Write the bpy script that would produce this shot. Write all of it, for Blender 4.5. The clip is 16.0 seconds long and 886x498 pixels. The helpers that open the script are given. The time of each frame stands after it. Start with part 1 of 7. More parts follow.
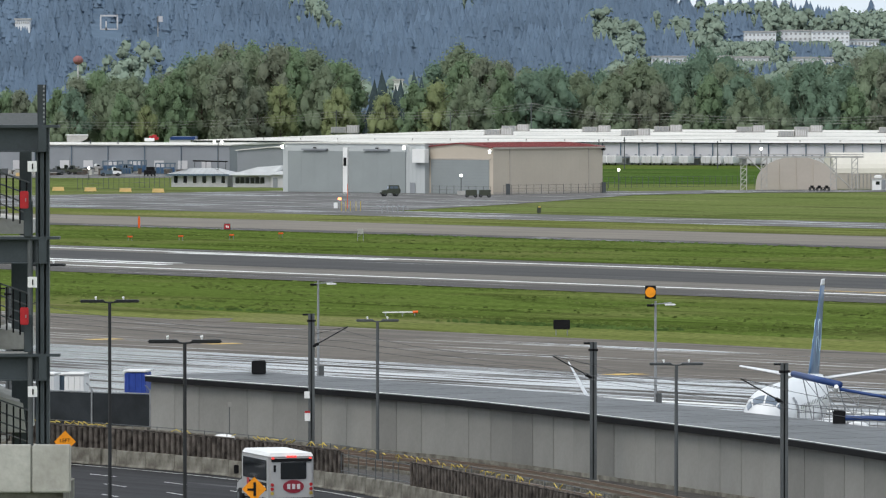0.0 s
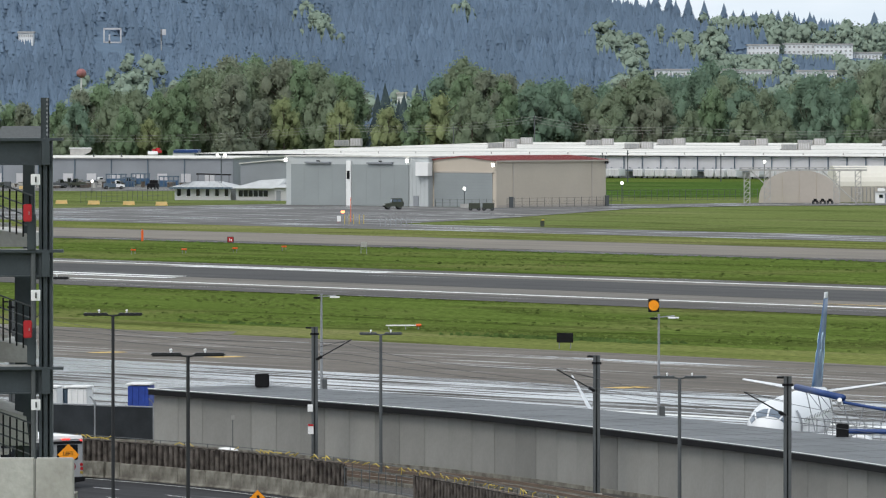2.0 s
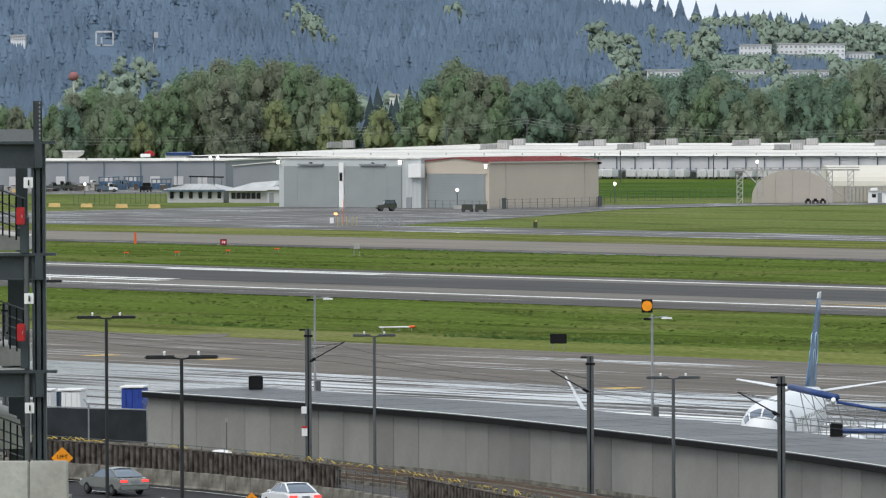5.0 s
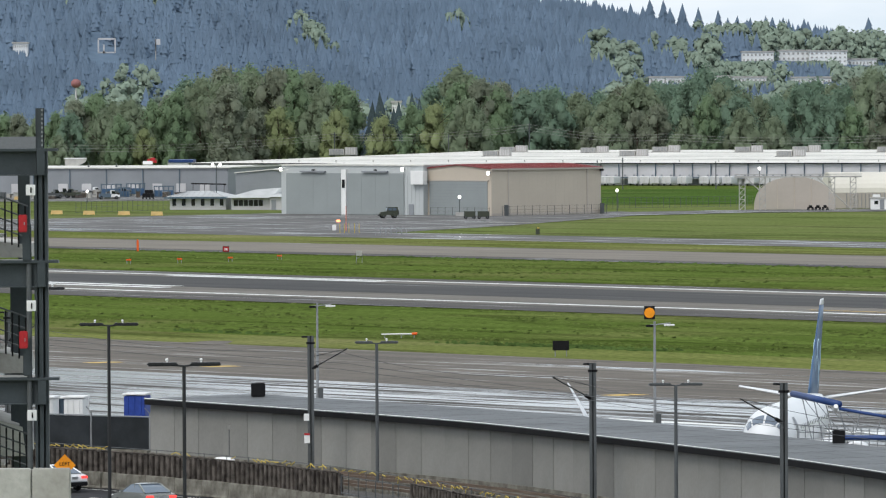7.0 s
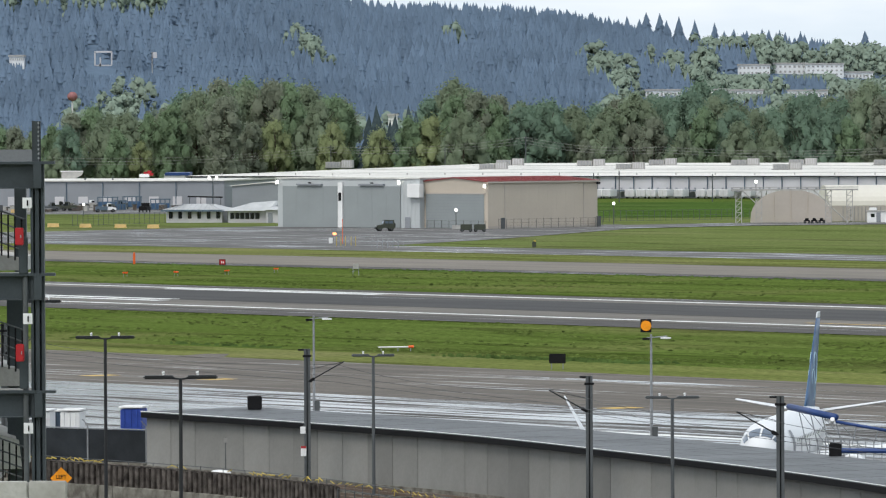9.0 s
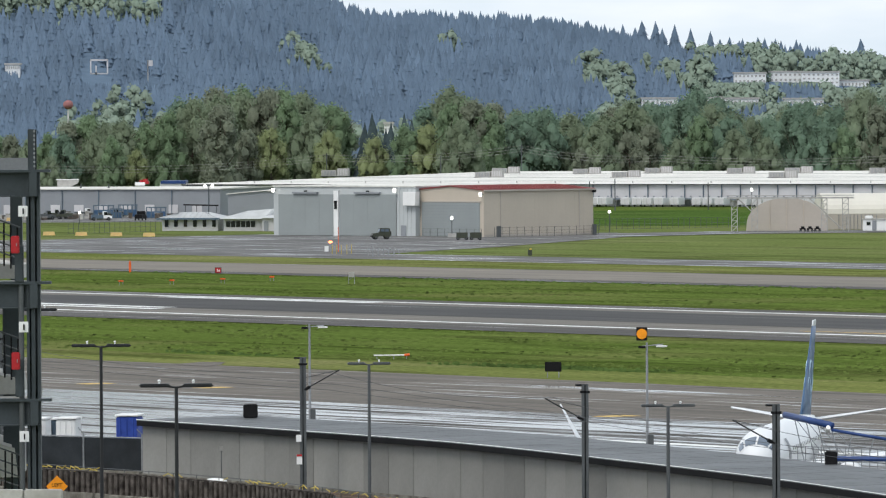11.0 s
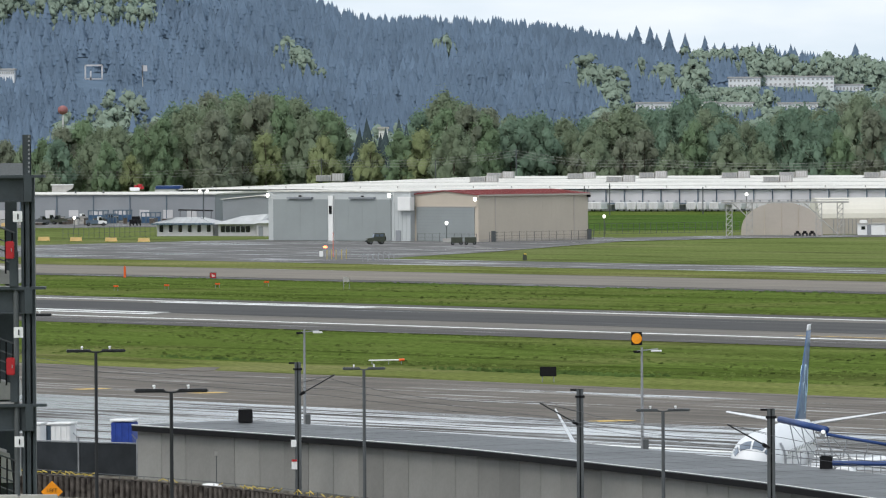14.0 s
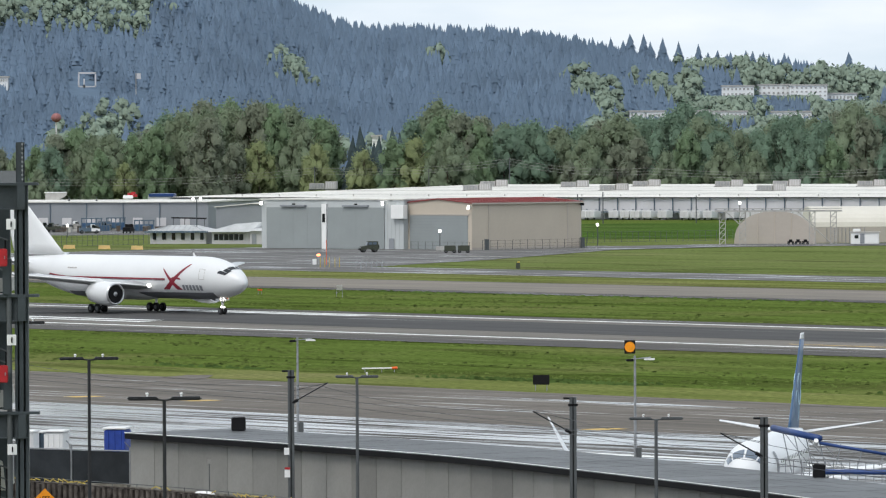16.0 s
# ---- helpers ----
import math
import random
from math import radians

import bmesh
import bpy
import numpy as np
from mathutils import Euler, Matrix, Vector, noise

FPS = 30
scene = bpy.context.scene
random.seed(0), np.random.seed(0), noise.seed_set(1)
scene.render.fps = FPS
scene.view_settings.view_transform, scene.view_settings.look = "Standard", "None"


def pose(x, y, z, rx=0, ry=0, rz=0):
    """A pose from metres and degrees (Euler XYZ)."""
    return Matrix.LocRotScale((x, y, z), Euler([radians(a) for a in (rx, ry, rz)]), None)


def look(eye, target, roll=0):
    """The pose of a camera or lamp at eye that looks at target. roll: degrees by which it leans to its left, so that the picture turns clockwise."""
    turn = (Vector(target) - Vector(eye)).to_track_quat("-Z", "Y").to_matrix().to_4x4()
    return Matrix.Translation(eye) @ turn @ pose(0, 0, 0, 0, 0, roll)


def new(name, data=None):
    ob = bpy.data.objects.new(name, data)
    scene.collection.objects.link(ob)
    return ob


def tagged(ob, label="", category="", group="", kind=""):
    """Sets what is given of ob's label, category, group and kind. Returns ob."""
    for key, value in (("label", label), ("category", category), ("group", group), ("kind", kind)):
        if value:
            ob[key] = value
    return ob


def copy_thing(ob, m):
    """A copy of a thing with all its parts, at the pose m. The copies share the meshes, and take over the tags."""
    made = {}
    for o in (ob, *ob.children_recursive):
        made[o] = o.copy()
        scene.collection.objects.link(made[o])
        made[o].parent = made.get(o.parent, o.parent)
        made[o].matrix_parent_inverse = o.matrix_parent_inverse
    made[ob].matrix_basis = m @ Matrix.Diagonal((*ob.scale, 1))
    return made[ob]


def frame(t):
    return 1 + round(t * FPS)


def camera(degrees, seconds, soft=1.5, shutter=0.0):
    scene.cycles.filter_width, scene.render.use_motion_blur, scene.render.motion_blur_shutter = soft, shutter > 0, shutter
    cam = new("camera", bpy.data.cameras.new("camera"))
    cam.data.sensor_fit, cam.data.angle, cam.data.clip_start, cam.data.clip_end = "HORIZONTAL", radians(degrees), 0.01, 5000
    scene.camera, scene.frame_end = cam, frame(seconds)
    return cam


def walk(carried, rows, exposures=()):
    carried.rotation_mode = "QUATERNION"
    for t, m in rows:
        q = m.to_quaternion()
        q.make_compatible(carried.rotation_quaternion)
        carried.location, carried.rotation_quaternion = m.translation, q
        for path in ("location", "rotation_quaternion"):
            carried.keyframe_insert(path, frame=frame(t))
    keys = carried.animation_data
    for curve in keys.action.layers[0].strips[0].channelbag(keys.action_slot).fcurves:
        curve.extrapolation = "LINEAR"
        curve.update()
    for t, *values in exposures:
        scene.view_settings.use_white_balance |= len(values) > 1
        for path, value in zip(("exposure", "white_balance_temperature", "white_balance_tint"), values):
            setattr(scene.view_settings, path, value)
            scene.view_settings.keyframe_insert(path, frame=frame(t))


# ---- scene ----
cam = camera(7.668, 16.0, soft=1.2)
EYE = 22.0


def view(turn, tilt, roll):
    """A telephoto view from the fixed stand on the garage roof."""
    return pose(0, 0, EYE, 0, 0, turn) @ pose(0, 0, 0, 90 + tilt) @ pose(0, 0, 0, 0, 0, roll)


walk(cam, [
    (0.0, view(0.0000, -1.4248, 0.0000)),
    (0.5, view(0.0097, -1.3589, -0.0248)),
    (1.0, view(0.0129, -1.3273, -0.0338)),
    (1.5, view(0.0236, -1.3166, -0.0044)),
    (2.0, view(0.0284, -1.3108, 0.0038)),
    (2.5, view(0.0102, -1.3016, -0.0726)),
    (3.0, view(0.0030, -1.3049, -0.1889)),
    (3.5, view(0.0037, -1.3209, -0.2634)),
    (4.0, view(-0.0156, -1.3355, -0.2594)),
    (6.5, view(-0.0359, -1.2306, -0.2384)),
    (7.0, view(-0.0113, -1.2380, -0.2876)),
    (7.5, view(-0.0092, -1.2214, -0.2618)),
    (8.0, view(-0.0115, -1.1872, -0.3018)),
    (8.5, view(-0.0159, -1.1502, -0.2900)),
    (9.0, view(-0.0423, -1.1258, -0.2832)),
    (11.5, view(-0.0946, -1.0505, -0.3027)),
    (12.0, view(-0.1316, -1.0621, -0.3297)),
    (12.5, view(-0.1389, -1.0588, -0.2829)),
    (13.0, view(-0.1329, -1.0332, -0.3572)),
    (13.5, view(-0.1325, -1.0182, -0.3602)),
    (14.0, view(-0.1244, -1.0128, -0.3491)),
    (14.5, view(-0.1248, -0.9988, -0.3075)),
    (15.0, view(-0.1319, -0.9688, -0.2832)),
    (15.5, view(-0.1383, -0.9468, -0.2658)),
    (16.0, view(-0.1833, -0.9424, -0.2761)),
], exposures=[(0.0, 0.24), (16.0, 0.24)])

# ---- light: bright overcast sky, soft sun high behind the camera's left ----
world = bpy.data.worlds.new("overcast_sky")
scene.world = world
world.use_nodes = True
wn, wl = world.node_tree.nodes, world.node_tree.links
wn.clear()
sky = wn.new("ShaderNodeTexSky")
sky.sky_type, sky.sun_disc = "NISHITA", False
sky.sun_elevation, sky.sun_rotation, sky.altitude = radians(48), radians(215), 10
sky.air_density, sky.dust_density, sky.ozone_density = 1.0, 3.0, 1.0
coord = wn.new("ShaderNodeTexCoord")
stretch = wn.new("ShaderNodeMapping")
stretch.inputs["Scale"].default_value = (9, 9, 40)
cloud = wn.new("ShaderNodeTexNoise")
cloud.inputs["Scale"].default_value, cloud.inputs["Detail"].default_value = 1.6, 6
ramp = wn.new("ShaderNodeValToRGB")
ramp.color_ramp.elements[0].position, ramp.color_ramp.elements[1].position = 0.35, 0.62
ramp.color_ramp.elements[0].color = (5.9, 6.9, 7.8, 1)
ramp.color_ramp.elements[1].color = (7.9, 8.4, 9.0, 1)
mixer = wn.new("ShaderNodeMix")
mixer.data_type = "RGBA"
mixer.inputs["Factor"].default_value = 0.86
back = wn.new("ShaderNodeBackground")
back.inputs["Strength"].default_value = 0.114
wout = wn.new("ShaderNodeOutputWorld")
wl.new(coord.outputs["Generated"], stretch.inputs["Vector"])
wl.new(stretch.outputs["Vector"], cloud.inputs["Vector"])
wl.new(cloud.outputs["Fac"], ramp.inputs["Fac"])
wl.new(sky.outputs["Color"], mixer.inputs[6])
wl.new(ramp.outputs["Color"], mixer.inputs[7])
wl.new(mixer.outputs[2], back.inputs["Color"])
wl.new(back.outputs["Background"], wout.inputs["Surface"])

sun_data = bpy.data.lights.new("sun", "SUN")
sun_data.energy, sun_data.angle, sun_data.color = 1.40, radians(30), (1.0, 0.96, 0.9)
sun = new("sun", sun_data)
sun.matrix_world = look((-60, -80, 130), (0, 0, 0))


# ---- materials ----
def mat(name, col, rough=0.6, metal=0.0, spec=0.3, vary=0.15, size=1.0, grain=0.08, fine=12.0, bump=0.0, second=None, island=0.0, emit=0.0):
    """Colour broken up at two sizes; size: metres of the large blotches; second: a colour for the stains."""
    m = bpy.data.materials.new(name)
    m.use_nodes = True
    n, l = m.node_tree.nodes, m.node_tree.links
    b = n["Principled BSDF"]
    b.inputs["Roughness"].default_value, b.inputs["Metallic"].default_value = rough, metal
    b.inputs["Specular IOR Level"].default_value = spec
    tc = n.new("ShaderNodeTexCoord")
    big, small = n.new("ShaderNodeTexNoise"), n.new("ShaderNodeTexNoise")
    big.inputs["Scale"].default_value, big.inputs["Detail"].default_value = 1.0 / size, 5
    small.inputs["Scale"].default_value, small.inputs["Detail"].default_value = fine / size, 3
    l.new(tc.outputs["Object"], big.inputs["Vector"])
    l.new(tc.outputs["Object"], small.inputs["Vector"])
    r = n.new("ShaderNodeValToRGB")
    r.color_ramp.elements[0].position, r.color_ramp.elements[1].position = 0.32, 0.68
    lo = second or [c * (1 - vary) for c in col]
    r.color_ramp.elements[0].color = (*lo, 1)
    r.color_ramp.elements[1].color = (*[min(1, c * (1 + vary * 0.6)) for c in col], 1)
    l.new(big.outputs["Fac"], r.inputs["Fac"])
    mx = n.new("ShaderNodeHueSaturation")
    l.new(r.outputs["Color"], mx.inputs["Color"])
    mr = n.new("ShaderNodeMapRange")
    mr.inputs["From Min"].default_value, mr.inputs["From Max"].default_value = 0.3, 0.7
    mr.inputs["To Min"].default_value, mr.inputs["To Max"].default_value = 1 - grain, 1 + grain
    l.new(small.outputs["Fac"], mr.inputs["Value"])
    last = mr.outputs["Result"]
    if island:
        g = n.new("ShaderNodeNewGeometry")
        oi = n.new("ShaderNodeObjectInfo")
        add = n.new("ShaderNodeMath")
        add.operation = "ADD"
        l.new(g.outputs["Random Per Island"], add.inputs[0])
        l.new(oi.outputs["Random"], add.inputs[1])
        mi = n.new("ShaderNodeMapRange")
        mi.inputs["From Max"].default_value = 2.0
        mi.inputs["To Min"].default_value, mi.inputs["To Max"].default_value = 1 - island, 1 + island
        l.new(add.outputs[0], mi.inputs["Value"])
        mu = n.new("ShaderNodeMath")
        mu.operation = "MULTIPLY"
        l.new(last, mu.inputs[0])
        l.new(mi.outputs["Result"], mu.inputs[1])
        last = mu.outputs[0]
    l.new(last, mx.inputs["Value"])
    l.new(mx.outputs["Color"], b.inputs["Base Color"])
    if bump:
        bp = n.new("ShaderNodeBump")
        bp.inputs["Strength"].default_value, bp.inputs["Distance"].default_value = bump, 0.05 * size
        l.new(small.outputs["Fac"], bp.inputs["Height"])
        l.new(bp.outputs["Normal"], b.inputs["Normal"])
    if emit:
        b.inputs["Emission Color"].default_value = (*col, 1)
        b.inputs["Emission Strength"].default_value = emit
    return m


def pavement(name, dry, stain, wet=0.5, spec=0.35, long=60.0, wide=3.0):
    """Concrete or asphalt with streaks along the runway; wet: how much of it is covered with a film of rain."""
    m = bpy.data.materials.new(name)
    m.use_nodes = True
    n, l = m.node_tree.nodes, m.node_tree.links
    b = n["Principled BSDF"]
    tc, mp = n.new("ShaderNodeTexCoord"), n.new("ShaderNodeMapping")
    mp.inputs["Rotation"].default_value = (0, 0, radians(51.8))
    l.new(tc.outputs["Object"], mp.inputs["Vector"])

    def noise_at(sx, sy, detail):
        sc, t = n.new("ShaderNodeMapping"), n.new("ShaderNodeTexNoise")
        sc.inputs["Scale"].default_value = (sx, sy, 1)
        t.inputs["Scale"].default_value, t.inputs["Detail"].default_value = 1.0, detail
        l.new(mp.outputs["Vector"], sc.inputs["Vector"])
        l.new(sc.outputs["Vector"], t.inputs["Vector"])
        return t.outputs["Fac"]

    def mixed(a, c, k):
        x = n.new("ShaderNodeMix")
        x.inputs["Factor"].default_value = k
        l.new(a, x.inputs[2])
        l.new(c, x.inputs[3])
        return x.outputs[0]

    def ranged(v, f0, f1, t0, t1):
        x = n.new("ShaderNodeMapRange")
        for key, val in (("From Min", f0), ("From Max", f1), ("To Min", t0), ("To Max", t1)):
            x.inputs[key].default_value = val
        l.new(v, x.inputs["Value"])
        return x.outputs["Result"]

    broad, fine = noise_at(1 / long, 1 / wide, 4), noise_at(1.6 / long, 3.4 / wide, 4)
    blot, grit = noise_at(0.05, 0.05, 5), noise_at(3.0, 3.0, 4)
    tone = mixed(mixed(broad, fine, 0.45), blot, 0.25)
    r = n.new("ShaderNodeValToRGB")
    r.color_ramp.elements[0].position, r.color_ramp.elements[1].position = 0.38, 0.60
    r.color_ramp.elements[0].color, r.color_ramp.elements[1].color = (*stain, 1), (*dry, 1)
    l.new(tone, r.inputs["Fac"])
    hs = n.new("ShaderNodeHueSaturation")
    l.new(ranged(grit, 0.0, 1.0, 0.7, 1.3), hs.inputs["Value"])
    l.new(r.outputs["Color"], hs.inputs["Color"])
    l.new(hs.outputs["Color"], b.inputs["Base Color"])
    film = mixed(mixed(broad, blot, 0.3), fine, 0.4)
    lo = 0.64 - 0.28 * wet
    l.new(ranged(film, lo - 0.02, lo + 0.05, 0.75, 0.10), b.inputs["Roughness"])
    l.new(ranged(film, lo - 0.02, lo + 0.05, 0.02, spec), b.inputs["Specular IOR Level"])
    return m


def turf(name, a, c, yellow):
    """Mown airfield grass: blotches, stripes along the runway and fine tufts."""
    m = bpy.data.materials.new(name)
    m.use_nodes = True
    n, l = m.node_tree.nodes, m.node_tree.links
    b = n["Principled BSDF"]
    b.inputs["Roughness"].default_value, b.inputs["Specular IOR Level"].default_value = 0.9, 0.0
    tc, mp, sc = n.new("ShaderNodeTexCoord"), n.new("ShaderNodeMapping"), n.new("ShaderNodeMapping")
    mp.inputs["Rotation"].default_value = (0, 0, radians(51.8))
    sc.inputs["Scale"].default_value = (1 / 90, 1 / 7, 1)
    l.new(tc.outputs["Object"], mp.inputs["Vector"])
    l.new(mp.outputs["Vector"], sc.inputs["Vector"])
    band, patch, tuft = (n.new("ShaderNodeTexNoise") for _ in range(3))
    band.inputs["Scale"].default_value, band.inputs["Detail"].default_value = 1.0, 6
    patch.inputs["Scale"].default_value, patch.inputs["Detail"].default_value = 0.02, 6
    tuft.inputs["Scale"].default_value, tuft.inputs["Detail"].default_value = 1.3, 5
    l.new(sc.outputs["Vector"], band.inputs["Vector"])
    l.new(tc.outputs["Object"], patch.inputs["Vector"])
    l.new(tc.outputs["Object"], tuft.inputs["Vector"])
    r = n.new("ShaderNodeValToRGB")
    r.color_ramp.elements[0].position, r.color_ramp.elements[1].position = 0.36, 0.64
    r.color_ramp.elements[0].color, r.color_ramp.elements[1].color = (*a, 1), (*c, 1)
    l.new(band.outputs["Fac"], r.inputs["Fac"])
    mx = n.new("ShaderNodeMix")
    mx.data_type = "RGBA"
    pr = n.new("ShaderNodeMapRange")
    pr.inputs["From Min"].default_value, pr.inputs["From Max"].default_value = 0.5, 0.75
    l.new(patch.outputs["Fac"], pr.inputs["Value"])
    l.new(pr.outputs["Result"], mx.inputs[0])
    l.new(r.outputs["Color"], mx.inputs[6])
    mx.inputs[7].default_value = (*yellow, 1)
    hs, mr = n.new("ShaderNodeHueSaturation"), n.new("ShaderNodeMapRange")
    mr.inputs["From Min"].default_value, mr.inputs["From Max"].default_value = 0.25, 0.75
    mr.inputs["To Min"].default_value, mr.inputs["To Max"].default_value = 0.5, 1.45
    l.new(tuft.outputs["Fac"], mr.inputs["Value"])
    # old mower lines: dark, wandering and broken
    s2, rut, off, near = n.new("ShaderNodeMapping"), n.new("ShaderNodeTexNoise"), n.new("ShaderNodeMath"), n.new("ShaderNodeMath")
    s2.inputs["Scale"].default_value = (1 / 160, 1 / 26, 1)
    rut.inputs["Scale"].default_value, rut.inputs["Detail"].default_value = 1.0, 7
    l.new(mp.outputs["Vector"], s2.inputs["Vector"])
    l.new(s2.outputs["Vector"], rut.inputs["Vector"])
    off.operation, near.operation = "SUBTRACT", "ABSOLUTE"
    l.new(rut.outputs["Fac"], off.inputs[0])
    off.inputs[1].default_value = 0.5
    l.new(off.outputs[0], near.inputs[0])
    dk, mu = n.new("ShaderNodeMapRange"), n.new("ShaderNodeMath")
    dk.inputs["From Min"].default_value, dk.inputs["From Max"].default_value = 0.004, 0.03
    dk.inputs["To Min"].default_value, dk.inputs["To Max"].default_value = 0.66, 1.0
    l.new(near.outputs[0], dk.inputs["Value"])
    mu.operation = "MULTIPLY"
    l.new(mr.outputs["Result"], mu.inputs[0])
    l.new(dk.outputs["Result"], mu.inputs[1])
    l.new(mu.outputs[0], hs.inputs["Value"])
    l.new(mx.outputs[2], hs.inputs["Color"])
    l.new(hs.outputs["Color"], b.inputs["Base Color"])
    return m


GRASS = turf("grass", (0.070, 0.101, 0.022), (0.104, 0.146, 0.034), (0.15, 0.155, 0.058))
GRASS_DRY = turf("grass_dry", (0.105, 0.130, 0.036), (0.165, 0.182, 0.060), (0.20, 0.19, 0.09))
GRASS_FAR = turf("grass_far", (0.105, 0.135, 0.042), (0.145, 0.175, 0.060), (0.17, 0.18, 0.08))
APRON = pavement("apron_concrete", (0.130, 0.120, 0.107), (0.068, 0.065, 0.061), wet=0.60, spec=0.6, long=60, wide=3.0)
APRON_DRY = pavement("drying_apron", (0.190, 0.170, 0.147), (0.108, 0.098, 0.087), wet=0.26, long=50, wide=2.4)
RUNWAY = pavement("runway_concrete", (0.205, 0.190, 0.168), (0.13, 0.122, 0.110), wet=0.0, wide=5)
RUBBER = pavement("runway_rubber", (0.090, 0.088, 0.086), (0.060, 0.060, 0.061), wet=0.05, wide=5)
SHOULDER = pavement("shoulder_asphalt", (0.115, 0.108, 0.10), (0.075, 0.072, 0.07), wet=0.25)
TAXI = pavement("taxiway_concrete", (0.23, 0.205, 0.175), (0.16, 0.148, 0.13), wet=0.0, wide=6)
FAR_APRON = pavement("far_apron", (0.165, 0.160, 0.155), (0.110, 0.108, 0.106), wet=0.35, long=40, wide=8)
ROAD = pavement("road_asphalt", (0.052, 0.052, 0.054), (0.034, 0.034, 0.036), wet=0.05)
PAINT = mat("white_line_paint", (0.75, 0.75, 0.72), 0.5, vary=0.2, size=3)
YELLOW_LINE = mat("yellow_line_paint", (0.55, 0.36, 0.08), 0.6, vary=0.3, size=3)
GRAVEL = mat("ballast", (0.072, 0.066, 0.060), 0.95, vary=0.3, size=0.6, grain=0.35, bump=0.6)
PANEL = mat("grey_wall_panel", (0.200, 0.197, 0.183), 0.75, vary=0.14, size=2.4, grain=0.04, island=0.44)
ROOFING = mat("roof_membrane", (0.102, 0.107, 0.110), 0.55, vary=0.3, size=4, spec=0.25)
BLACK = mat("black_trim", (0.013, 0.013, 0.014), 0.75, spec=0.1)
STEEL_DARK = mat("dark_steel_paint", (0.045, 0.055, 0.060), 0.45, vary=0.15, size=0.8)
STEEL = mat("galvanised_steel", (0.30, 0.31, 0.32), 0.45, metal=0.4, vary=0.15, size=0.5)
POLE_GREY = mat("pole_grey", (0.085, 0.092, 0.095), 0.5, vary=0.12, size=0.8)
POLE_BLACK = mat("pole_black", (0.022, 0.023, 0.024), 0.45)
CONCRETE = mat("cast_concrete", (0.43, 0.42, 0.39), 0.85, vary=0.14, size=1.8, second=(0.34, 0.325, 0.295), bump=0.2)
CONCRETE_OLD = mat("stained_concrete", (0.205, 0.196, 0.166), 0.9, vary=0.3, size=0.7, second=(0.080, 0.071, 0.056), bump=0.3)
RUST = mat("weathered_sheet_pile", (0.115, 0.100, 0.088), 0.9, vary=0.35, size=0.5, spec=0.1, second=(0.032, 0.027, 0.024), grain=0.2, island=0.15)
YELLOW = mat("safety_yellow", (0.50, 0.38, 0.075), 0.5, vary=0.35, size=0.5)
ORANGE = mat("sign_orange", (0.85, 0.30, 0.01), 0.5)
ORANGE_RED = mat("beacon_orange", (0.75, 0.12, 0.02), 0.5)
RED = mat("signal_red", (0.40, 0.02, 0.025), 0.4)
BLUE = mat("tarpaulin_blue", (0.025, 0.06, 0.30), 0.5, vary=0.25, size=0.6)
NAVY = mat("canopy_blue", (0.022, 0.055, 0.18), 0.45)
WHITE = mat("white_paint", (0.78, 0.78, 0.77), 0.4, vary=0.05, size=2, grain=0.02)
WHITE_ROOF = mat("white_roof", (0.64, 0.625, 0.58), 0.75, vary=0.16, size=14, grain=0.10, fine=9, spec=0.05)
PALE_WALL = mat("pale_wall", (0.55, 0.54, 0.55), 0.7, vary=0.08, size=8, grain=0.02)
PALE_METAL = mat("pale_roof_metal", (0.46, 0.47, 0.47), 0.6, vary=0.14, size=3, spec=0.1)
GREY_HANGAR = mat("grey_hangar_steel", (0.47, 0.495, 0.50), 0.55, vary=0.05, size=6, grain=0.01)
GREY_DOOR = mat("grey_hangar_door", (0.275, 0.300, 0.302), 0.55, vary=0.06, size=6, grain=0.01)
GREY_WARE = mat("grey_shed_steel", (0.255, 0.27, 0.29), 0.6, vary=0.08, size=6, grain=0.02)
BANK = turf("bank_grass", (0.05, 0.09, 0.02), (0.07, 0.12, 0.028), (0.09, 0.12, 0.04))
BEIGE = mat("beige_steel", (0.50, 0.44, 0.365), 0.6, vary=0.05, size=6, grain=0.015)
BEIGE_DARK = mat("beige_fabric", (0.44, 0.395, 0.35), 0.7, vary=0.07, size=9, grain=0.02)
CREAM = mat("cream_fabric", (0.60, 0.57, 0.50), 0.7, vary=0.06, size=7, grain=0.02)
RED_ROOF = mat("red_metal_roof", (0.22, 0.050, 0.048), 0.5, vary=0.12, size=5)
GLASS = mat("dark_glass", (0.012, 0.015, 0.018), 0.06, spec=0.6, vary=0.0)
CABIN_GLASS = mat("cabin_glass", (0.10, 0.13, 0.17), 0.08, spec=0.6, vary=0.0)
TYRE = mat("tyre_rubber", (0.016, 0.016, 0.017), 0.85)
METAL = mat("bare_metal", (0.55, 0.55, 0.56), 0.3, metal=0.8)
HVAC = mat("hvac_grey", (0.40, 0.39, 0.37), 0.6, vary=0.15, size=1)
OLIVE = mat("olive_paint", (0.055, 0.062, 0.045), 0.6)
SLATE = mat("slate_blue_paint", (0.10, 0.14, 0.18), 0.6)
BARK = mat("bark", (0.12, 0.095, 0.075), 0.95, vary=0.3, size=0.8)
SCREEN = mat("black_windscreen", (0.020, 0.024, 0.028), 0.8, vary=0.4, size=1.5)
RAIL = mat("rail_steel", (0.22, 0.16, 0.12), 0.4, metal=0.6)
LAMP_GLOW = mat("lamp_lens", (1.0, 0.97, 0.9), 0.3, emit=2.5)
AMBER_GLOW = mat("amber_lens", (1.0, 0.30, 0.12), 0.3, emit=2.5)
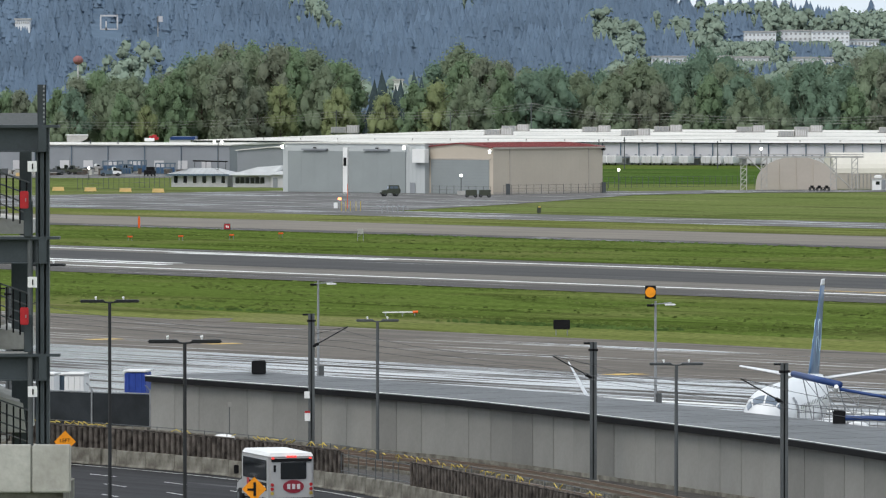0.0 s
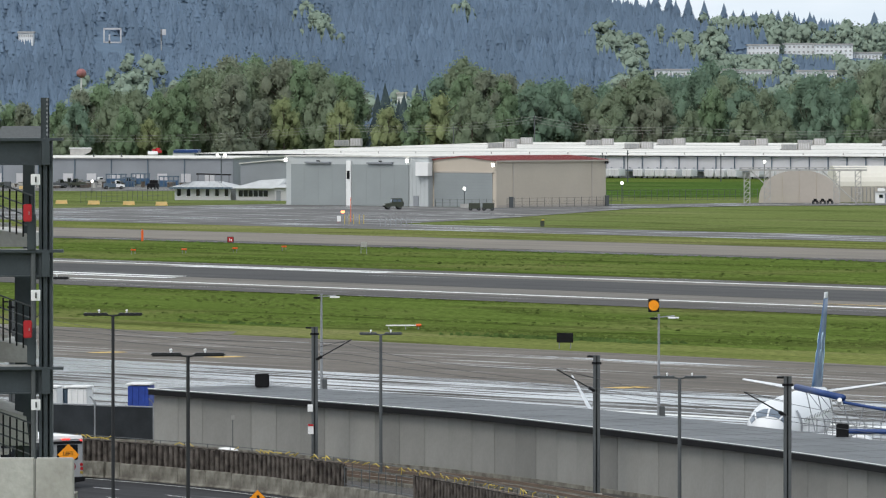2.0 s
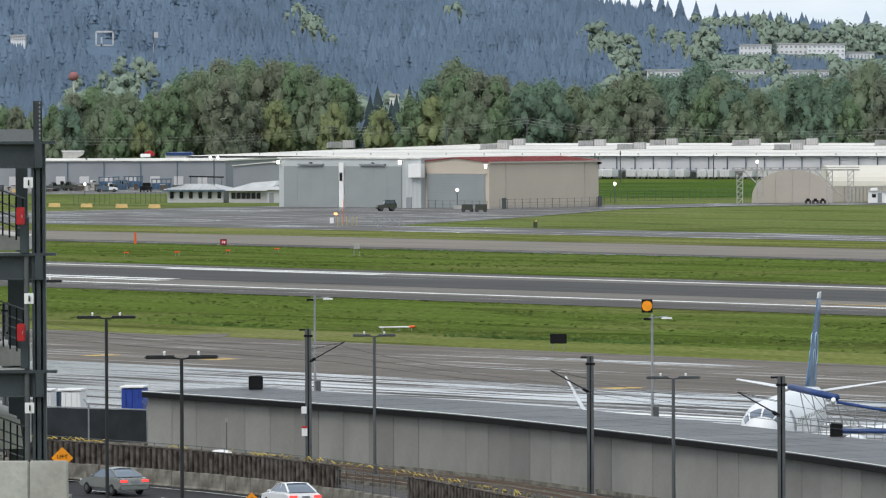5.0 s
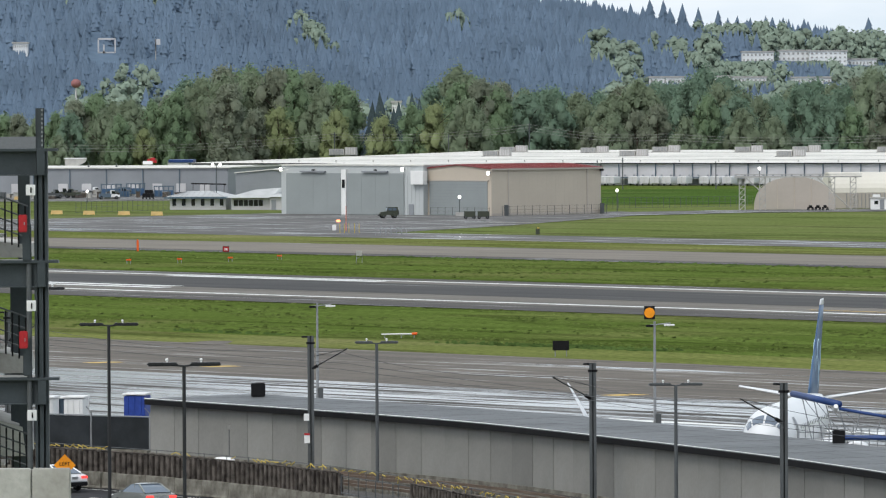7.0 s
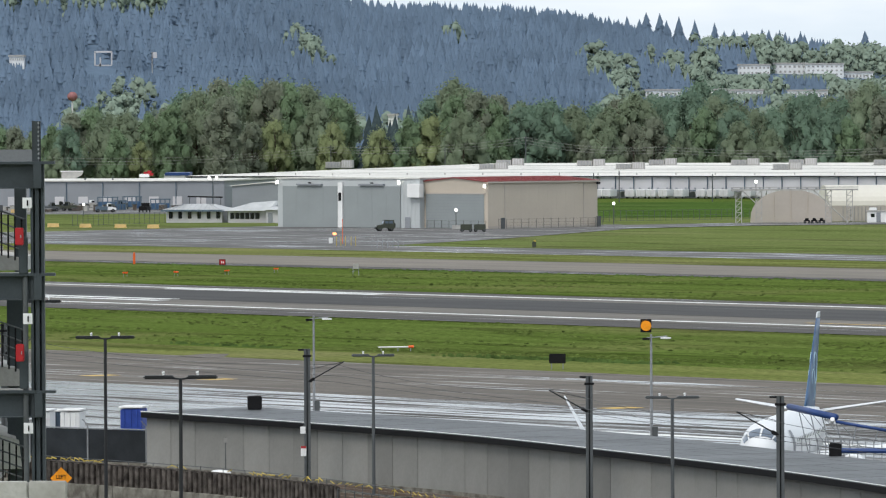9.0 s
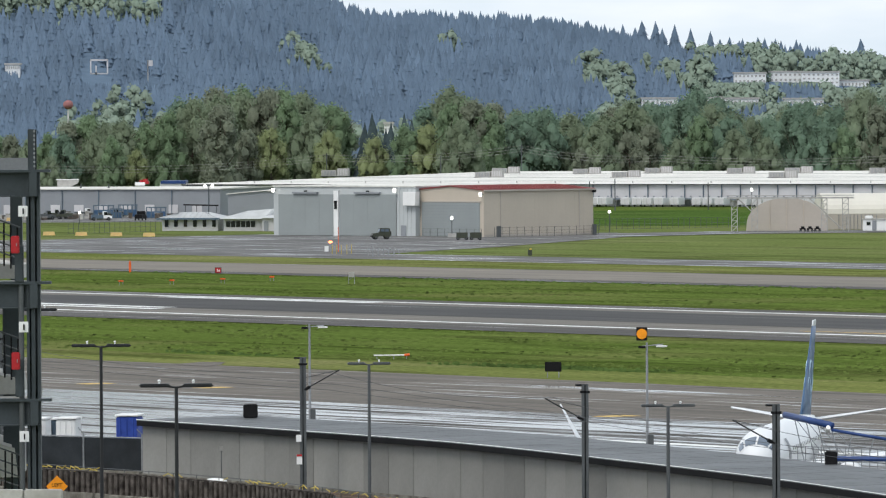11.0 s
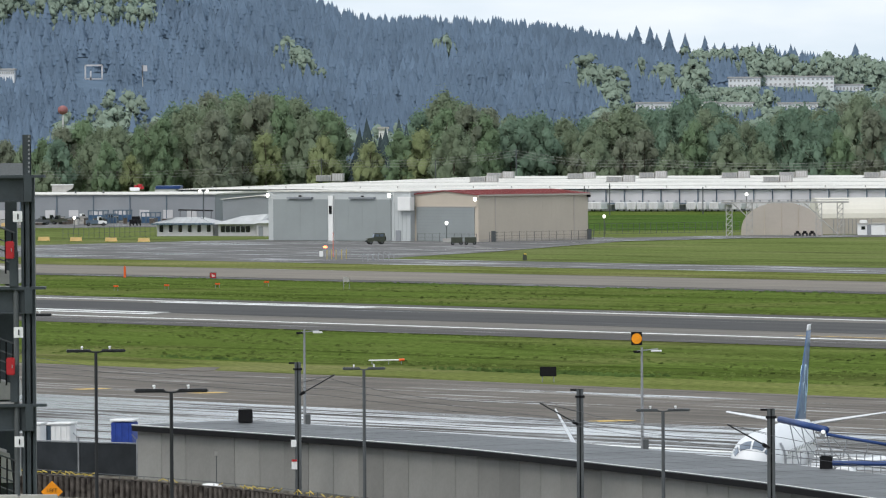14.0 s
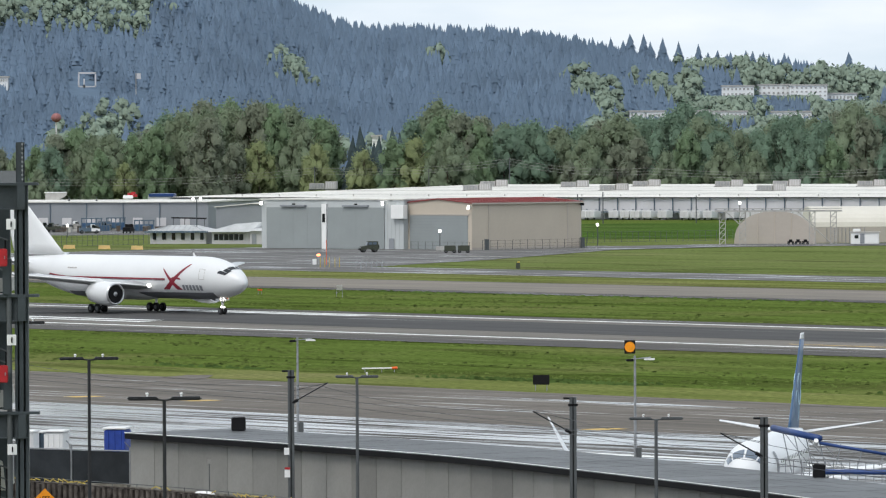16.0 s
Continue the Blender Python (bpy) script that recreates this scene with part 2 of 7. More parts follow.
RED_GLOW = mat("red_lens", (0.85, 0.06, 0.05), 0.3, emit=1.1)
# leaf greens of the wood, raised and slightly blued to include its haze
LEAF = [mat("leaf_" + k, c, 0.9, spec=0.0, vary=0.16, size=5, grain=0.10, island=0.10) for k, c in (
    ("fresh", (0.232, 0.322, 0.192)), ("deep", (0.212, 0.305, 0.222)), ("olive", (0.250, 0.308, 0.206)),
    ("bud", (0.255, 0.288, 0.212)), ("lime", (0.315, 0.365, 0.188)))]
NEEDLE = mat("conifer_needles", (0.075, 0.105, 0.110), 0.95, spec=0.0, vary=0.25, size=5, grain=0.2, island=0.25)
# conifers of the far hill: aerial haze painted into the base colour as blue
HAZED_PINE = mat("hazed_hill_conifers", (0.163, 0.228, 0.312), 0.95, spec=0.0, vary=0.2, size=70, grain=0.05, island=0.03)
# broadleaf green, lightened and greyed so the colour carries the haze
HAZED_LEAF = mat("hazed_hill_broadleaf", (0.275, 0.345, 0.275), 0.95, spec=0.0, vary=0.22, size=50, grain=0.08, island=0.10)
for lm in (*LEAF, NEEDLE, HAZED_PINE, HAZED_LEAF):
    n, l = lm.node_tree.nodes, lm.node_tree.links
    tr, mixs = n.new("ShaderNodeBsdfTranslucent"), n.new("ShaderNodeMixShader")
    mixs.inputs[0].default_value = 0.5 if lm in LEAF else 0.18
    l.new(n["Principled BSDF"].inputs["Base Color"].links[0].from_socket, tr.inputs["Color"])
    l.new(n["Principled BSDF"].outputs[0], mixs.inputs[1])
    l.new(tr.outputs[0], mixs.inputs[2])
    l.new(mixs.outputs[0], n["Material Output"].inputs["Surface"])
# hill floor and ridge: blue of the distance haze put into the colour
HAZED_GROUND = mat("hazed_hill_floor", (0.115, 0.160, 0.215), 0.95, spec=0.0, vary=0.25, size=90)
HAZED_RIDGE = mat("hazed_far_ridge", (0.33, 0.42, 0.52), 0.95, spec=0.0, vary=0.1, size=200)


# ---- building blocks ----
def obj(name, bm, material, parent=None, label="", smooth=False):
    me = bpy.data.meshes.new(name)
    bm.normal_update()
    bm.to_mesh(me)
    bm.free()
    for mm in (material if isinstance(material, (list, tuple)) else [material]):
        me.materials.append(mm)
    if smooth:
        for p in me.polygons:
            p.use_smooth = True
    ob = new(name, me)
    if parent:
        ob.parent = parent
    if label:
        tagged(ob, label)
    return ob


def part(name, bm, material, parent, label="", smooth=False):
    return obj(name, bm, material, parent, label, smooth)


def thing(name, m, label, category, group="", kind=""):
    ob = new(name)
    ob.empty_display_size = 0.3
    ob.matrix_basis = m
    return tagged(ob, label, category, group, kind)


def box(bm, c, s, rot=0.0, bev=0.0):
    """A box with centre c and sizes s, turned about z by rot degrees."""
    res = bmesh.ops.create_cube(bm, size=1.0)
    bmesh.ops.transform(bm, matrix=Matrix.Translation(c) @ Matrix.Rotation(radians(rot), 4, "Z") @ Matrix.Diagonal((*s, 1)), verts=res["verts"])
    if bev:
        es = list({e for v in res["verts"] for e in v.link_edges})
        bmesh.ops.bevel(bm, geom=es, offset=bev, segments=2, affect="EDGES")
    return bm


def boxes(*rows, bev=0.0):
    bm = bmesh.new()
    for c, s, *r in rows:
        box(bm, c, s, r[0] if r else 0, bev)
    return bm


def rod(bm, a, b, r, seg=8, r2=None):
    a, b = Vector(a), Vector(b)
    d = b - a
    res = bmesh.ops.create_cone(bm, cap_ends=True, segments=seg, radius1=r, radius2=r if r2 is None else r2, depth=d.length)
    bmesh.ops.transform(bm, matrix=Matrix.Translation((a + b) / 2) @ d.to_track_quat("Z", "Y").to_matrix().to_4x4(), verts=res["verts"])
    return bm


def rods(*rows, seg=6):
    bm = bmesh.new()
    for a, b, r in rows:
        rod(bm, a, b, r, seg)
    return bm


def loft(rings, closed=True, caps=True):
    """Skin a row of rings of equal length."""
    bm = bmesh.new()
    vs = [[bm.verts.new(p) for p in ring] for ring in rings]
    n = len(rings[0])
    for a, b in zip(vs, vs[1:]):
        for i in range(n if closed else n - 1):
            bm.faces.new((a[i], a[(i + 1) % n], b[(i + 1) % n], b[i]))
    if caps:
        bm.faces.new(vs[0][::-1])
        bm.faces.new(vs[-1])
    bmesh.ops.recalc_face_normals(bm, faces=bm.faces[:])
    return bm


def cable(points, r, seg=5):
    """One bent round bar through a row of points."""
    rings = []
    for i, p in enumerate(points):
        d = (points[min(i + 1, len(points) - 1)] - points[max(i - 1, 0)]).normalized()
        s = d.cross(Vector((0, 0, 1))).normalized()
        u = s.cross(d)
        rings.append([tuple(p + (s * math.cos(2 * math.pi * k / seg) + u * math.sin(2 * math.pi * k / seg)) * r) for k in range(seg)])
    return loft(rings)


def sheet(points):
    bm = bmesh.new()
    bm.faces.new([bm.verts.new(p) for p in points])
    bmesh.ops.recalc_face_normals(bm, faces=bm.faces[:])
    for f in bm.faces:
        if f.normal.z < 0:
            f.normal_flip()
    return bm


def merge(target, other):
    """Copies a bmesh into another one."""
    me = bpy.data.meshes.new("tmp")
    other.to_mesh(me)
    other.free()
    target.from_mesh(me)
    bpy.data.meshes.remove(me)
    return target


# ---- airfield: strips along the runway ----
RU, RN = Vector((0.6184, -0.7859, 0)), Vector((0.7859, 0.6184, 0))


def rw(a, c, z=0.0):
    p = RU * a + RN * c
    return (p.x, p.y, z)


def strip(name, c0, c1, z, material, a0=-1900, a1=-150, label="", category="pavement", thick=0.0):
    if thick:
        bm = loft([[rw(a0, c0, z - thick), rw(a1, c0, z - thick), rw(a1, c1, z - thick), rw(a0, c1, z - thick)], [rw(a0, c0, z), rw(a1, c0, z), rw(a1, c1, z), rw(a0, c1, z)]])
    else:
        bm = sheet([rw(a0, c0, z), rw(a1, c0, z), rw(a1, c1, z), rw(a0, c1, z)])
    return tagged(obj(name, bm, material), label, category, kind="structure")


tagged(obj("ground", sheet([(-4900, -300, -0.05), (4900, -300, -0.05), (4900, 4900, -0.05), (-4900, 4900, -0.05)]), GRASS), "flat airfield ground under bright green grass", "ground", kind="structure")
strip("apron", 120, 321, -0.02, APRON, -1500, 200, label="wet grey concrete apron with long rain streaks", category="apron")
strip("apron", 321, 364, -0.02, APRON_DRY, -1500, 200, label="brownish drying concrete apron beside the grass", category="apron")
strip("runway_shoulder", 446, 519, 0.00, SHOULDER, label="dark asphalt shoulder of the runway", category="runway")
strip("runway", 458, 513, 0.02, RUNWAY, label="pale concrete runway with worn markings", category="runway")
strip("runway_wheel_track", 476, 503, 0.04, RUBBER, label="dark rubber-stained middle of the runway", category="runway")
strip("runway_edge_line", 460.6, 462.4, 0.06, PAINT, label="white painted runway edge line", category="marking")
strip("runway_edge_line", 508.6, 510.4, 0.06, PAINT, label="white painted runway edge line", category="marking")
strip("taxiway_shoulder", 594, 642, 0.0, SHOULDER, label="dark asphalt taxiway shoulder", category="taxiway")
strip("taxiway", 602, 640, 0.02, TAXI, label="pale concrete taxiway behind the runway", category="taxiway")
strip("taxiway", 676, 706, 0.0, FAR_APRON, label="grey asphalt taxiway before the hangars", category="taxiway")
strip("verge", 706, 1060, -0.03, GRASS_FAR, label="worn yellow-green grass before the hangars", category="grass")
strip("verge", 642, 676, -0.02, GRASS_DRY, label="yellowish mown grass verge", category="grass")
strip("verge", 364, 380, -0.02, GRASS_DRY, label="yellowish mown grass verge beside the apron", category="grass")
# the parking garage on whose roof the viewer stands
garage = thing("parking_garage", Matrix.Identity(4), "plain concrete parking garage under the viewpoint", "garage", kind="structure")
part("structure", boxes(((0, -22, 10.1), (60, 46, 20.2))), CONCRETE, garage)
part("roof_deck", boxes(((0, -22, 20.3), (60.2, 46.2, 0.2))), CONCRETE_OLD, garage)
part("roof_parapet", boxes(((0, 1.05, 20.85), (60, 0.25, 0.9))), CONCRETE, garage)

# hangar forecourt: a broad wet apron before the hangars, and a grass wedge beside it
tagged(obj("hangar_apron", sheet([(-150.0, 1298.0, 0.03), (-81.18, 1311.74, 0.03), (-35.54, 1367.58, 0.03), (-2.79, 1360.34, 0.03), (38.11, 1367.58, 0.03), (38.99, 1318.47, 0.03), (12.03, 1212.70, 0.03), (-6.34, 1158.05, 0.03), (-17.28, 1128.0, 0.03), (-60.0, 1176.0, 0.03), (-100.0, 1226.0, 0.03), (-140.0, 1277.0, 0.03)]), FAR_APRON), "wet dark asphalt forecourt of the hangars", "apron", kind="structure")

tagged(obj("hangar_road", sheet([(27.41, 1303.30, 0.06), (62.74, 1344.25, 0.06), (117.98, 1358.48, 0.06), (120.53, 1387.87, 0.06), (64.42, 1380.40, 0.06), (28.42, 1351.33, 0.06)]), FAR_APRON), "grey asphalt road before the domed hangar", "road", kind="structure")

tagged(obj("shed_yard", sheet([(-200.0, 1560.0, 0.0), (-62.0, 1560.0, 0.0), (-50.0, 1600.0, 0.0), (-50.0, 1676.0, 0.0), (-200.0, 1706.0, 0.0)]), FAR_APRON), "worn grey asphalt yard before the shed", "yard", kind="structure")
tagged(obj("grass_spur", sheet([(-24.4, 617.0, 0.01), (-22.0, 622.5, 0.01), (-19.7, 622.0, 0.01), (-19.9, 615.0, 0.01), (-21.2, 611.5, 0.01)]), APRON_DRY), "small paved spur in the grass beside the apron", "pavement", kind="structure")
# sealed joints between the concrete slabs of the drying apron
JOINT = mat("joint_sealant", (0.045, 0.042, 0.040), 0.8, vary=0.3, size=6)
bm = bmesh.new()
for c in np.arange(323.5, 362, 7.6):
    bm.faces.new([bm.verts.new(rw(a, q, -0.012)) for a, q in ((-620, c - 0.11), (-280, c - 0.11), (-280, c + 0.11), (-620, c + 0.11))])
for a in np.arange(-620, -280, 15.2):
    bm.faces.new([bm.verts.new(rw(q, c, -0.008)) for q, c in ((a - 0.1, 321), (a + 0.1, 321), (a + 0.1, 364), (a - 0.1, 364))])
tagged(obj("slab_joint", bm, JOINT), "dark sealed joints between apron slabs", "joint", kind="stuff")

# painted patches on the runway and apron
for a0, a1, c0, c1 in ((-760, -654, 470.5, 473.0), (-760, -658, 475.0, 477.6), (-700, -655, 504.6, 507.4)):
    strip("touchdown_bar", c0, c1, 0.07, PAINT, a0, a1, "white painted touchdown bar on the runway", "marking")
strip("lead_line", 466.5, 467.3, 0.07, YELLOW_LINE, -530, -490, "yellow painted lead-off line", "marking")
for a0, a1, c0 in ((-387, -384.8, 319.6), (-468, -466, 328.6), (-453.6, -451.6, 330.6)):
    strip("lead_line", c0, c0 + 3.2, 0.0, YELLOW_LINE, a0, a1, "worn yellow taxi line on the apron", "marking")
strip("stand_line", 295.0, 296.6, 0.0, PAINT, -384, -300, "white painted stand line on the wet apron", "marking")


# ---- low grey building along the railway, gently bent in plan ----
EAVE = [Vector(p) for p in ((-17.47, 395.73, 4.20), (-7.62, 380.52, 4.20), (2.05, 363.87, 4.20), (10.74, 342.87, 4.20), (17.16, 325.67, 4.20), (22.55, 307.82, 4.20), (27.68, 289.79, 4.20))]


def along(line, step):
    """Points at even steps on a smooth curve through the corners of line."""
    pts = [line[0] * 2 - line[1], *line, line[-1] * 2 - line[-2]]
    out = []
    for p0, p1, p2, p3 in zip(pts, pts[1:], pts[2:], pts[3:]):
        for k in range(24):
            s = k / 24
            out.append(0.5 * (2 * p1 + (p2 - p0) * s + (2 * p0 - 5 * p1 + 4 * p2 - p3) * s * s + (3 * p1 - p0 - 3 * p2 + p3) * s ** 3))
    out.append(line[-1].copy())
    res, left = [out[0]], step
    for a, b in zip(out, out[1:]):
        d = (b - a).length
        while d >= left:
            a = a + (b - a) * (left / d)
            d = (b - a).length
            res.append(a)
            left = step
        left -= d
    return res


WALL = along(EAVE, 2.77)
BASE_Z, EAVE_Z = 1.2, 4.2


def side(i, line):
    """The unit normal of a plan curve at point i, away from the camera."""
    a, b = line[max(0, i - 1)], line[min(len(line) - 1, i + 1)]
    d = (b - a).normalized()
    n = Vector((-d.y, d.x, 0))
    return n if n.y > 0 else -n


def annex():
    th = thing("annex_building", Matrix.Identity(4), "long low grey panelled building with a dark flat roof", "building")
    n = len(WALL)
    out = [w + side(i, WALL) * 7.0 for i, w in enumerate(WALL)]
    ring = lambda i: [(WALL[i].x, WALL[i].y, BASE_Z - 1.3), (WALL[i].x, WALL[i].y, EAVE_Z), (out[i].x, out[i].y, EAVE_Z), (out[i].x, out[i].y, BASE_Z - 1.3)]
    ins = lambda i: [tuple(Vector(p) + side(i, WALL) * s) for p, s in zip(ring(i), (0.1, 0.1, -0.1, -0.1))]
    part("core", loft([ins(i) for i in range(n)]), CONCRETE, th)
    over = [(w - side(i, WALL) * 0.45, o + side(i, WALL) * 0.3) for i, (w, o) in enumerate(zip(WALL, out))]
    part("roof", loft([[(a.x, a.y, EAVE_Z + 0.32), (a.x, a.y, EAVE_Z + 0.40), (b.x, b.y, EAVE_Z + 0.46), (b.x, b.y, EAVE_Z + 0.2)] for a, b in over]), ROOFING, th, "dark grey membrane roof")
    part("fascia", loft([[(a.x, a.y, EAVE_Z + 0.03), (a.x, a.y, EAVE_Z + 0.33), (a.x + 0.3, a.y + 0.3, EAVE_Z + 0.33), (a.x + 0.3, a.y + 0.3, EAVE_Z + 0.03)] for a, b in over]), BLACK, th, "black roof edge")
    part("drip_edge", cable([Vector((a.x, a.y, EAVE_Z + 0.40)) for a, _ in over], 0.03), WHITE, th, "thin pale metal drip edge")
    for k in range(1, 5):
        part("roof_seam", cable([Vector((*(w + (o - w) * (k / 5)).xy, EAVE_Z + 0.40 + 0.012 * k)) for w, o in zip(WALL, out)], 0.010), ROOFING, th)
    for i in range(1, n - 1, 2):
        a, b = over[i]
        part("roof_joint", rods(((a.x, a.y, EAVE_Z + 0.40), (b.x, b.y, EAVE_Z + 0.46), 0.012), seg=4), ROOFING, th)
    for i in range(n - 1):
        a, b = WALL[i], WALL[i + 1]
        c, d = (a + b) / 2, b - a
        ang = math.degrees(math.atan2(d.y, d.x))
        bm = bmesh.new()
        box(bm, (0, 0, 0), (d.length, 0.08, EAVE_Z - BASE_Z + 0.20), 0, 0.012)
        p = part("wall_panel", bm, PANEL, th)
        p.matrix_basis = pose(c.x, c.y, (EAVE_Z + BASE_Z) / 2 + 0.09, 0, 0, ang) @ pose(0, (i % 3) * 0.018, 0, 0, 0, (-1) ** i * 0.35)
    foot = [(w - side(i, WALL) * 0.12) for i, w in enumerate(WALL)]
    part("plinth", loft([[(p.x, p.y, BASE_Z - 0.1), (p.x, p.y, BASE_Z + 0.16), (p.x + 0.3, p.y + 0.3, BASE_Z + 0.16), (p.x + 0.3, p.y + 0.3, BASE_Z - 0.1)] for p in foot]), CONCRETE_OLD, th, "stained concrete plinth")


annex()

# ---- railway bed, retaining wall, road ----
FENCE = [Vector(p) for p in ((-27.90, 386.45, 2.50), (-22.49, 378.74, 2.50), (-15.28, 368.92, 2.50), (-10.31, 360.74, 2.50), (-5.40, 350.73, 2.50))]
FENCE_B = [Vector(p) for p in ((-1.66, 340.25, 2.50), (1.86, 328.46, 2.50), (5.82, 314.83, 2.50), (9.42, 300.69, 2.50), (12.66, 286.67, 2.50))]
BARRIER = along([FENCE[0] + (FENCE[0] - FENCE[1]).normalized() * 180] + FENCE + FENCE_B + [FENCE_B[-1] + (FENCE_B[-1] - FENCE_B[-2]).normalized() * 90], 3.0)
BARRIER = [Vector((p.x, p.y, 0)) for p in BARRIER]


def bed():
    bm = bmesh.new()
    far = [BARRIER[i] + side(i, BARRIER) * 26 for i in range(len(BARRIER))]
    near = [BARRIER[i] + side(i, BARRIER) * 0.35 for i in range(len(BARRIER))]
    return loft([[(a.x, a.y, -0.2), (a.x, a.y, 1.15), (b.x, b.y, 1.15), (b.x, b.y, -0.2)] for a, b in zip(near, far)])


tagged(obj("track_bed", bed(), GRAVEL), "dark gravel ballast bed of the light railway", "ballast", kind="structure")
road_near = [BARRIER[i] - side(i, BARRIER) * 32 for i in range(len(BARRIER))]
tagged(obj("road", loft([[(a.x, a.y, -0.15), (a.x, a.y, 0.45), (b.x, b.y, 0.45), (b.x, b.y, -0.15)] for a, b in zip(BARRIER, road_near)]), ROAD), "dark asphalt airport road", "road", kind="structure")


def road_line(off, w, dash=0):
    for i in range(len(BARRIER) - 1):
        if dash and i % dash:
            continue
        a, b = BARRIER[i] - side(i, BARRIER) * off, BARRIER[i + 1] - side(i + 1, BARRIER) * off
        n = side(i, BARRIER) * w / 2
        tagged(obj("lane_line", sheet([(*(a - n).xy, 0.47), (*(b - n).xy, 0.47), (*(b + n).xy, 0.47), (*(a + n).xy, 0.47)]), PAINT), "white painted lane line", "marking", kind="structure")


road_line(1.3, 0.13)
road_line(5.6, 0.13, 3)
road_line(9.2, 0.13, 3)
road_line(12.9, 0.13, 3)


def jersey(length):
    prof = [(-0.20, 0), (-0.20, 0.06), (-0.16, 0.12), (-0.13, 0.86), (-0.10, 0.90), (0.10, 0.90), (0.13, 0.86), (0.16, 0.12), (0.20, 0.06), (0.20, 0)]
    return loft([[(x, y, z) for y, z in prof] for x in (-length / 2, length / 2)])


wall_thing = thing("retaining_wall", Matrix.Identity(4), "stained concrete barrier blocks along the road", "barrier", kind="structure")
for i in range(len(BARRIER) - 1):
    a, b = BARRIER[i], BARRIER[i + 1]
    c, d = (a + b) / 2, b - a
    p = part("barrier_block", jersey(d.length - 0.05), CONCRETE_OLD, wall_thing)
    p.matrix_basis = pose(c.x, c.y, 0.45 + 0.02 * (i % 2), 0, 0, math.degrees(math.atan2(d.y, d.x)))


def pile_fence(line):
    pts = along(line, 0.28)
    th = thing("sheet_pile_fence", Matrix.Identity(4), "weathered brown corrugated fence above the barrier", "fence")
    bm = bmesh.new()
    for i in range(0, len(pts) - 1):
        n = side(i, pts)
        a, b = pts[i], pts[i + 1]
        o = n * (0.14 if i % 2 else -0.02)
        d = b - a
        top = 2.5 + 0.03 * math.sin(i * 1.7)
        c = (a + b) / 2 + o
        box(bm, (c.x, c.y, (1.18 + top) / 2), (d.length * 1.02, 0.05, top - 1.18), math.degrees(math.atan2(d.y, d.x)))
        if i % 2 == 0:
            for q in (a, b):
                box(bm, (q.x + n.x * 0.06, q.y + n.y * 0.06, (1.18 + top) / 2), (0.05, 0.16, top - 1.18), math.degrees(math.atan2(d.y, d.x)))
    tagged(part("corrugation", bm, RUST, th), kind="stuff")
    part("top_rail", cable([Vector((p.x, p.y, 2.56)) for p in pts[::6]], 0.05), RUST, th)


pile_fence(FENCE)
pile_fence(FENCE_B)


def rails():
    for off in (5.2, 9.0):
        th = thing("railway_track", Matrix.Identity(4), "rusty light-rail track on concrete sleepers", "track")
        line = [BARRIER[i] + side(i, BARRIER) * off for i in range(len(BARRIER))]
        for g in (-0.72, 0.72):
            row = [p + side(i, line) * g for i, p in enumerate(line)]
            part("rail", loft([[(p.x - 0.04, p.y - 0.04, 1.3), (p.x - 0.04, p.y - 0.04, 1.46), (p.x + 0.04, p.y + 0.04, 1.46), (p.x + 0.04, p.y + 0.04, 1.3)] for p in row]), RAIL, th, "brown steel rail")
        ties = bmesh.new()
        for i, p in enumerate(along(line, 0.75)):
            n = side(min(i // 4, len(line) - 1), line)
            box(ties, (p.x, p.y, 1.22), (0.24, 2.5, 0.18), math.degrees(math.atan2(n.y, n.x)) - 90)
        tagged(part("sleeper", ties, CONCRETE_OLD, th), kind="stuff")


rails()


# ---- hangars ----
def cladding(th, a, b, z0, z1, step, material, depth=0.06):
    """Upright ribs on a wall from a to b."""
    a, b = Vector(a), Vector(b)
    d = b - a
    n = max(1, int(d.length / step))
    bm = bmesh.new()
    for i in range(n + 1):
        p = a + d * (i / n)
        box(bm, (p.x, p.y, (z0 + z1) / 2), (0.12, depth * 2, z1 - z0), math.degrees(math.atan2(d.y, d.x)))
    tagged(part("rib", bm, material, th), kind="stuff")


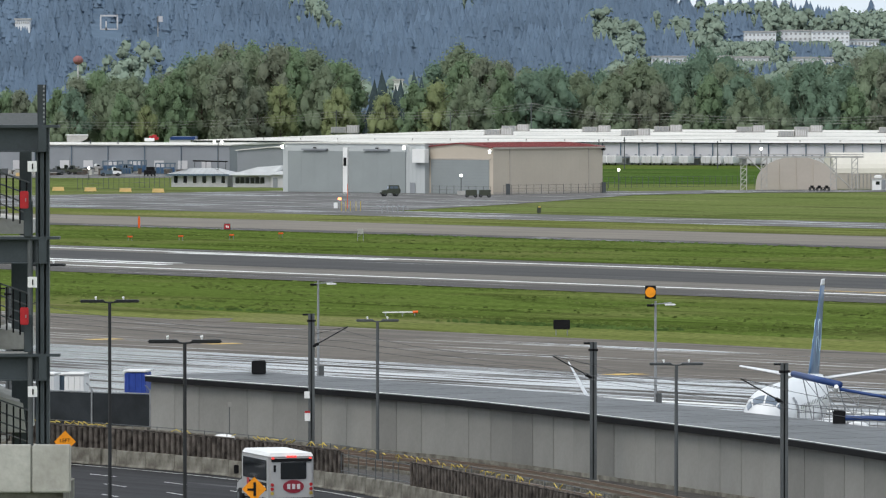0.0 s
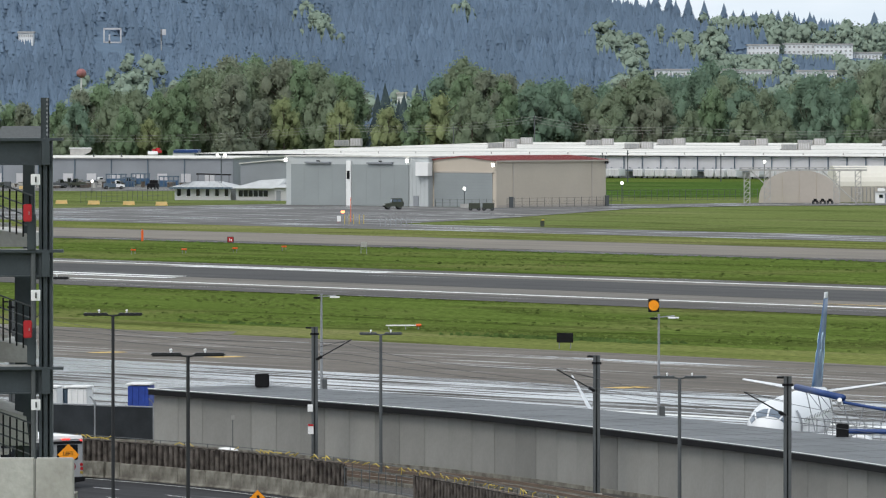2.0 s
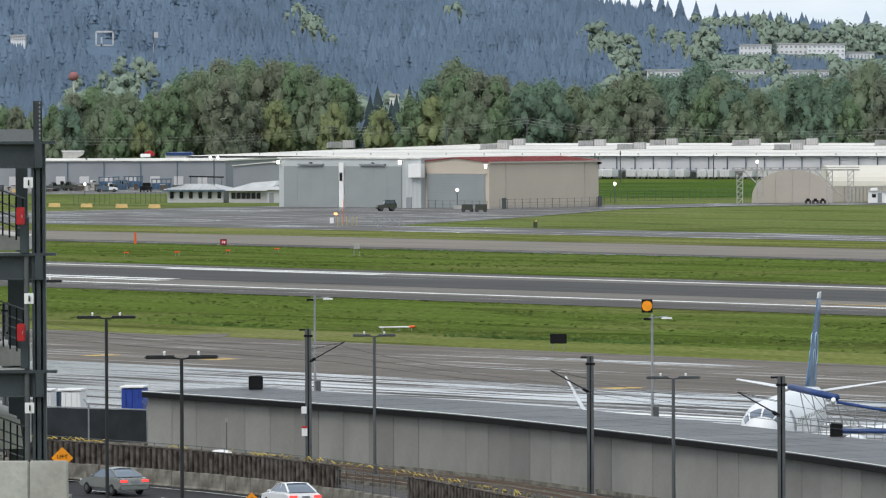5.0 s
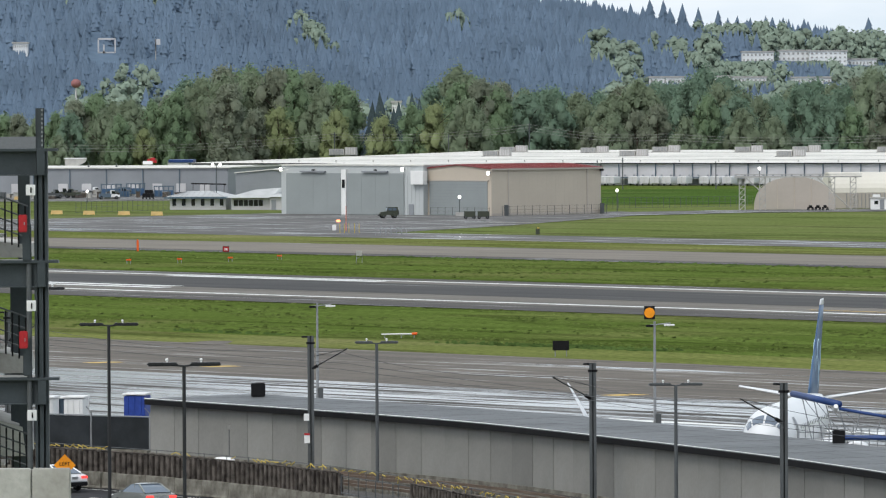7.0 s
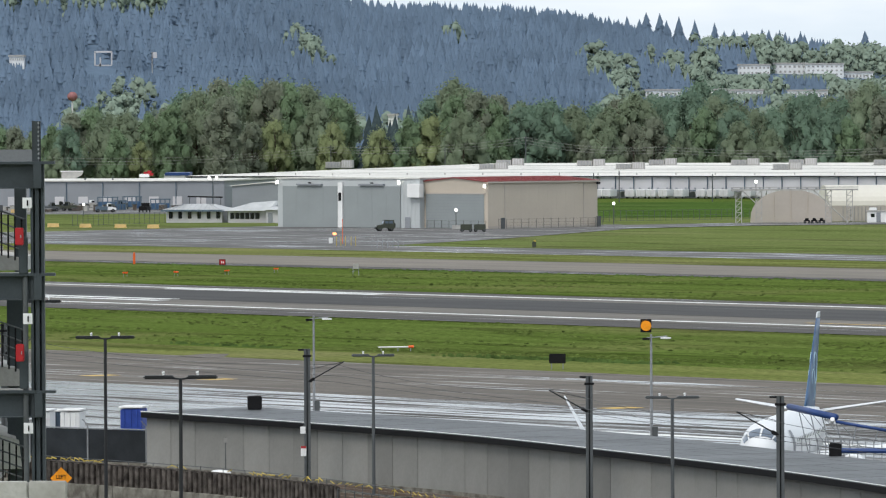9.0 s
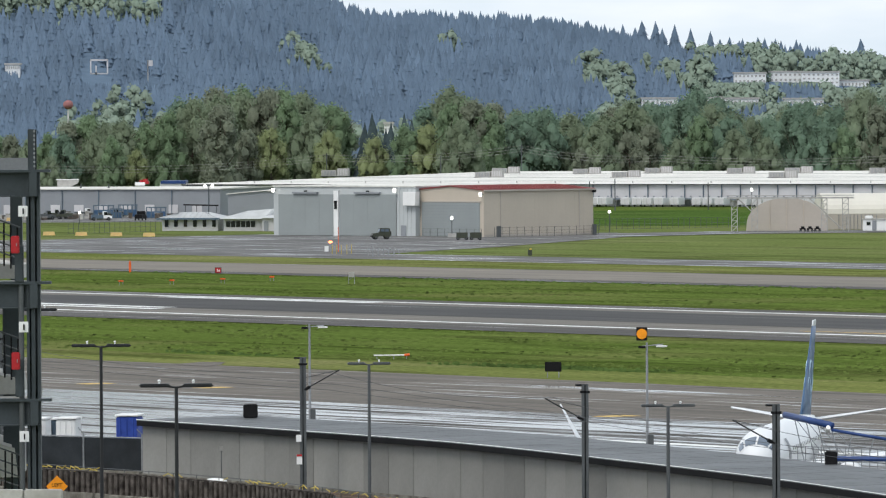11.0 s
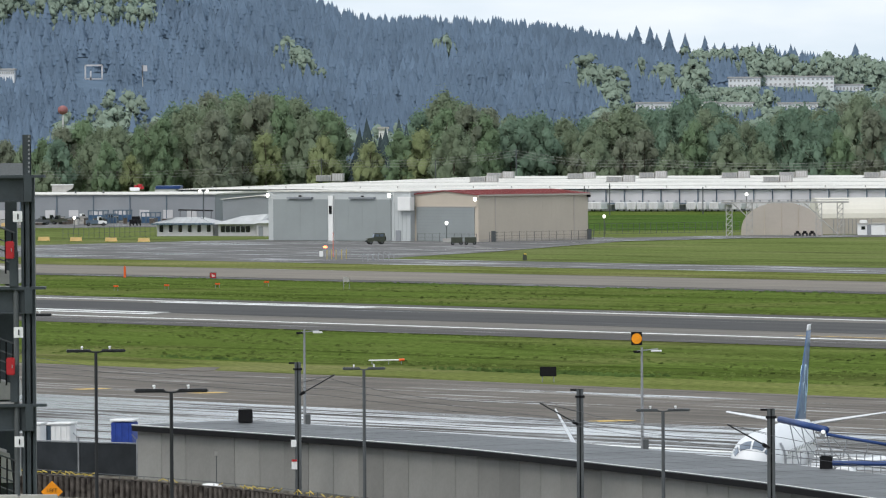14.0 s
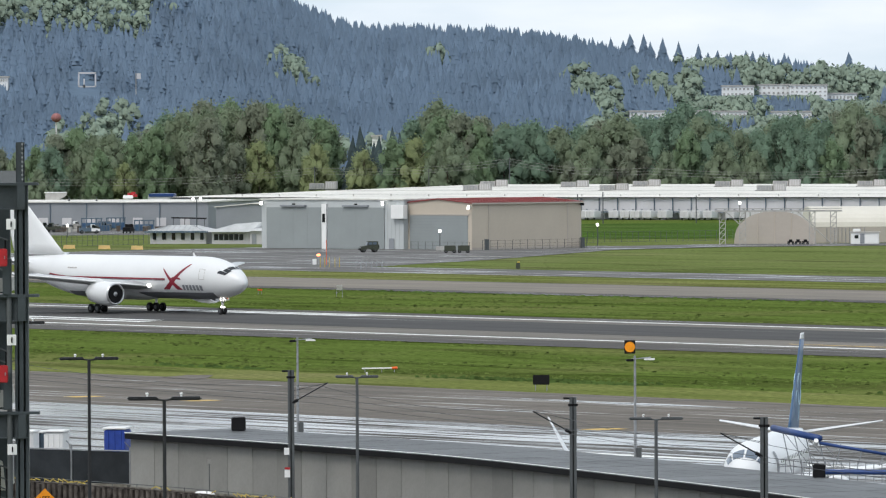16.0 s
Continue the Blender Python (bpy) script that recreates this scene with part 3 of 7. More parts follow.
def grey_hangar():
    a, b = Vector((-32.6, 1357, 0)), Vector((-7.0, 1337, 0))
    d = (b - a)
    L = d.length
    ang = math.degrees(math.atan2(d.y, d.x))
    th = thing("grey_hangar", pose(a.x, a.y, 0, 0, 0, ang), "pale grey steel hangar with two large closed doors", "hangar")
    part("wall", boxes(((L / 2 + 2, 15, 5.0), (L + 4.6, 30, 10.0))), GREY_HANGAR, th)
    part("roof", boxes(((L / 2 + 2, 15, 10.12), (L + 5.2, 30.6, 0.24))), WHITE_ROOF, th, "flat pale roof")
    for x0, x1 in ((1.1, L / 2 - 0.7), (L / 2 + 1.0, L - 0.6)):
        dr = part("hangar_door", boxes((((x0 + x1) / 2, -0.12, 4.25), (x1 - x0, 0.2, 8.4)), bev=0.04), GREY_DOOR, th, "grey sliding hangar door")
        part("door_seam", boxes(*[((x0 + (x1 - x0) * k / 4, -0.23, 4.25), (0.06, 0.03, 8.3)) for k in (1, 2, 3)]), GREY_DOOR, dr)
        part("track_hood", boxes((((x0 + x1) / 2, -0.35, 8.75), (6.5, 0.7, 0.35))), GREY_WARE, th)
        part("floodlight", boxes((((x0 + x1) / 2, -0.3, 9.1), (0.5, 0.4, 0.25))), BLACK, th)
    part("pier", boxes(((L / 2 + 0.15, -0.25, 4.6), (1.2, 0.4, 9.2))), WHITE, th, "white pier between the doors")
    part("pier_sign", boxes(((L / 2 + 0.15, -0.5, 6.3), (0.7, 0.08, 1.7))), BLACK, th, "dark panel on the pier")
    part("trim", boxes(((L / 2 + 2, -0.08, 9.95), (L + 4.6, 0.2, 0.16))), WHITE, th)
    cladding(th, (L + 0.1, -0.02, 0), (L + 4.2, -0.02, 0), 0, 9.9, 0.9, GREY_HANGAR, 0.04)
    part("service_door", boxes(((L + 1.2, -0.1, 1.1), (1.3, 0.12, 2.2))), GREY_WARE, th, "small grey service door")
    for x in (0.2, L - 0.5):
        lamp = part("wall_lamp", boxes(((x, -0.5, 9.3), (0.5, 0.6, 0.4)), bev=0.1), STEEL, th)
        part("lens", boxes(((x, -0.85, 9.25), (0.75, 0.1, 0.75)), bev=0.04), LAMP_GLOW, lamp, "glowing white lens")
    bm = boxes(((L + 3.4, -0.4, 7.6), (3.2, 1.4, 2.8)), bev=0.05)
    part("wall_unit", bm, WHITE, th, "white box on the wall")


grey_hangar()


def beige_hangar():
    a, b, c = Vector((-3.2, 1336, 0)), Vector((10.0, 1321.5, 0)), Vector((31.3, 1343, 0))
    d, e = b - a, c - b
    W, Ls = d.length, e.length
    ang = math.degrees(math.atan2(d.y, d.x))
    th = thing("beige_hangar", pose(a.x, a.y, 0, 0, 0, ang), "beige steel hangar with a low red metal gable roof", "hangar")
    h, ridge = 9.35, 10.1
    ring = lambda y: [(0, y, 0), (0, y, h), (W / 2, y, ridge), (W, y, h), (W, y, 0)]
    part("wall", loft([ring(0), ring(Ls)]), BEIGE, th)
    rf = lambda y: [(-0.4, y, h - 0.05), (-0.4, y, h + 0.2), (W / 2, y, ridge + 0.22), (W + 0.4, y, h + 0.2), (W + 0.4, y, h - 0.05), (W / 2, y, ridge + 0.02)]
    roof = part("roof", loft([rf(-0.3), rf(Ls + 0.3)]), RED_ROOF, th, "dull red standing-seam roof")
    bm = bmesh.new()
    for k in range(int(Ls / 0.9)):
        y = 0.3 + k * 0.9
        rod(bm, (W / 2, y, ridge + 0.25), (W + 0.4, y, h + 0.23), 0.04, 4)
        rod(bm, (W / 2, y, ridge + 0.25), (-0.4, y, h + 0.23), 0.04, 4)
    tagged(part("roof_seam", bm, RED_ROOF, th), kind="stuff")
    part("eave_trim", boxes(((W + 0.42, Ls / 2, h - 0.05), (0.14, Ls + 0.6, 0.3))), BEIGE_DARK, th)
    door = part("hangar_door", boxes(((W / 2 + 0.1, -0.06, 3.45), (W * 0.88, 0.18, 6.9)), bev=0.03), GREY_DOOR, th, "grey closed hangar door")
    part("door_rib", boxes(*[((W / 2 + 0.1, -0.17, z), (W * 0.87, 0.04, 0.05)) for z in np.arange(0.7, 6.9, 0.62)]), GREY_WARE, door)
    part("door_head", boxes(((W / 2 + 0.1, -0.1, 7.05), (W * 0.92, 0.2, 0.25))), BEIGE_DARK, th)
    for y in (Ls * 0.15, Ls * 0.87):
        part("downpipe", boxes(((W + 0.08, y, h / 2), (0.16, 0.16, h))), BEIGE_DARK, th)
    cladding(th, (W, 0.3, 0), (W, Ls - 0.2, 0), 0, h - 0.15, 1.2, BEIGE, 0.010)
    part("plinth", boxes(((W + 0.06, Ls / 2, 0.25), (0.14, Ls, 0.5))), BEIGE_DARK, th)
    lamp = part("wall_lamp", boxes(((W - 0.1, -0.5, 8.6), (0.5, 0.6, 0.4)), bev=0.1), STEEL, th)
    part("lens", boxes(((W - 0.1, -0.85, 8.55), (0.75, 0.1, 0.75)), bev=0.04), LAMP_GLOW, lamp, "glowing white lens")
    lamp = part("wall_lamp", boxes(((W + 0.5, Ls - 0.2, 8.9), (0.8, 0.6, 0.5)), bev=0.1), BLACK, th)
    # chain fence along the side wall
    f = thing("hangar_fence", pose(b.x, b.y, 0, 0, 0, math.degrees(math.atan2(e.y, e.x))), "low chain-link fence along the hangar wall", "fence")
    for k in range(15):
        part("post", rods(((k * Ls / 14, -3.0, 0), (k * Ls / 14, -3.0, 2.0), 0.05)), POLE_GREY, f)
    part("wire", rods(*[((0, -3.0, z), (Ls, -3.0, z), 0.02) for z in (0.2, 0.7, 1.2, 1.9)], seg=4), POLE_GREY, f)
    for x in (1.2, Ls - 1.2):
        part("gate_post", boxes(((x, -3.0, 1.1), (0.9, 0.4, 2.2))), POLE_GREY, f)
    f = thing("hangar_fence", pose(a.x + 1, a.y - 4, 0, 0, 0, ang), "low chain-link fence before the hangar door", "fence")
    for k in range(9):
        part("post", rods(((k * W / 9, 0, 0), (k * W / 9, 0, 1.7), 0.05)), POLE_GREY, f)
    part("wire", rods(*[((0, 0, z), (W * 0.9, 0, z), 0.02) for z in (0.2, 0.9, 1.6)], seg=4), POLE_GREY, f)


beige_hangar()


# ---- long white warehouse behind the hangars ----
def warehouse():
    a, b = Vector((-72.65, 1885.00, 6.54)), Vector((300.0, 1690.0, 0))
    a.z = 0
    d = b - a
    L = d.length
    th = thing("warehouse", pose(a.x, a.y, 0, 0, 0, math.degrees(math.atan2(d.y, d.x))), "very long white warehouse with a pale flat roof", "warehouse")
    h = 6.0
    part("wall", boxes(((L / 2, 130, h / 2), (L, 260, h))), PALE_WALL, th)
    rf = lambda x: [(x, -0.6, h - 0.1), (x, -0.6, h + 0.15), (x, 200, h + 2.2), (x, 262, h + 0.4), (x, 262, h)]
    part("roof", loft([rf(-0.5), rf(L + 0.5)]), WHITE_ROOF, th, "off-white membrane roof")
    part("eave_band", boxes(((L / 2, -0.75, h - 0.02), (L, 0.25, 0.24))), BLACK, th, "dark eave gutter")
    for k in range(int(L / 5.6)):
        part("downpipe", boxes(((3 + k * 5.6, -0.35, h / 2 + 1.0), (0.16, 0.4, h - 2.2))), SLATE, th)
    part("canopy", boxes(((L / 2, -1.6, 2.05), (L, 2.4, 0.30))), SLATE, th, "dark blue-grey dock canopy")
    dk = bmesh.new()
    for k in range(int(L / 2.8)):
        box(dk, (2 + k * 2.8, -0.3, 2.75), (0.5, 0.25, 0.3))
    tagged(part("wall_vent", dk, GREY_WARE, th), kind="stuff")
    for k in range(int(L / 6.5)):
        part("dock_door", boxes(((4 + k * 6.5, -0.2, 0.95), (2.8, 0.3, 1.6)), bev=0.03), WHITE if k % 3 else GREY_WARE, th, "pale dock door")
    for k in range(3):
        z = h + 0.17 + 0.0102 * (40 + 55 * k)
        part("roof_rail", rods(((0, 40 + 55 * k, z), (L, 40 + 55 * k, z), 0.1), seg=4), HVAC, th)
    for k in range(int(L / 12)):
        part("roof_vent", rods(((6 + k * 12, 12, h), (6 + k * 12, 12, h + 0.9), 0.16)), HVAC, th)


warehouse()


def hvac_unit(m):
    th = thing("rooftop_unit", m, "grey louvred air handling unit on the warehouse roof", "rooftop unit", "units on the warehouse roof")
    part("casing", boxes(((0, 0, 1.25), (4.6, 3.0, 2.1)), bev=0.06), HVAC, th)
    part("louvre", boxes(*[((-1.8 + 0.45 * k, -1.55, 1.3), (0.22, 0.12, 1.7)) for k in range(9)]), STEEL, th)
    part("plenum", boxes(((4.2, 0.2, 1.5), (3.4, 3.2, 2.8)), bev=0.06), HVAC, th)
    part("grille", boxes(*[((3.0 + 0.5 * k, -1.45, 1.6), (0.2, 0.1, 2.2)) for k in range(6)]), PALE_WALL, th)
    part("curb", boxes(((1.6, 0, 0.1), (8.6, 2.4, 0.3))), POLE_GREY, th)
    return th


unit = None
for px in ((-31.36, 1994.37), (14.66, 1948.29), (20.38, 2020.82), (44.44, 1992.71), (54.34, 1926.63), (66.20, 1996.66), (90.30, 1978.94), (98.47, 1895.12), (107.29, 1974.00), (131.41, 1956.37)):
    x, y = px
    deep = (x + 72.65) * 0.4636 + (y - 1885.0) * 0.8860
    spot = pose(x, y, 6.1 + 0.0102 * deep, 0, 0, -8)
    if unit is None:
        unit = hvac_unit(spot @ Matrix.Diagonal((1, 1, 0.85, 1)))
    else:
        copy_thing(unit, spot @ Matrix.Diagonal((1, 1, 0.85, 1)))


# ---- grey shed and low office at the left of the hangars ----
def grey_shed():
    a, b = Vector((-190, 1702, 0)), Vector((-54.0, 1672, 0))
    d = b - a
    L = d.length
    th = thing("grey_shed", pose(a.x, a.y, 0, 0, 0, math.degrees(math.atan2(d.y, d.x))), "long grey steel shed with white roll-up doors", "shed")
    part("wall", boxes(((L / 2, 30, 3.3), (L, 60, 6.6))), GREY_WARE, th)
    part("roof", loft([[(x, -0.5, 6.6), (x, -0.5, 6.8), (x, 30, 7.1), (x, 60, 6.8), (x, 60, 6.6)] for x in (-0.5, L + 0.5)]), WHITE_ROOF, th, "pale metal roof")
    for k in range(14):
        part("roller_door", boxes(((L - 6 - k * 6.2, -0.1, 1.5), (2.5, 0.2, 2.5)), bev=0.03), PALE_WALL, th, "white roller door")
    for k in range(9):
        part("downpipe", boxes(((L - 3 - k * 9.6, -0.15, 3.2), (0.2, 0.25, 6.4))), SLATE, th)
    th = thing("grey_annex_shed", pose(-51.02, 1640, 0, 0, 0, -4), "grey steel shed with a shallow pale roof", "shed")
    part("wall", loft([[(0, y, 0), (0, y, 5.6), (9, y, 6.4), (16, y, 6.0), (16, y, 0)] for y in (0, 24)]), GREY_WARE, th)
    part("roof", loft([[(-0.4, y, 5.6), (-0.4, y, 5.8), (9, y, 6.65), (16.3, y, 6.2), (16.3, y, 6.0), (9, y, 6.42)] for y in (-0.4, 24.4)]), WHITE_ROOF, th)
    th = thing("blue_roof_box", pose(-76.46, 1860, 0), "low building with a bright blue roof edge", "building")
    part("wall", boxes(((2.5, 10, 3.4), (6, 20, 6.8))), PALE_WALL, th)
    part("parapet", boxes(((3.2, 10, 6.9), (7.0, 20.4, 0.8))), NAVY, th, "blue parapet")
    th = thing("white_tank_trailer", pose(-97.90, 1720, 6.9), "white box unit on the shed roof", "rooftop unit")
    part("casing", loft([[(0, y, 0), (0, y, 1.9), (5.6, y, 1.9), (5.2, y, 1.0), (3.4, y, 0)] for y in (0, 3)]), HVAC, th)
    part("hood", boxes(((2.6, 1.4, 2.0), (5.8, 3.2, 0.2)), bev=0.05), WHITE, th)
    th = thing("red_roof_unit", pose(-76.51, 1715, 7.2), "red and white unit on the shed roof", "rooftop unit")
    for x, r, z in ((0.7, 0.5, 1.5), (1.7, 0.62, 1.8), (2.4, 0.35, 1.2)):
        part("drum", rods(((x, 0, 0.5), (x, 0, z), r), seg=12), RED, th, "red drum")
    part("casing", boxes(((0.4, -0.3, 0.5), (2.6, 1.4, 0.9)), bev=0.1), WHITE, th)


grey_shed()


def office():
    x0, y0 = Vector((-58.85, 1422.43, 0.00)).xy
    th = thing("low_office", pose(x0, y0, 0, 0, 0, -12), "low white office with pale metal hip roofs", "building")
    L = 13.2
    part("wall", boxes(((L / 2, 5, 1.35), (L - 0.8, 10, 2.7))), PALE_WALL, th)
    hip = lambda a, b, c, d, z0, z1, r: loft([[(a, c, z0), (b, c, z0), (b, d, z0), (a, d, z0)], [(a + r, c + r, z1), (b - r, c + r, z1), (b - r, d - r, z1), (a + r, d - r, z1)]])
    part("roof", hip(-0.5, L + 0.3, -1.2, 11, 2.75, 3.95, 4.2), PALE_METAL, th, "pale metal hip roof")
    for k in range(11):
        x = 0.6 + 1.2 * k
        part("roof_seam", rods(((x, -1.22, 2.82), (min(max(x, 3.7), L - 3.9), 3.0, 4.0), 0.05), seg=4), STEEL, th)
    part("eave", boxes(((L / 2 - 0.1, -1.15, 2.6), (L + 0.9, 0.2, 0.4))), SLATE, th, "dark eave")
    for k in range(6):
        w = part("window", boxes(((1.4 + 2.1 * k, -0.04, 1.6), (0.8, 0.1, 1.5)), bev=0.02), GLASS, th)
        part("window_sill", boxes(((1.4 + 2.1 * k, -0.1, 0.8), (1.0, 0.16, 0.1))), WHITE, w)
    th = thing("glazed_pavilion", pose(x0 + 13.4, y0 - 6, 0, 0, 0, -12), "small pavilion with glazed front and pale hip roof", "building")
    part("wall", boxes(((4.6, 4.2, 1.3), (8.4, 8, 2.6))), PALE_WALL, th)
    part("roof", loft([[(-0.6, -1.2, 2.6), (9.4, -1.2, 2.6), (11.8, 9, 2.6), (-0.6, 9, 2.6)], [(5.0, 3.2, 4.3), (10.6, 3.2, 4.7), (11.6, 5, 4.7), (5.0, 5, 4.3)]]), PALE_METAL, th, "pale metal roof")
    for k in range(6):
        part("window", boxes(((1.4 + 1.1 * k, 0.16, 1.5), (0.9, 0.1, 1.3))), GLASS, th)
    th = thing("porch_building", pose(x0 + 22.2, y0 - 10, 0, 0, 0, -12), "small pale building with a lean-to roof", "building")
    part("wall", boxes(((2.4, 4.2, 1.4), (5.0, 8, 2.8))), PALE_WALL, th)
    part("roof", loft([[(-0.4, -0.6, 2.8), (5.2, -0.6, 2.8), (5.2, 8, 2.8), (-0.4, 8, 2.8)], [(1.5, 1.5, 3.5), (5.2, 1.5, 3.7), (5.2, 6, 3.7), (1.5, 6, 3.5)]]), PALE_METAL, th)
    part("door", boxes(((0.8, 0.14, 1.05), (1.0, 0.1, 2.1))), GREY_WARE, th)


office()


# ---- domed fabric hangar with a lighting gantry ----
def dome():
    x0, y0 = Vector((65.43, 1384.18, 0.00)).xy
    W, Hh = 17.3, 6.6
    th = thing("domed_hangar", pose(x0, y0, 0, 0, 0, -14), "beige arched fabric hangar", "hangar")
    arch = lambda y, k=1.0: [(W / 2 - W / 2 * math.cos(math.pi * i / 18) * k, y, 0.3 + Hh * math.sin(math.pi * i / 18) ** 0.8 * k) for i in range(19)]
    part("end_wall", loft([[(0, 0, 0), *arch(0), (W, 0, 0)], [(0, 0.5, 0), *arch(0.5), (W, 0.5, 0)]]), BEIGE_DARK, th)
    for x, z in ((W / 2, 6.6), (W / 2 - 3.6, 6.0), (W / 2 + 3.6, 6.0)):
        part("door_seam", boxes(((x, -0.05, z / 2), (0.09, 0.08, z))), BEIGE, th)
    th2 = thing("fabric_shelter", pose(x0 + 12, y0 + 9, 0, 0, 0, 4), "long cream fabric shelter roof behind the gantry", "shelter")
    prof = lambda x: [(x, 9 - 9 * math.cos(math.pi * i / 14), 3.4 + 4.2 * math.sin(math.pi * i / 14)) for i in range(15)]
    part("roof", loft([[(5, 0, 3.2), *prof(5), (5, 18, 3.2)], [(44, 0, 3.2), *prof(44), (44, 18, 3.2)]]), CREAM, th2)
    part("wall", boxes(((24.5, 0.15, 1.65), (39, 0.3, 3.3))), BEIGE_DARK, th2)
    cladding(th2, (8, -0.05, 0), (16, -0.05, 0), 0, 3.2, 0.8, STEEL, 0.1)
    g = thing("light_gantry", pose(x0 - 4.6, y0 - 12, 0, 0, 0, -3), "grey steel truss gantry", "gantry")
    part("beam", boxes(((13.2, 0, 7.0), (26.4, 0.8, 0.35)), ((13.2, 0, 7.5), (26.4, 0.6, 0.16))), HVAC, g)
    for x in (1.6, 5.8, 20.2, 24.6):
        rows = []
        for k in range(6):
            z0, z1 = k * 1.15, (k + 1) * 1.15
            rows += [((x - 0.6, 0, z0), (x + 0.6, 0, z1), 0.07), ((x - 0.6, 0, z1), (x + 0.6, 0, z1), 0.06)]
        rows += [((x - 0.6, 0, 0), (x - 0.6, 0, 6.9), 0.1), ((x + 0.6, 0, 0), (x + 0.6, 0, 6.9), 0.1)]
        part("tower", rods(*rows), HVAC, g)
    for a, b in (((2.2, 0, 7), (5.2, 0, 4.2)), ((20.8, 0, 3.6), (17.0, 0, 7.0)), ((20.8, 0, 3.4), (24.2, 0, 0.2))):
        part("brace", rods((a, b, 0.1)), HVAC, g)
    h = thing("white_cabin", pose(x0 + 23.5, y0 - 14, 0, 0, 0, -6), "small white portable cabin", "cabin")
    part("body", boxes(((2.9, 1.3, 1.25), (5.8, 2.6, 2.3)), bev=0.05), WHITE, h)
    part("roof", boxes(((2.9, 1.3, 2.5), (6.2, 3.0, 0.2))), HVAC, h)
    part("door", boxes(((2.4, -0.02, 1.2), (0.9, 0.08, 2.0))), GREY_WARE, h)
    part("window", boxes(((1.2, -0.02, 1.6), (0.8, 0.08, 0.7))), GLASS, h)
    part("vent_hood", boxes(((1.2, 1, 2.9), (1.6, 1.0, 0.7)), bev=0.15), WHITE, h)


dome()
bank_pts = [(31.47, 1384.18, 0.00), (67.46, 1406.88, 0.00)]
b0, b1 = Vector(bank_pts[0]), Vector(bank_pts[1])
tagged(obj("grass_bank", loft([[(p.x, p.y + 70, 0), (p.x, p.y + 110, 0.5), (p.x, p.y + 300, 0.5), (p.x, p.y + 300, 0)] for p in (b0 + Vector((-20, 0, 0)), b1 + Vector((90, 0, 0)))]), BANK), "green grass bank before the warehouse", "bank", kind="structure")


# ---- woods ----
def shaded(me, normals):
    """Soft foliage shading: every vertex faces away from the middle of its puff."""
    me.polygons.foreach_set("use_smooth", [True] * len(me.polygons))
    me.normals_split_custom_set_from_vertices(normals.tolist())
    me.update()


def clump_crown(seed, h, r, leaves, size, low=0.25, puffs_n=66, lat=4, lon=7):
    """Verts, faces and normals of a crown: rounded leafy puffs with loose sprays over them."""
    rnd = np.random.RandomState(seed)
    puffs = []
    for k in range(puffs_n):
        z = low + (1 - low) * rnd.rand() ** 0.85
        wide = math.sin(math.pi * min(1, max(0.10, (z - low) / (1 - low) * 0.80 + 0.16))) ** 0.75
        a, q = rnd.rand() * 6.283, rnd.rand() ** 0.5 * r * 0.82 * wide
        puffs.append((math.cos(a) * q, math.sin(a) * q, z * h * 0.92, r * (0.15 + 0.13 * rnd.rand())))
    puffs.append((0, 0, h * 0.9, r * 0.28))
    P = np.array(puffs)
    V, N, F, base = [], [], [], 0
    # inner mass of every puff, lumpy
    for p in P:
        rows = []
        for i in range(lat):
            th = math.pi * (i + 0.5) / lat
            for j in range(lon):
                a = 2 * math.pi * (j + 0.5 * (i % 2)) / lon
                rows.append((math.sin(th) * math.cos(a), math.sin(th) * math.sin(a), math.cos(th)))
        d = np.array(rows)
        k = (0.58 + 0.26 * rnd.rand(len(d)))[:, None]
        V.append(p[:3] + d * k * p[3] * np.array([1, 1, 1.45]))
        N.append(d)
        for i in range(lat - 1):
            for j in range(lon):
                a, b = base + i * lon + j, base + i * lon + (j + 1) % lon
                F.append((a, a + lon, b + lon, b))
        F.append(tuple(base + j for j in range(lon)))
        base += len(d)
    n = leaves
    pc = P[rnd.randint(0, len(P), n)]
    v = rnd.normal(size=(n, 3))
    v /= np.linalg.norm(v, axis=1)[:, None]
    rad = (pc[:, 3] * (0.66 + 0.70 * rnd.rand(n) ** 1.2))[:, None]
    c = pc[:, :3] + v * rad * np.array([1, 1, 1.5])
    f = v + 0.55 * rnd.normal(size=(n, 3))
    f /= np.linalg.norm(f, axis=1)[:, None]
    t = rnd.normal(size=(n, 3)) + np.array([0, 0, 0.8])
    t -= f * (t * f).sum(1)[:, None]
    t /= np.linalg.norm(t, axis=1)[:, None]
    b = np.cross(f, t)
    s = (size * (0.4 + 1.1 * rnd.rand(n)))[:, None]
    V.append(np.stack([c - t * s, c - b * s * 0.55, c + t * s, c + b * s * 0.55], 1).reshape(-1, 3))
    N.append(np.repeat(v, 4, axis=0))
    F += (np.arange(n * 4).reshape(-1, 4) + base).tolist()
    V, N = np.concatenate(V), np.concatenate(N)
    out = (V - np.array([0, 0, h * 0.5])) / np.array([r, r, h * 0.5])
    N = N * 0.30 + out * 0.42 + np.array([0, 0, 0.6])
    N /= np.linalg.norm(N, axis=1)[:, None]
    return V, F, N


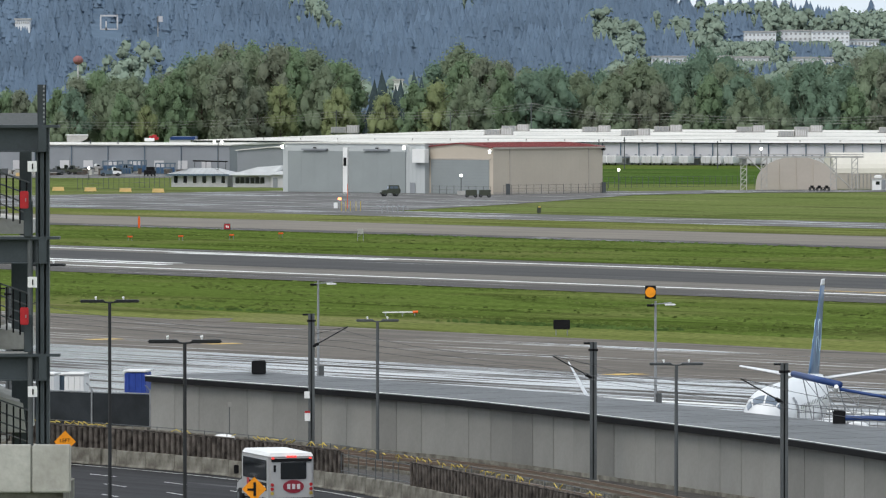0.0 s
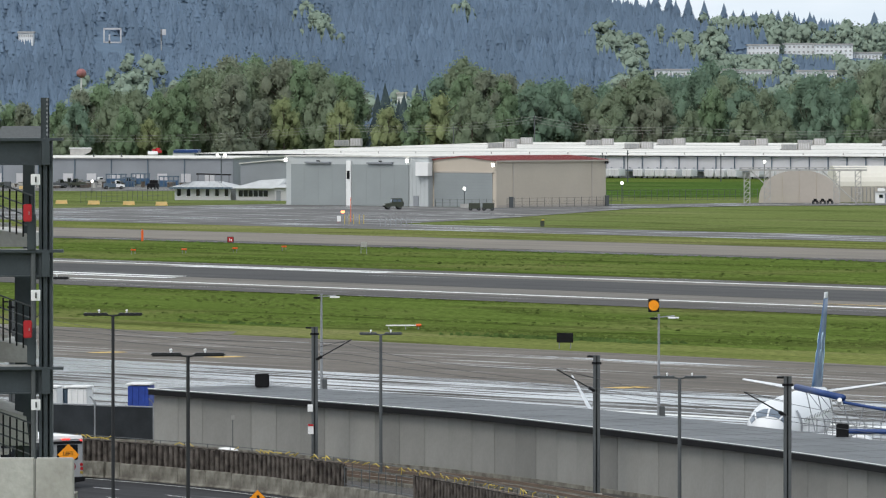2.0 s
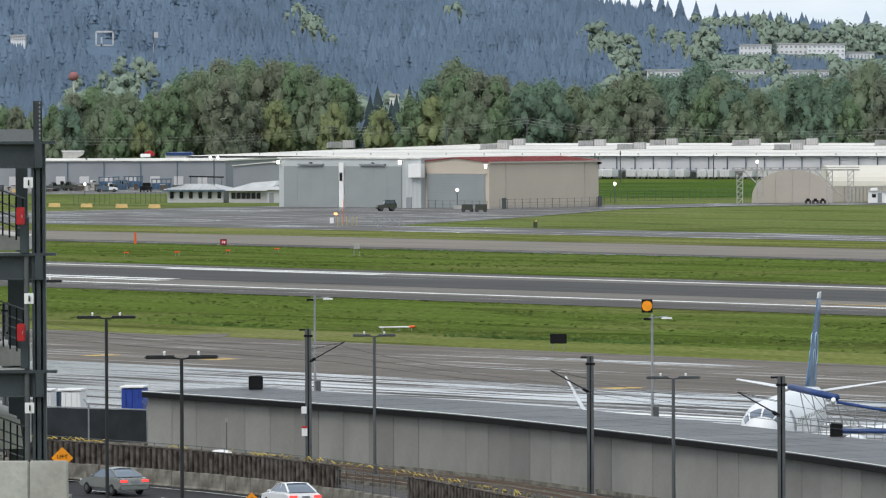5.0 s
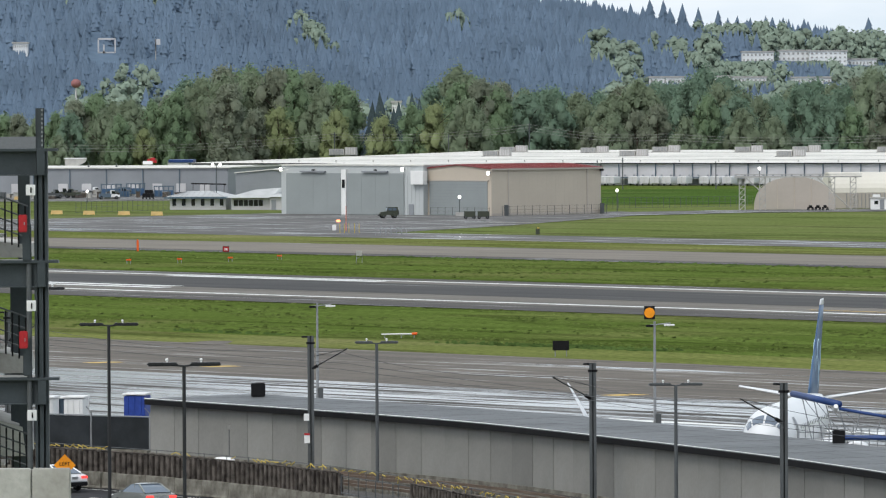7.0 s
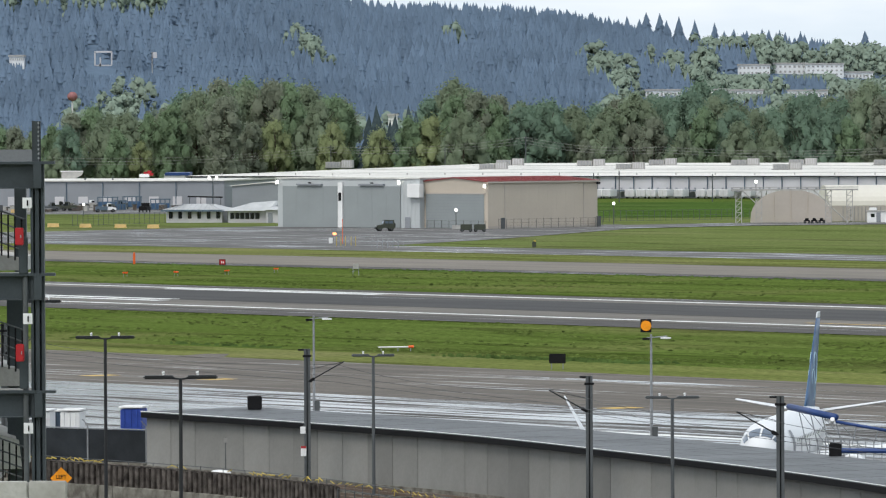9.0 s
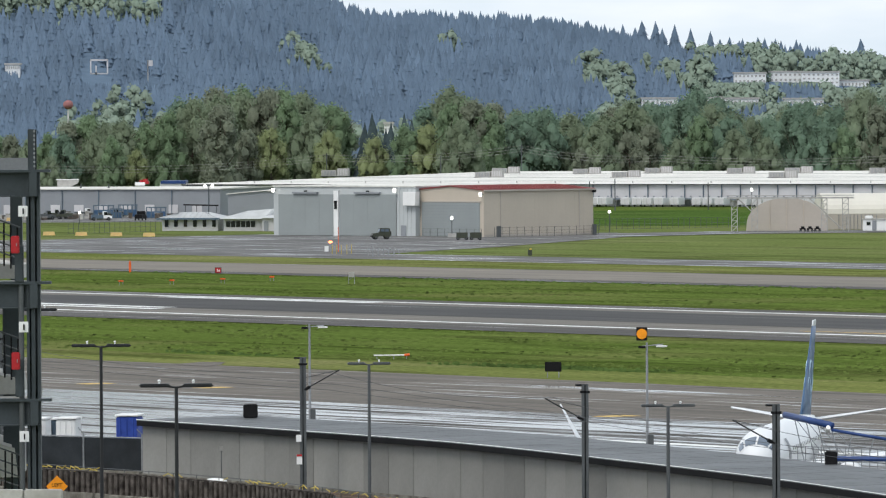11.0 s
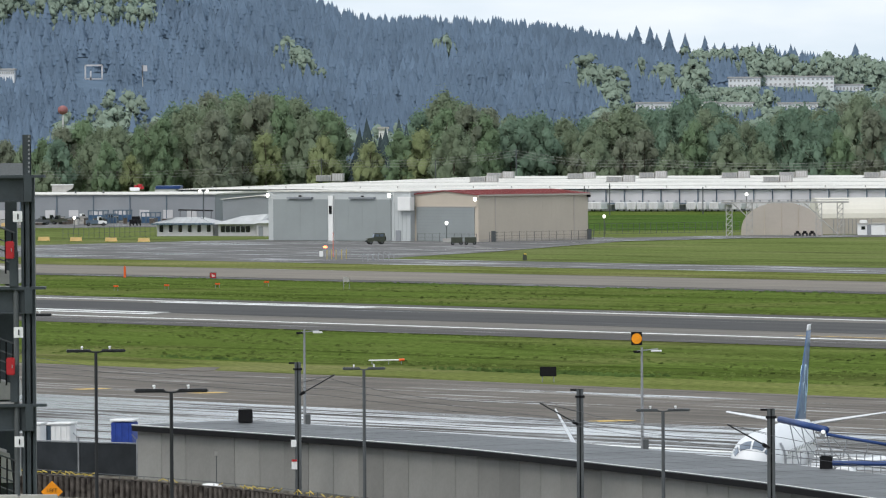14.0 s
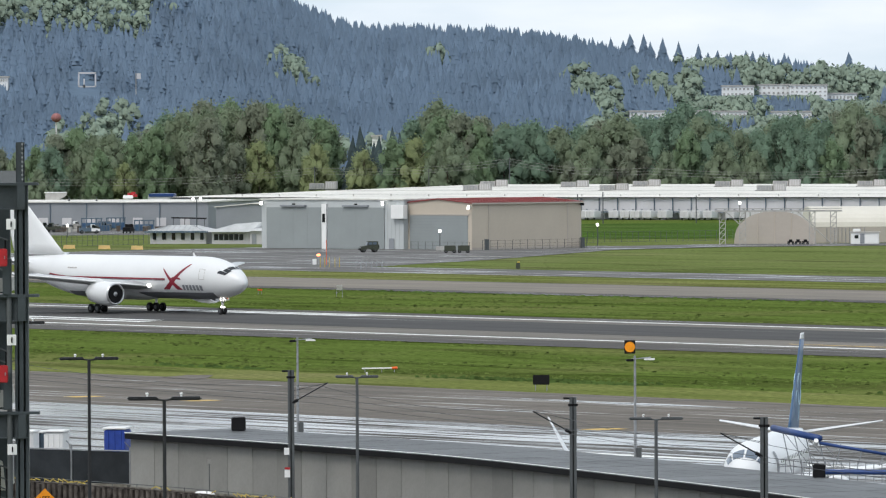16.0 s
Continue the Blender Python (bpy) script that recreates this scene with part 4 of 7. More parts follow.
def broadleaf(seed, h, r, leaf, label, group):
    th = thing("tree", Matrix.Identity(4), label, "tree", group)
    rnd = random.Random(seed)
    bm = bmesh.new()
    rod(bm, (0, 0, -0.5), (0, 0, h * 0.45), h * 0.016, 7, h * 0.010)
    rod(bm, (0, 0, h * 0.45), (0.2, 0, h * 0.85), h * 0.010, 6, h * 0.003)
    for k in range(7):
        a, z = rnd.random() * 6.283, h * (0.25 + 0.07 * k)
        rod(bm, (0, 0, z), (math.cos(a) * r * 0.7, math.sin(a) * r * 0.7, z + h * 0.2), h * 0.006, 5, h * 0.002)
    part("trunk", bm, BARK, th)
    V, F, N = clump_crown(seed, h, r, 7400, h * 0.0150, 0.04)
    me = bpy.data.meshes.new("crown")
    me.from_pydata(V.tolist(), [], F)
    shaded(me, N)
    me.materials.append(leaf)
    ob = new("crown", me)
    ob.parent = th
    return th


def conifer_mesh(seed, h, r, tiers=11, seg=9, over=0.58):
    """Whorls of drooping boughs, ragged at the edge, round a tapered stem."""
    rnd = random.Random(seed)
    bm = bmesh.new()
    for k in range(tiers):
        z = h * (0.06 + 0.90 * k / tiers)
        w = r * (1 - (k / tiers) ** 1.25) + 0.03 * r
        tip = bm.verts.new((0, 0, min(h, z + h * over * (1 - 0.65 * k / tiers))))
        ring = []
        for i in range(seg * 2):
            a = math.pi * i / seg + k * 0.7
            q = w * (0.72 if i % 2 else 1.0) * (0.8 + 0.4 * rnd.random())
            ring.append(bm.verts.new((math.cos(a) * q, math.sin(a) * q, z - (0 if i % 2 else h * 0.035 * rnd.random()))))
        for i in range(seg * 2):
            bm.faces.new((tip, ring[i], ring[(i + 1) % (seg * 2)]))
    return bm


def conifer(seed, h, r, leaf, label, group):
    th = thing("conifer", Matrix.Identity(4), label, "conifer", group)
    part("trunk", rod(bmesh.new(), (0, 0, -1), (0, 0, h * 0.9), h * 0.014, 6, h * 0.003), BARK, th)
    c = part("crown", conifer_mesh(seed, h, r, 15, 9, 0.42), leaf, th)
    nn = np.array([(v.co.x, v.co.y, 0.30 * h) for v in c.data.vertices])
    shaded(c.data, nn / np.linalg.norm(nn, axis=1)[:, None])
    return th


WOOD = "trees of the wood behind the warehouse"
kinds = [broadleaf(10 + i, 30, 8.5 + 1.2 * (i % 3), LEAF[j], lab, WOOD) for i, (j, lab) in enumerate((
    (0, "tall broadleaf tree in fresh spring green"), (1, "tall broadleaf tree in deep green leaf"), (2, "tall olive-green broadleaf tree"),
    (3, "tall tree with brownish opening buds"), (4, "yellow-green young broadleaf tree"), (1, "tall broadleaf tree in deep green leaf"), (0, "tall broadleaf tree in fresh spring green"), (2, "tall olive-green broadleaf tree")))]
rnd = random.Random(4)
first = set()


def plant(kind, x, y, h, turn):
    m = pose(x, y, 0, 0, 0, turn)
    if kind not in first:
        first.add(kind)
        kinds[kind].matrix_basis = m @ Matrix.Diagonal((h / 30, h / 30, h / 30, 1))
        return
    c = copy_thing(kinds[kind], m)
    c.scale = (h / 30 * (0.9 + 0.25 * rnd.random()),) * 2 + (h / 30,)


def skyline(x):
    """Height of the wood's edge across the plan (metres of x at 2150 m)."""
    if x < -112:
        return 19 + 9 * max(0.0, (x + 127) / 15)
    return (30.5 if x < 5 else 29.0) + 2.6 * math.sin(x * 0.09 + 1.0) + 2.0 * math.sin(x * 0.23) + (4.0 if -75 < x < -25 else 0) - (4.5 if -112 < x < -95 else 0)


for row, (y, dens) in enumerate(((2215, 6.4), (2165, 7.6), (2118, 9.0))):
    x = -190.0
    while x < 215:
        x += dens * (0.7 + 0.6 * rnd.random())
        u = x * 2150 / y
        if -24 < u < -4 and row < 2 or u < -124 and row == 1:
            continue
        h = skyline(u) * (1.0 if row == 0 else 0.95 if row == 1 else 0.62 + 0.2 * rnd.random())
        if row == 2 and rnd.random() < 0.35:
            continue
        if u > 20:
            k = rnd.choice((1, 1, 2, 5, 3, 7, 1))
        else:
            k = rnd.choice((0, 2, 3, 6, 7, 0, 1))
        if row == 2:
            k = rnd.choice((4, 0, 2, 3) if u < 10 else (2, 3, 0, 1))
        plant(k, x, y + 20 * rnd.random(), h * (0.92 + 0.16 * rnd.random()), rnd.random() * 360)
for k in range(len(kinds)):
    if k not in first:
        plant(k, -40 + 9 * k, 2190, 30, 20)
pine = conifer(3, 27, 5.6, NEEDLE, "dark green conifer standing among broadleaf trees", "dark conifers in the wood")
pine.matrix_basis = pose(-20, 2160, 0)
for x, h in ((-22.5, 24), (-15.5, 22), (-9.5, 27), (-7.0, 25), (-17.5, 20), (-12, 20), (-19.6, 17), (-13.8, 24), (-10.8, 18), (-5.2, 19)):
    copy_thing(pine, pose(x, 2150 + abs(x), 0, 0, 0, x * 40)).scale = (h / 27,) * 3


# ---- hills ----
def hill_height(x, y):
    """The butte: a long shoulder that falls from the left to the right, starting 3400 m out."""
    u = x / y * 11700 + 784
    top = float(np.interp(u, (-400, 200, 430, 540, 668, 878, 1059, 1154, 1212, 1275, 1360, 1505, 1800), (205, 162, 128, 106, 88, 80, 75, 68, 64, 62, 60, 53, 44)))
    rise = max(0.0, min(1.0, (y - 3050) / 1350))
    rise = rise * rise * (3 - 2 * rise)
    return top * rise + 3 * math.sin(x * 0.03) * rise


def hills():
    bm = bmesh.new()
    xs = np.linspace(-560, 560, 80)
    ys = np.linspace(2900, 4750, 50)
    grid = [[bm.verts.new((x * y / 4000, y, hill_height(x * y / 4000, y))) for x in xs] for y in ys]
    for a, b in zip(grid, grid[1:]):
        for i in range(len(xs) - 1):
            bm.faces.new((a[i], a[i + 1], b[i + 1], b[i]))
    tagged(obj("hillside", bm, HAZED_GROUND, smooth=True), "forested hill behind the airfield, haze blue in its colour", "hill", kind="structure")
    ridge = bmesh.new()
    rs = np.linspace(-900, 900, 90)
    loftrows = [[(x, 4850, -5), (x, 4850, 70 + 5 * math.sin(x * 0.021) + 3 * math.sin(x * 0.07))] for x in rs]
    vs = [[ridge.verts.new(p) for p in r] for r in loftrows]
    for a, b in zip(vs, vs[1:]):
        ridge.faces.new((a[0], b[0], b[1], a[1]))
    tagged(obj("hazed_far_ridge", ridge, HAZED_RIDGE), "wooded ridge on the horizon with pale haze in its colour", "ridge", kind="structure")


hills()


OPEN = ((1285, 1510, 4030, 74), (1500, 1580, 4040, 84), (1140, 1490, 3690, 109), (694, 716, 2900, 152), (24, 56, 3530, 46), (168, 212, 3548, 66), (272, 296, 3548, 62))


def room(u, y, g, h):
    """The height left for a tree that stands before one of the buildings and signs on the hill."""
    for a, b, d, low in OPEN:
        if a - 8 < u < b + 8 and y < d + 14:
            h = min(h, 22 + (150 - low) * y / 11700 - g)
    return h


def woods(name, material, label, n, seed, keep, hh, rr, blob=False):
    """A far wood as one joined mesh of small trees standing on the hill."""
    rnd = random.Random(seed)
    proto = []
    for k in range(5):
        if blob:
            proto.append(clump_crown(seed * 7 + k, 1.0, 0.5, 110, 0.06, 0.0, 9, 4, 6))
        else:
            b = conifer_mesh(seed + k, 1.0, 0.24, 6, 4)
            co = np.array([v.co[:] for v in b.verts])
            b.verts.index_update()
            fs = [tuple(v.index for v in f.verts) for f in b.faces]
            b.free()
            nn = co * np.array([2.2, 2.2, 0]) + np.array([0, 0, 0.9])
            proto.append((co, fs, nn / np.linalg.norm(nn, axis=1)[:, None]))
    V, N, F, base, made = [], [], [], 0, 0
    for _ in range(n * 30):
        if made >= n:
            break
        y = 3080 + 1420 * rnd.random()
        x = (rnd.random() - 0.5) * 0.165 * y
        u, h, g = x / y * 11700 + 784, hh * (0.6 + 0.7 * rnd.random()), hill_height(x, y) - 1
        h = room(u, y, g, h)
        if not keep(u, y, rnd) or h < 2.5:
            continue
        made += 1
        co, fs, nn = proto[rnd.randrange(5)]
        a = rnd.random() * 6.283
        w = h * rr * (0.8 + 0.5 * rnd.random())
        c, s = math.cos(a), math.sin(a)
        V.append(np.stack([(co[:, 0] * c - co[:, 1] * s) * w + x, (co[:, 0] * s + co[:, 1] * c) * w + y, co[:, 2] * h + g], 1))
        N.append(np.stack([nn[:, 0] * c - nn[:, 1] * s, nn[:, 0] * s + nn[:, 1] * c, nn[:, 2]], 1))
        F += [tuple(i + base for i in f) for f in fs]
        base += len(co)
    me = bpy.data.meshes.new(name)
    me.from_pydata(np.concatenate(V).tolist(), [], F)
    shaded(me, np.concatenate(N))
    me.materials.append(material)
    tagged(new(name, me), label, "woodland", kind="stuff")


def is_leafy(u, y, r):
    n = noise.noise((u * 0.008, y * 0.004, 3.0))
    left = u < 480 - (4500 - y) * 0.25 and y > 3700
    right = u > 1050 and y < 3950 or u > 1230 and y < 4330
    foot = y < 3330
    return n > (-0.45 if left else -0.15 if right else (-0.12 if u > 760 else 0.1) if foot else 0.55)


woods("hill_conifer_wood", HAZED_PINE, "dense conifer forest on the hill, coloured blue by painted haze", 7500, 21, lambda u, y, r: not is_leafy(u, y, r), 14, 0.95)
woods("hill_broadleaf_wood", HAZED_LEAF, "broadleaf woods on the hill, green paled by haze in the colour", 2300, 22, is_leafy, 14, 1.2, True)
FIR = "single firs along the hill's skyline"
fir = conifer(8, 40, 9.0, HAZED_PINE, "tall fir on the skyline with haze blue in its colour", FIR)
rnd2 = random.Random(12)
# bearing along the skyline and height of each top above the ground's level line
tops = ((651, -57), (669, -60), (690, -53), (712, -57), (741, -48), (773, -51), (805, -49), (840, -52), (867, -45), (901, -47), (915, -42), (931, -46), (969, -43), (990, -38), (1004, -41), (1059, -39), (1088, -32), (1105, -26), (1120, -32), (1142, -26), (1154, -38), (1178, -37), (1190, -24), (1212, -31), (1240, -24), (1275, -19), (1292, -5), (1309, -8), (1326, -2), (1332, -5), (1352, -1), (1359, -8), (1371, -6), (1384, -1), (1390, -5), (1400, -2), (1427, -3), (1434, 2), (1447, 7), (1467, 10), (1478, 14), (1505, 31), (1541, -4), (1560, 24), (1575, 22), (1589, 20), (1612, 16), (1640, 24))
for j, (u, v) in enumerate(tops):
    y = 4385 + rnd2.random() * 30
    x = (u - 784) / 11700 * y
    g = hill_height(x, y) - 2
    k = (22 + (150 - v) * y / 11700 - g) / 40
    w = max(0.42, k * (1.0 + 0.35 * rnd2.random()))
    ob = fir if j == 0 else copy_thing(fir, pose(x, y, g))
    ob.matrix_basis = pose(x, y, g, 0, 0, rnd2.random() * 360)
    ob.scale = (w, w, k)


# ---- rough grass between the pavements ----
def tufts(name, c0, c1, a0, a1, n, seed, material, h):
    """Blades in ragged clumps, joined into one piece of turf."""
    r = np.random.RandomState(seed)
    a, c = a0 + (a1 - a0) * r.rand(n), c0 + (c1 - c0) * r.rand(n)
    keep = np.array([noise.noise((q * 0.03, w * 0.12, seed)) > 0.02 for q, w in zip(a, c)])
    a, c = a[keep], c[keep]
    m = len(a)
    x, y = RU.x * a + RN.x * c, RU.y * a + RN.y * c
    hh, w, t = h * (0.4 + 0.9 * r.rand(m)), 0.12 + 0.3 * r.rand(m), (r.rand(m) - 0.5) * 1.4
    dx, dy = np.cos(t) * w, np.sin(t) * w
    lean = (r.rand(m) - 0.5) * 0.3
    z = np.full(m, -0.06)
    pts = np.stack([np.stack([x - dx, y - dy, z], 1), np.stack([x + dx, y + dy, z], 1), np.stack([x + dx * 0.5 + lean, y + dy * 0.5, hh], 1), np.stack([x - dx * 0.6 + lean, y - dy * 0.6, hh * 0.8], 1)], 1).reshape(-1, 3)
    me = bpy.data.meshes.new(name)
    me.from_pydata(pts.tolist(), [], np.arange(m * 4).reshape(-1, 4).tolist())
    shaded(me, np.tile((0.0, 0.0, 1.0), (m * 4, 1)))
    me.materials.append(material)
    tagged(new(name, me), "ragged clumps of rough green grass", "grass", kind="stuff")


ROUGH = mat("rough_grass", (0.110, 0.150, 0.040), 0.9, spec=0.0, vary=0.3, size=8, grain=0.2, island=0.3)
ROUGH_DARK = mat("rough_grass_dark", (0.085, 0.135, 0.038), 0.9, spec=0.0, vary=0.3, size=8, grain=0.2, island=0.3)
tufts("rough_grass", 381, 445, -760, -330, 9000, 3, ROUGH, 0.09)
tufts("rough_grass", 379, 383, -760, -330, 3500, 4, ROUGH_DARK, 0.22)
tufts("rough_grass", 520, 593, -900, -480, 8000, 5, ROUGH, 0.08)
tufts("rough_grass", 590, 593.5, -900, -480, 1500, 6, ROUGH_DARK, 0.16)


# ---- stair tower of the garage, steel and concrete, close by ----
def ibeam(bm, a, b, w, h, t=0.03, up=(0, 0, 1)):
    """A wide-flange section from a to b."""
    a, b = Vector(a), Vector(b)
    d = (b - a).normalized()
    u = Vector(up)
    s = d.cross(u).normalized()
    u = s.cross(d)
    for off, sw, sh in ((u * (h / 2 - t / 2), w, t), (-u * (h / 2 - t / 2), w, t), (u * 0, t, h)):
        ring = lambda p: [tuple(p + off + s * x * sw / 2 + u * y * sh / 2) for x, y in ((-1, -1), (1, -1), (1, 1), (-1, 1))]
        merge(bm, loft([ring(a), ring(b)]))
    return bm


def tower():
    th = thing("stair_tower", Matrix.Identity(4), "open steel stair tower with dark columns and concrete landings", "stair tower")
    y = 167.0
    cx, right = -10.12, -9.94
    zs = (20.97, 18.15, 15.19)
    top = 22.00
    col = part("column", boxes(((cx, y, top / 2), (0.10, 0.34, top))), STEEL_DARK, th, "dark grey steel column")
    part("flange", boxes(((cx - 0.13, y, zs[0] / 2), (0.07, 0.36, zs[0]))), STEEL_DARK, col)
    part("flange", boxes(((cx + 0.14, y, zs[0] / 2), (0.07, 0.36, zs[0]))), STEEL_DARK, col)
    part("web", boxes(((cx - 0.02, y + 0.1, top / 2), (0.22, 0.04, top))), STEEL_DARK, col)
    for z0, z1 in ((18.16, 19.06), (15.25, 16.2)):
        part("stub_column", boxes(((-10.47, 166.75, (z0 + z1) / 2), (0.21, 0.2, z1 - z0)), bev=0.015), STEEL_DARK, th)
    part("bolt_strip", boxes(*[((cx + 0.05, y - 0.19, zs[0] + 0.1 + 0.11 * k), (0.04, 0.04, 0.05)) for k in range(9)]), STEEL, th)
    part("column", boxes(((cx - 0.58, y + 2.5, zs[0] / 2), (0.3, 0.3, zs[0]))), STEEL_DARK, th, "dark grey steel column")
    part("column", boxes(((-11.02, 170.5, zs[1] / 2 - 0.3), (0.22, 0.22, zs[1]))), STEEL_DARK, th, "dark grey steel column")
    for z in zs:
        bm = ibeam(bmesh.new(), (cx - 3.2, y - 0.1, z - 0.36), (right, y - 0.1, z - 0.36), 0.3, 0.62)
        box(bm, (cx - 1.4, y - 0.1, z - 0.02), (3.7, 0.42, 0.07))
        box(bm, (cx + 0.02, y - 0.32, z - 0.36), (0.2, 0.04, 0.6))
        part("beam", bm, STEEL_DARK, th, "dark steel edge beam")
        part("landing", boxes(((cx - 2.0, y + 0.9, z - 0.1), (3.6, 1.6, 0.2))), CONCRETE, th, "concrete landing")
    for z in (zs[0] - 1.75, zs[1] - 1.85, zs[2] - 1.65):
        part("level_sign", boxes(((-10.35, 166.55, z + 0.72), (0.235, 0.03, 0.27)), bev=0.005), WHITE, th, "white level sign with a dark figure")
        part("sign_bar", boxes(((-10.34, 166.5, z + 0.72), (0.035, 0.02, 0.14))), BLACK, th)
    for i, z in enumerate((zs[0], zs[1], zs[2])):
        x0 = cx - 1.15
        fl = boxes(*[((x0 - 0.28 * k, y + 1.2, z - 2.2 - 0.17 * -k), (0.3, 1.6, 0.08)) for k in range(8)])
        part("stair_flight", fl, CONCRETE, th, "pale concrete stair treads")
        for k in range(6):
            part("baluster", rods(((cx - 0.42 - 0.17 * k, y + 0.3, z - 2.55 + 0.06 * k), (cx - 0.42 - 0.17 * k, y + 0.3, z - 1.45 + 0.06 * k), 0.025)), BLACK, th)
        part("handrail", rods(*[((cx - 0.35, y + 0.3, z - 2.5 + dz), (cx - 1.6, y + 0.3, z - 2.05 + dz), 0.02) for dz in (0.25, 0.5, 0.75, 1.05)]), POLE_GREY, th)
    for za, zb, dx in ((zs[1] + 0.03, zs[1] + 0.62, 0.0), (zs[2] + 0.03, zs[2] + 0.80, 0.1), (zs[2] - 2.1, zs[2] - 0.75, 0.15)):
        part("ramp", loft([[(cx - 2.6, yy, za), (cx - 0.42 - dx, yy, za), (cx - 0.5 - dx, yy, za + (zb - za) * 0.55), (cx - 2.6, yy, zb)] for yy in (y + 2.2, y + 6.0)]), CONCRETE, th, "pale concrete ramp slab")
    for py in (355, 560):
        vx, vy, vz = -10.54, 166.4, 16.17 + (0 if py > 500 else 2.93)
        s = part("fire_cabinet", boxes(((vx, vy, vz), (0.21, 0.14, 0.44)), bev=0.02), RED, th, "red fire hose cabinet")
        part("cabinet_latch", boxes(((vx + 0.04, vy - 0.08, vz), (0.02, 0.03, 0.08))), STEEL, s)
    part("riser_pipe", rods(((-10.42, 166.8, 3), (-10.42, 166.8, zs[0] - 1.9), 0.07), seg=10), POLE_GREY, th, "grey standpipe riser")
    # ramp parapet below
    r = thing("ramp_parapet", Matrix.Identity(4), "pale cast concrete parapet of the garage ramp", "parapet")
    xr = -9.01
    z1, z0 = 13.28, 12.12
    for x0, x1 in ((xr - 6, xr - 0.95), (xr - 0.94, xr)):
        part("wall", boxes((((x0 + x1) / 2, 160, (z0 + z1) / 2), (x1 - x0 - 0.012, 0.3, z1 - z0)), bev=0.03), CONCRETE, r)
    part("deck", boxes(((xr - 3.2, 162.5, z0 - 0.2), (6, 5, 0.5))), CONCRETE_OLD, r, "dark stained deck edge")
    part("pier", boxes(((xr - 2.4, 162.5, (z0 - 0.4) / 2), (0.9, 0.9, z0 - 0.4))), CONCRETE, r)


tower()


# ---- street lamps and catenary poles ----


def street_lamp(x, y, h, span, material, r, label):
    th = thing("street_lamp", pose(x, y, 0, 0, 0, 3), label, "street lamp", "twin-arm street lamps")
    part("pole", rod(bmesh.new(), (0, 0, 0), (0, 0, h), r, 10, r * 0.8), material, th)
    part("base", boxes(((0, 0, 0.3), (0.5, 0.5, 0.6)), bev=0.05), CONCRETE, th)
    for s in (-1, 1):
        part("arm", rods(((0, 0, h - 0.02), (s * span * 0.25, 0, h + 0.04), 0.035)), material, th)
        bm = bmesh.new()
        box(bm, (s * span * 0.29, 0, h + 0.05), (span * 0.42, 0.36, 0.14), 0, 0.05)
        part("luminaire", bm, material, th, "flat dark lamp head")
        part("photocell", rods(((s * span * 0.23, 0, h + 0.1), (s * span * 0.23, 0, h + 0.18), 0.04), ((s * span * 0.23 - 0.05, 0, h + 0.20), (s * span * 0.23 + 0.05, 0, h + 0.23), 0.05), seg=8), WHITE, th, "small white sensor cap")
    return th


street_lamp(-15.54, 308, 11.86, 2.8, POLE_BLACK, 0.095, "slim black twin-arm street lamp")
street_lamp(-19.98, 330, 12.95, 2.3, POLE_BLACK, 0.09, "slim black twin-arm street lamp")
street_lamp(-9.54, 244, 12.47, 2.75, POLE_BLACK, 0.085, "slim black twin-arm street lamp")
street_lamp(-3.61, 364, 8.96, 2.4, POLE_GREY, 0.105, "grey twin-arm street lamp beside the road")
street_lamp(11.69, 331, 7.96, 2.75, POLE_GREY, 0.105, "grey twin-arm street lamp beside the railway")


def catenary_pole(x, y, h, z0, arm, label):
    th = thing("catenary_pole", pose(x, y, z0), label, "catenary pole", "poles along the light railway")
    bm = bmesh.new()
    ibeam(bm, (0, 0, 0), (0, 0, h), 0.36, 0.36, 0.06, (0, 1, 0))
    box(bm, (0, 0.0, h / 2), (0.10, 0.3, h))
    part("mast", bm, POLE_GREY, th)
    part("foot", boxes(((0, 0, 0.1), (0.6, 0.6, 0.2))), CONCRETE, th)
    part("bracket", boxes(((0, -0.05, h - 0.4), (0.5, 0.3, 0.12)), ((-0.25, -0.05, h - 0.05), (0.5, 0.25, 0.1))), BLACK, th)
    if arm:
        s = arm
        part("arm", rods(((0, -0.1, h - 1.9), (s * 2.1, -0.8, h - 0.7), 0.035), ((0, -0.1, h - 1.2), (s * 2.1, -0.8, h - 0.7), 0.014)), POLE_BLACK, th, "slanting cantilever arm")
        part("insulator", rods(((s * 0.1, -0.12, h - 1.85), (s * 0.4, -0.2, h - 1.68), 0.09)), BLACK, th)
    return th


pa = catenary_pole(-7.47, 375, 7.85, 1.15, 1, "grey steel catenary mast carrying signs")
part("sign", boxes(((-0.25, -0.25, 3.25), (0.30, 0.04, 0.40))), WHITE, pa)
sg = part("sign", boxes(((-0.22, -0.25, 2.05), (0.32, 0.04, 0.55))), WHITE, pa, "white notice with a red head")
part("red_band", boxes(((-0.22, -0.28, 2.28), (0.31, 0.02, 0.12))), RED, sg)
catenary_pole(7.85, 345, 7.4, 1.15, -1, "grey steel catenary mast")
pc = catenary_pole(16.12, 312, 7.7, 1.15, -1, "grey steel catenary mast")
catenary_pole(-27.5, 418, 8.0, 1.15, 1, "grey steel catenary mast")
catenary_pole(29, 270, 7.7, 1.15, -1, "grey steel catenary mast")


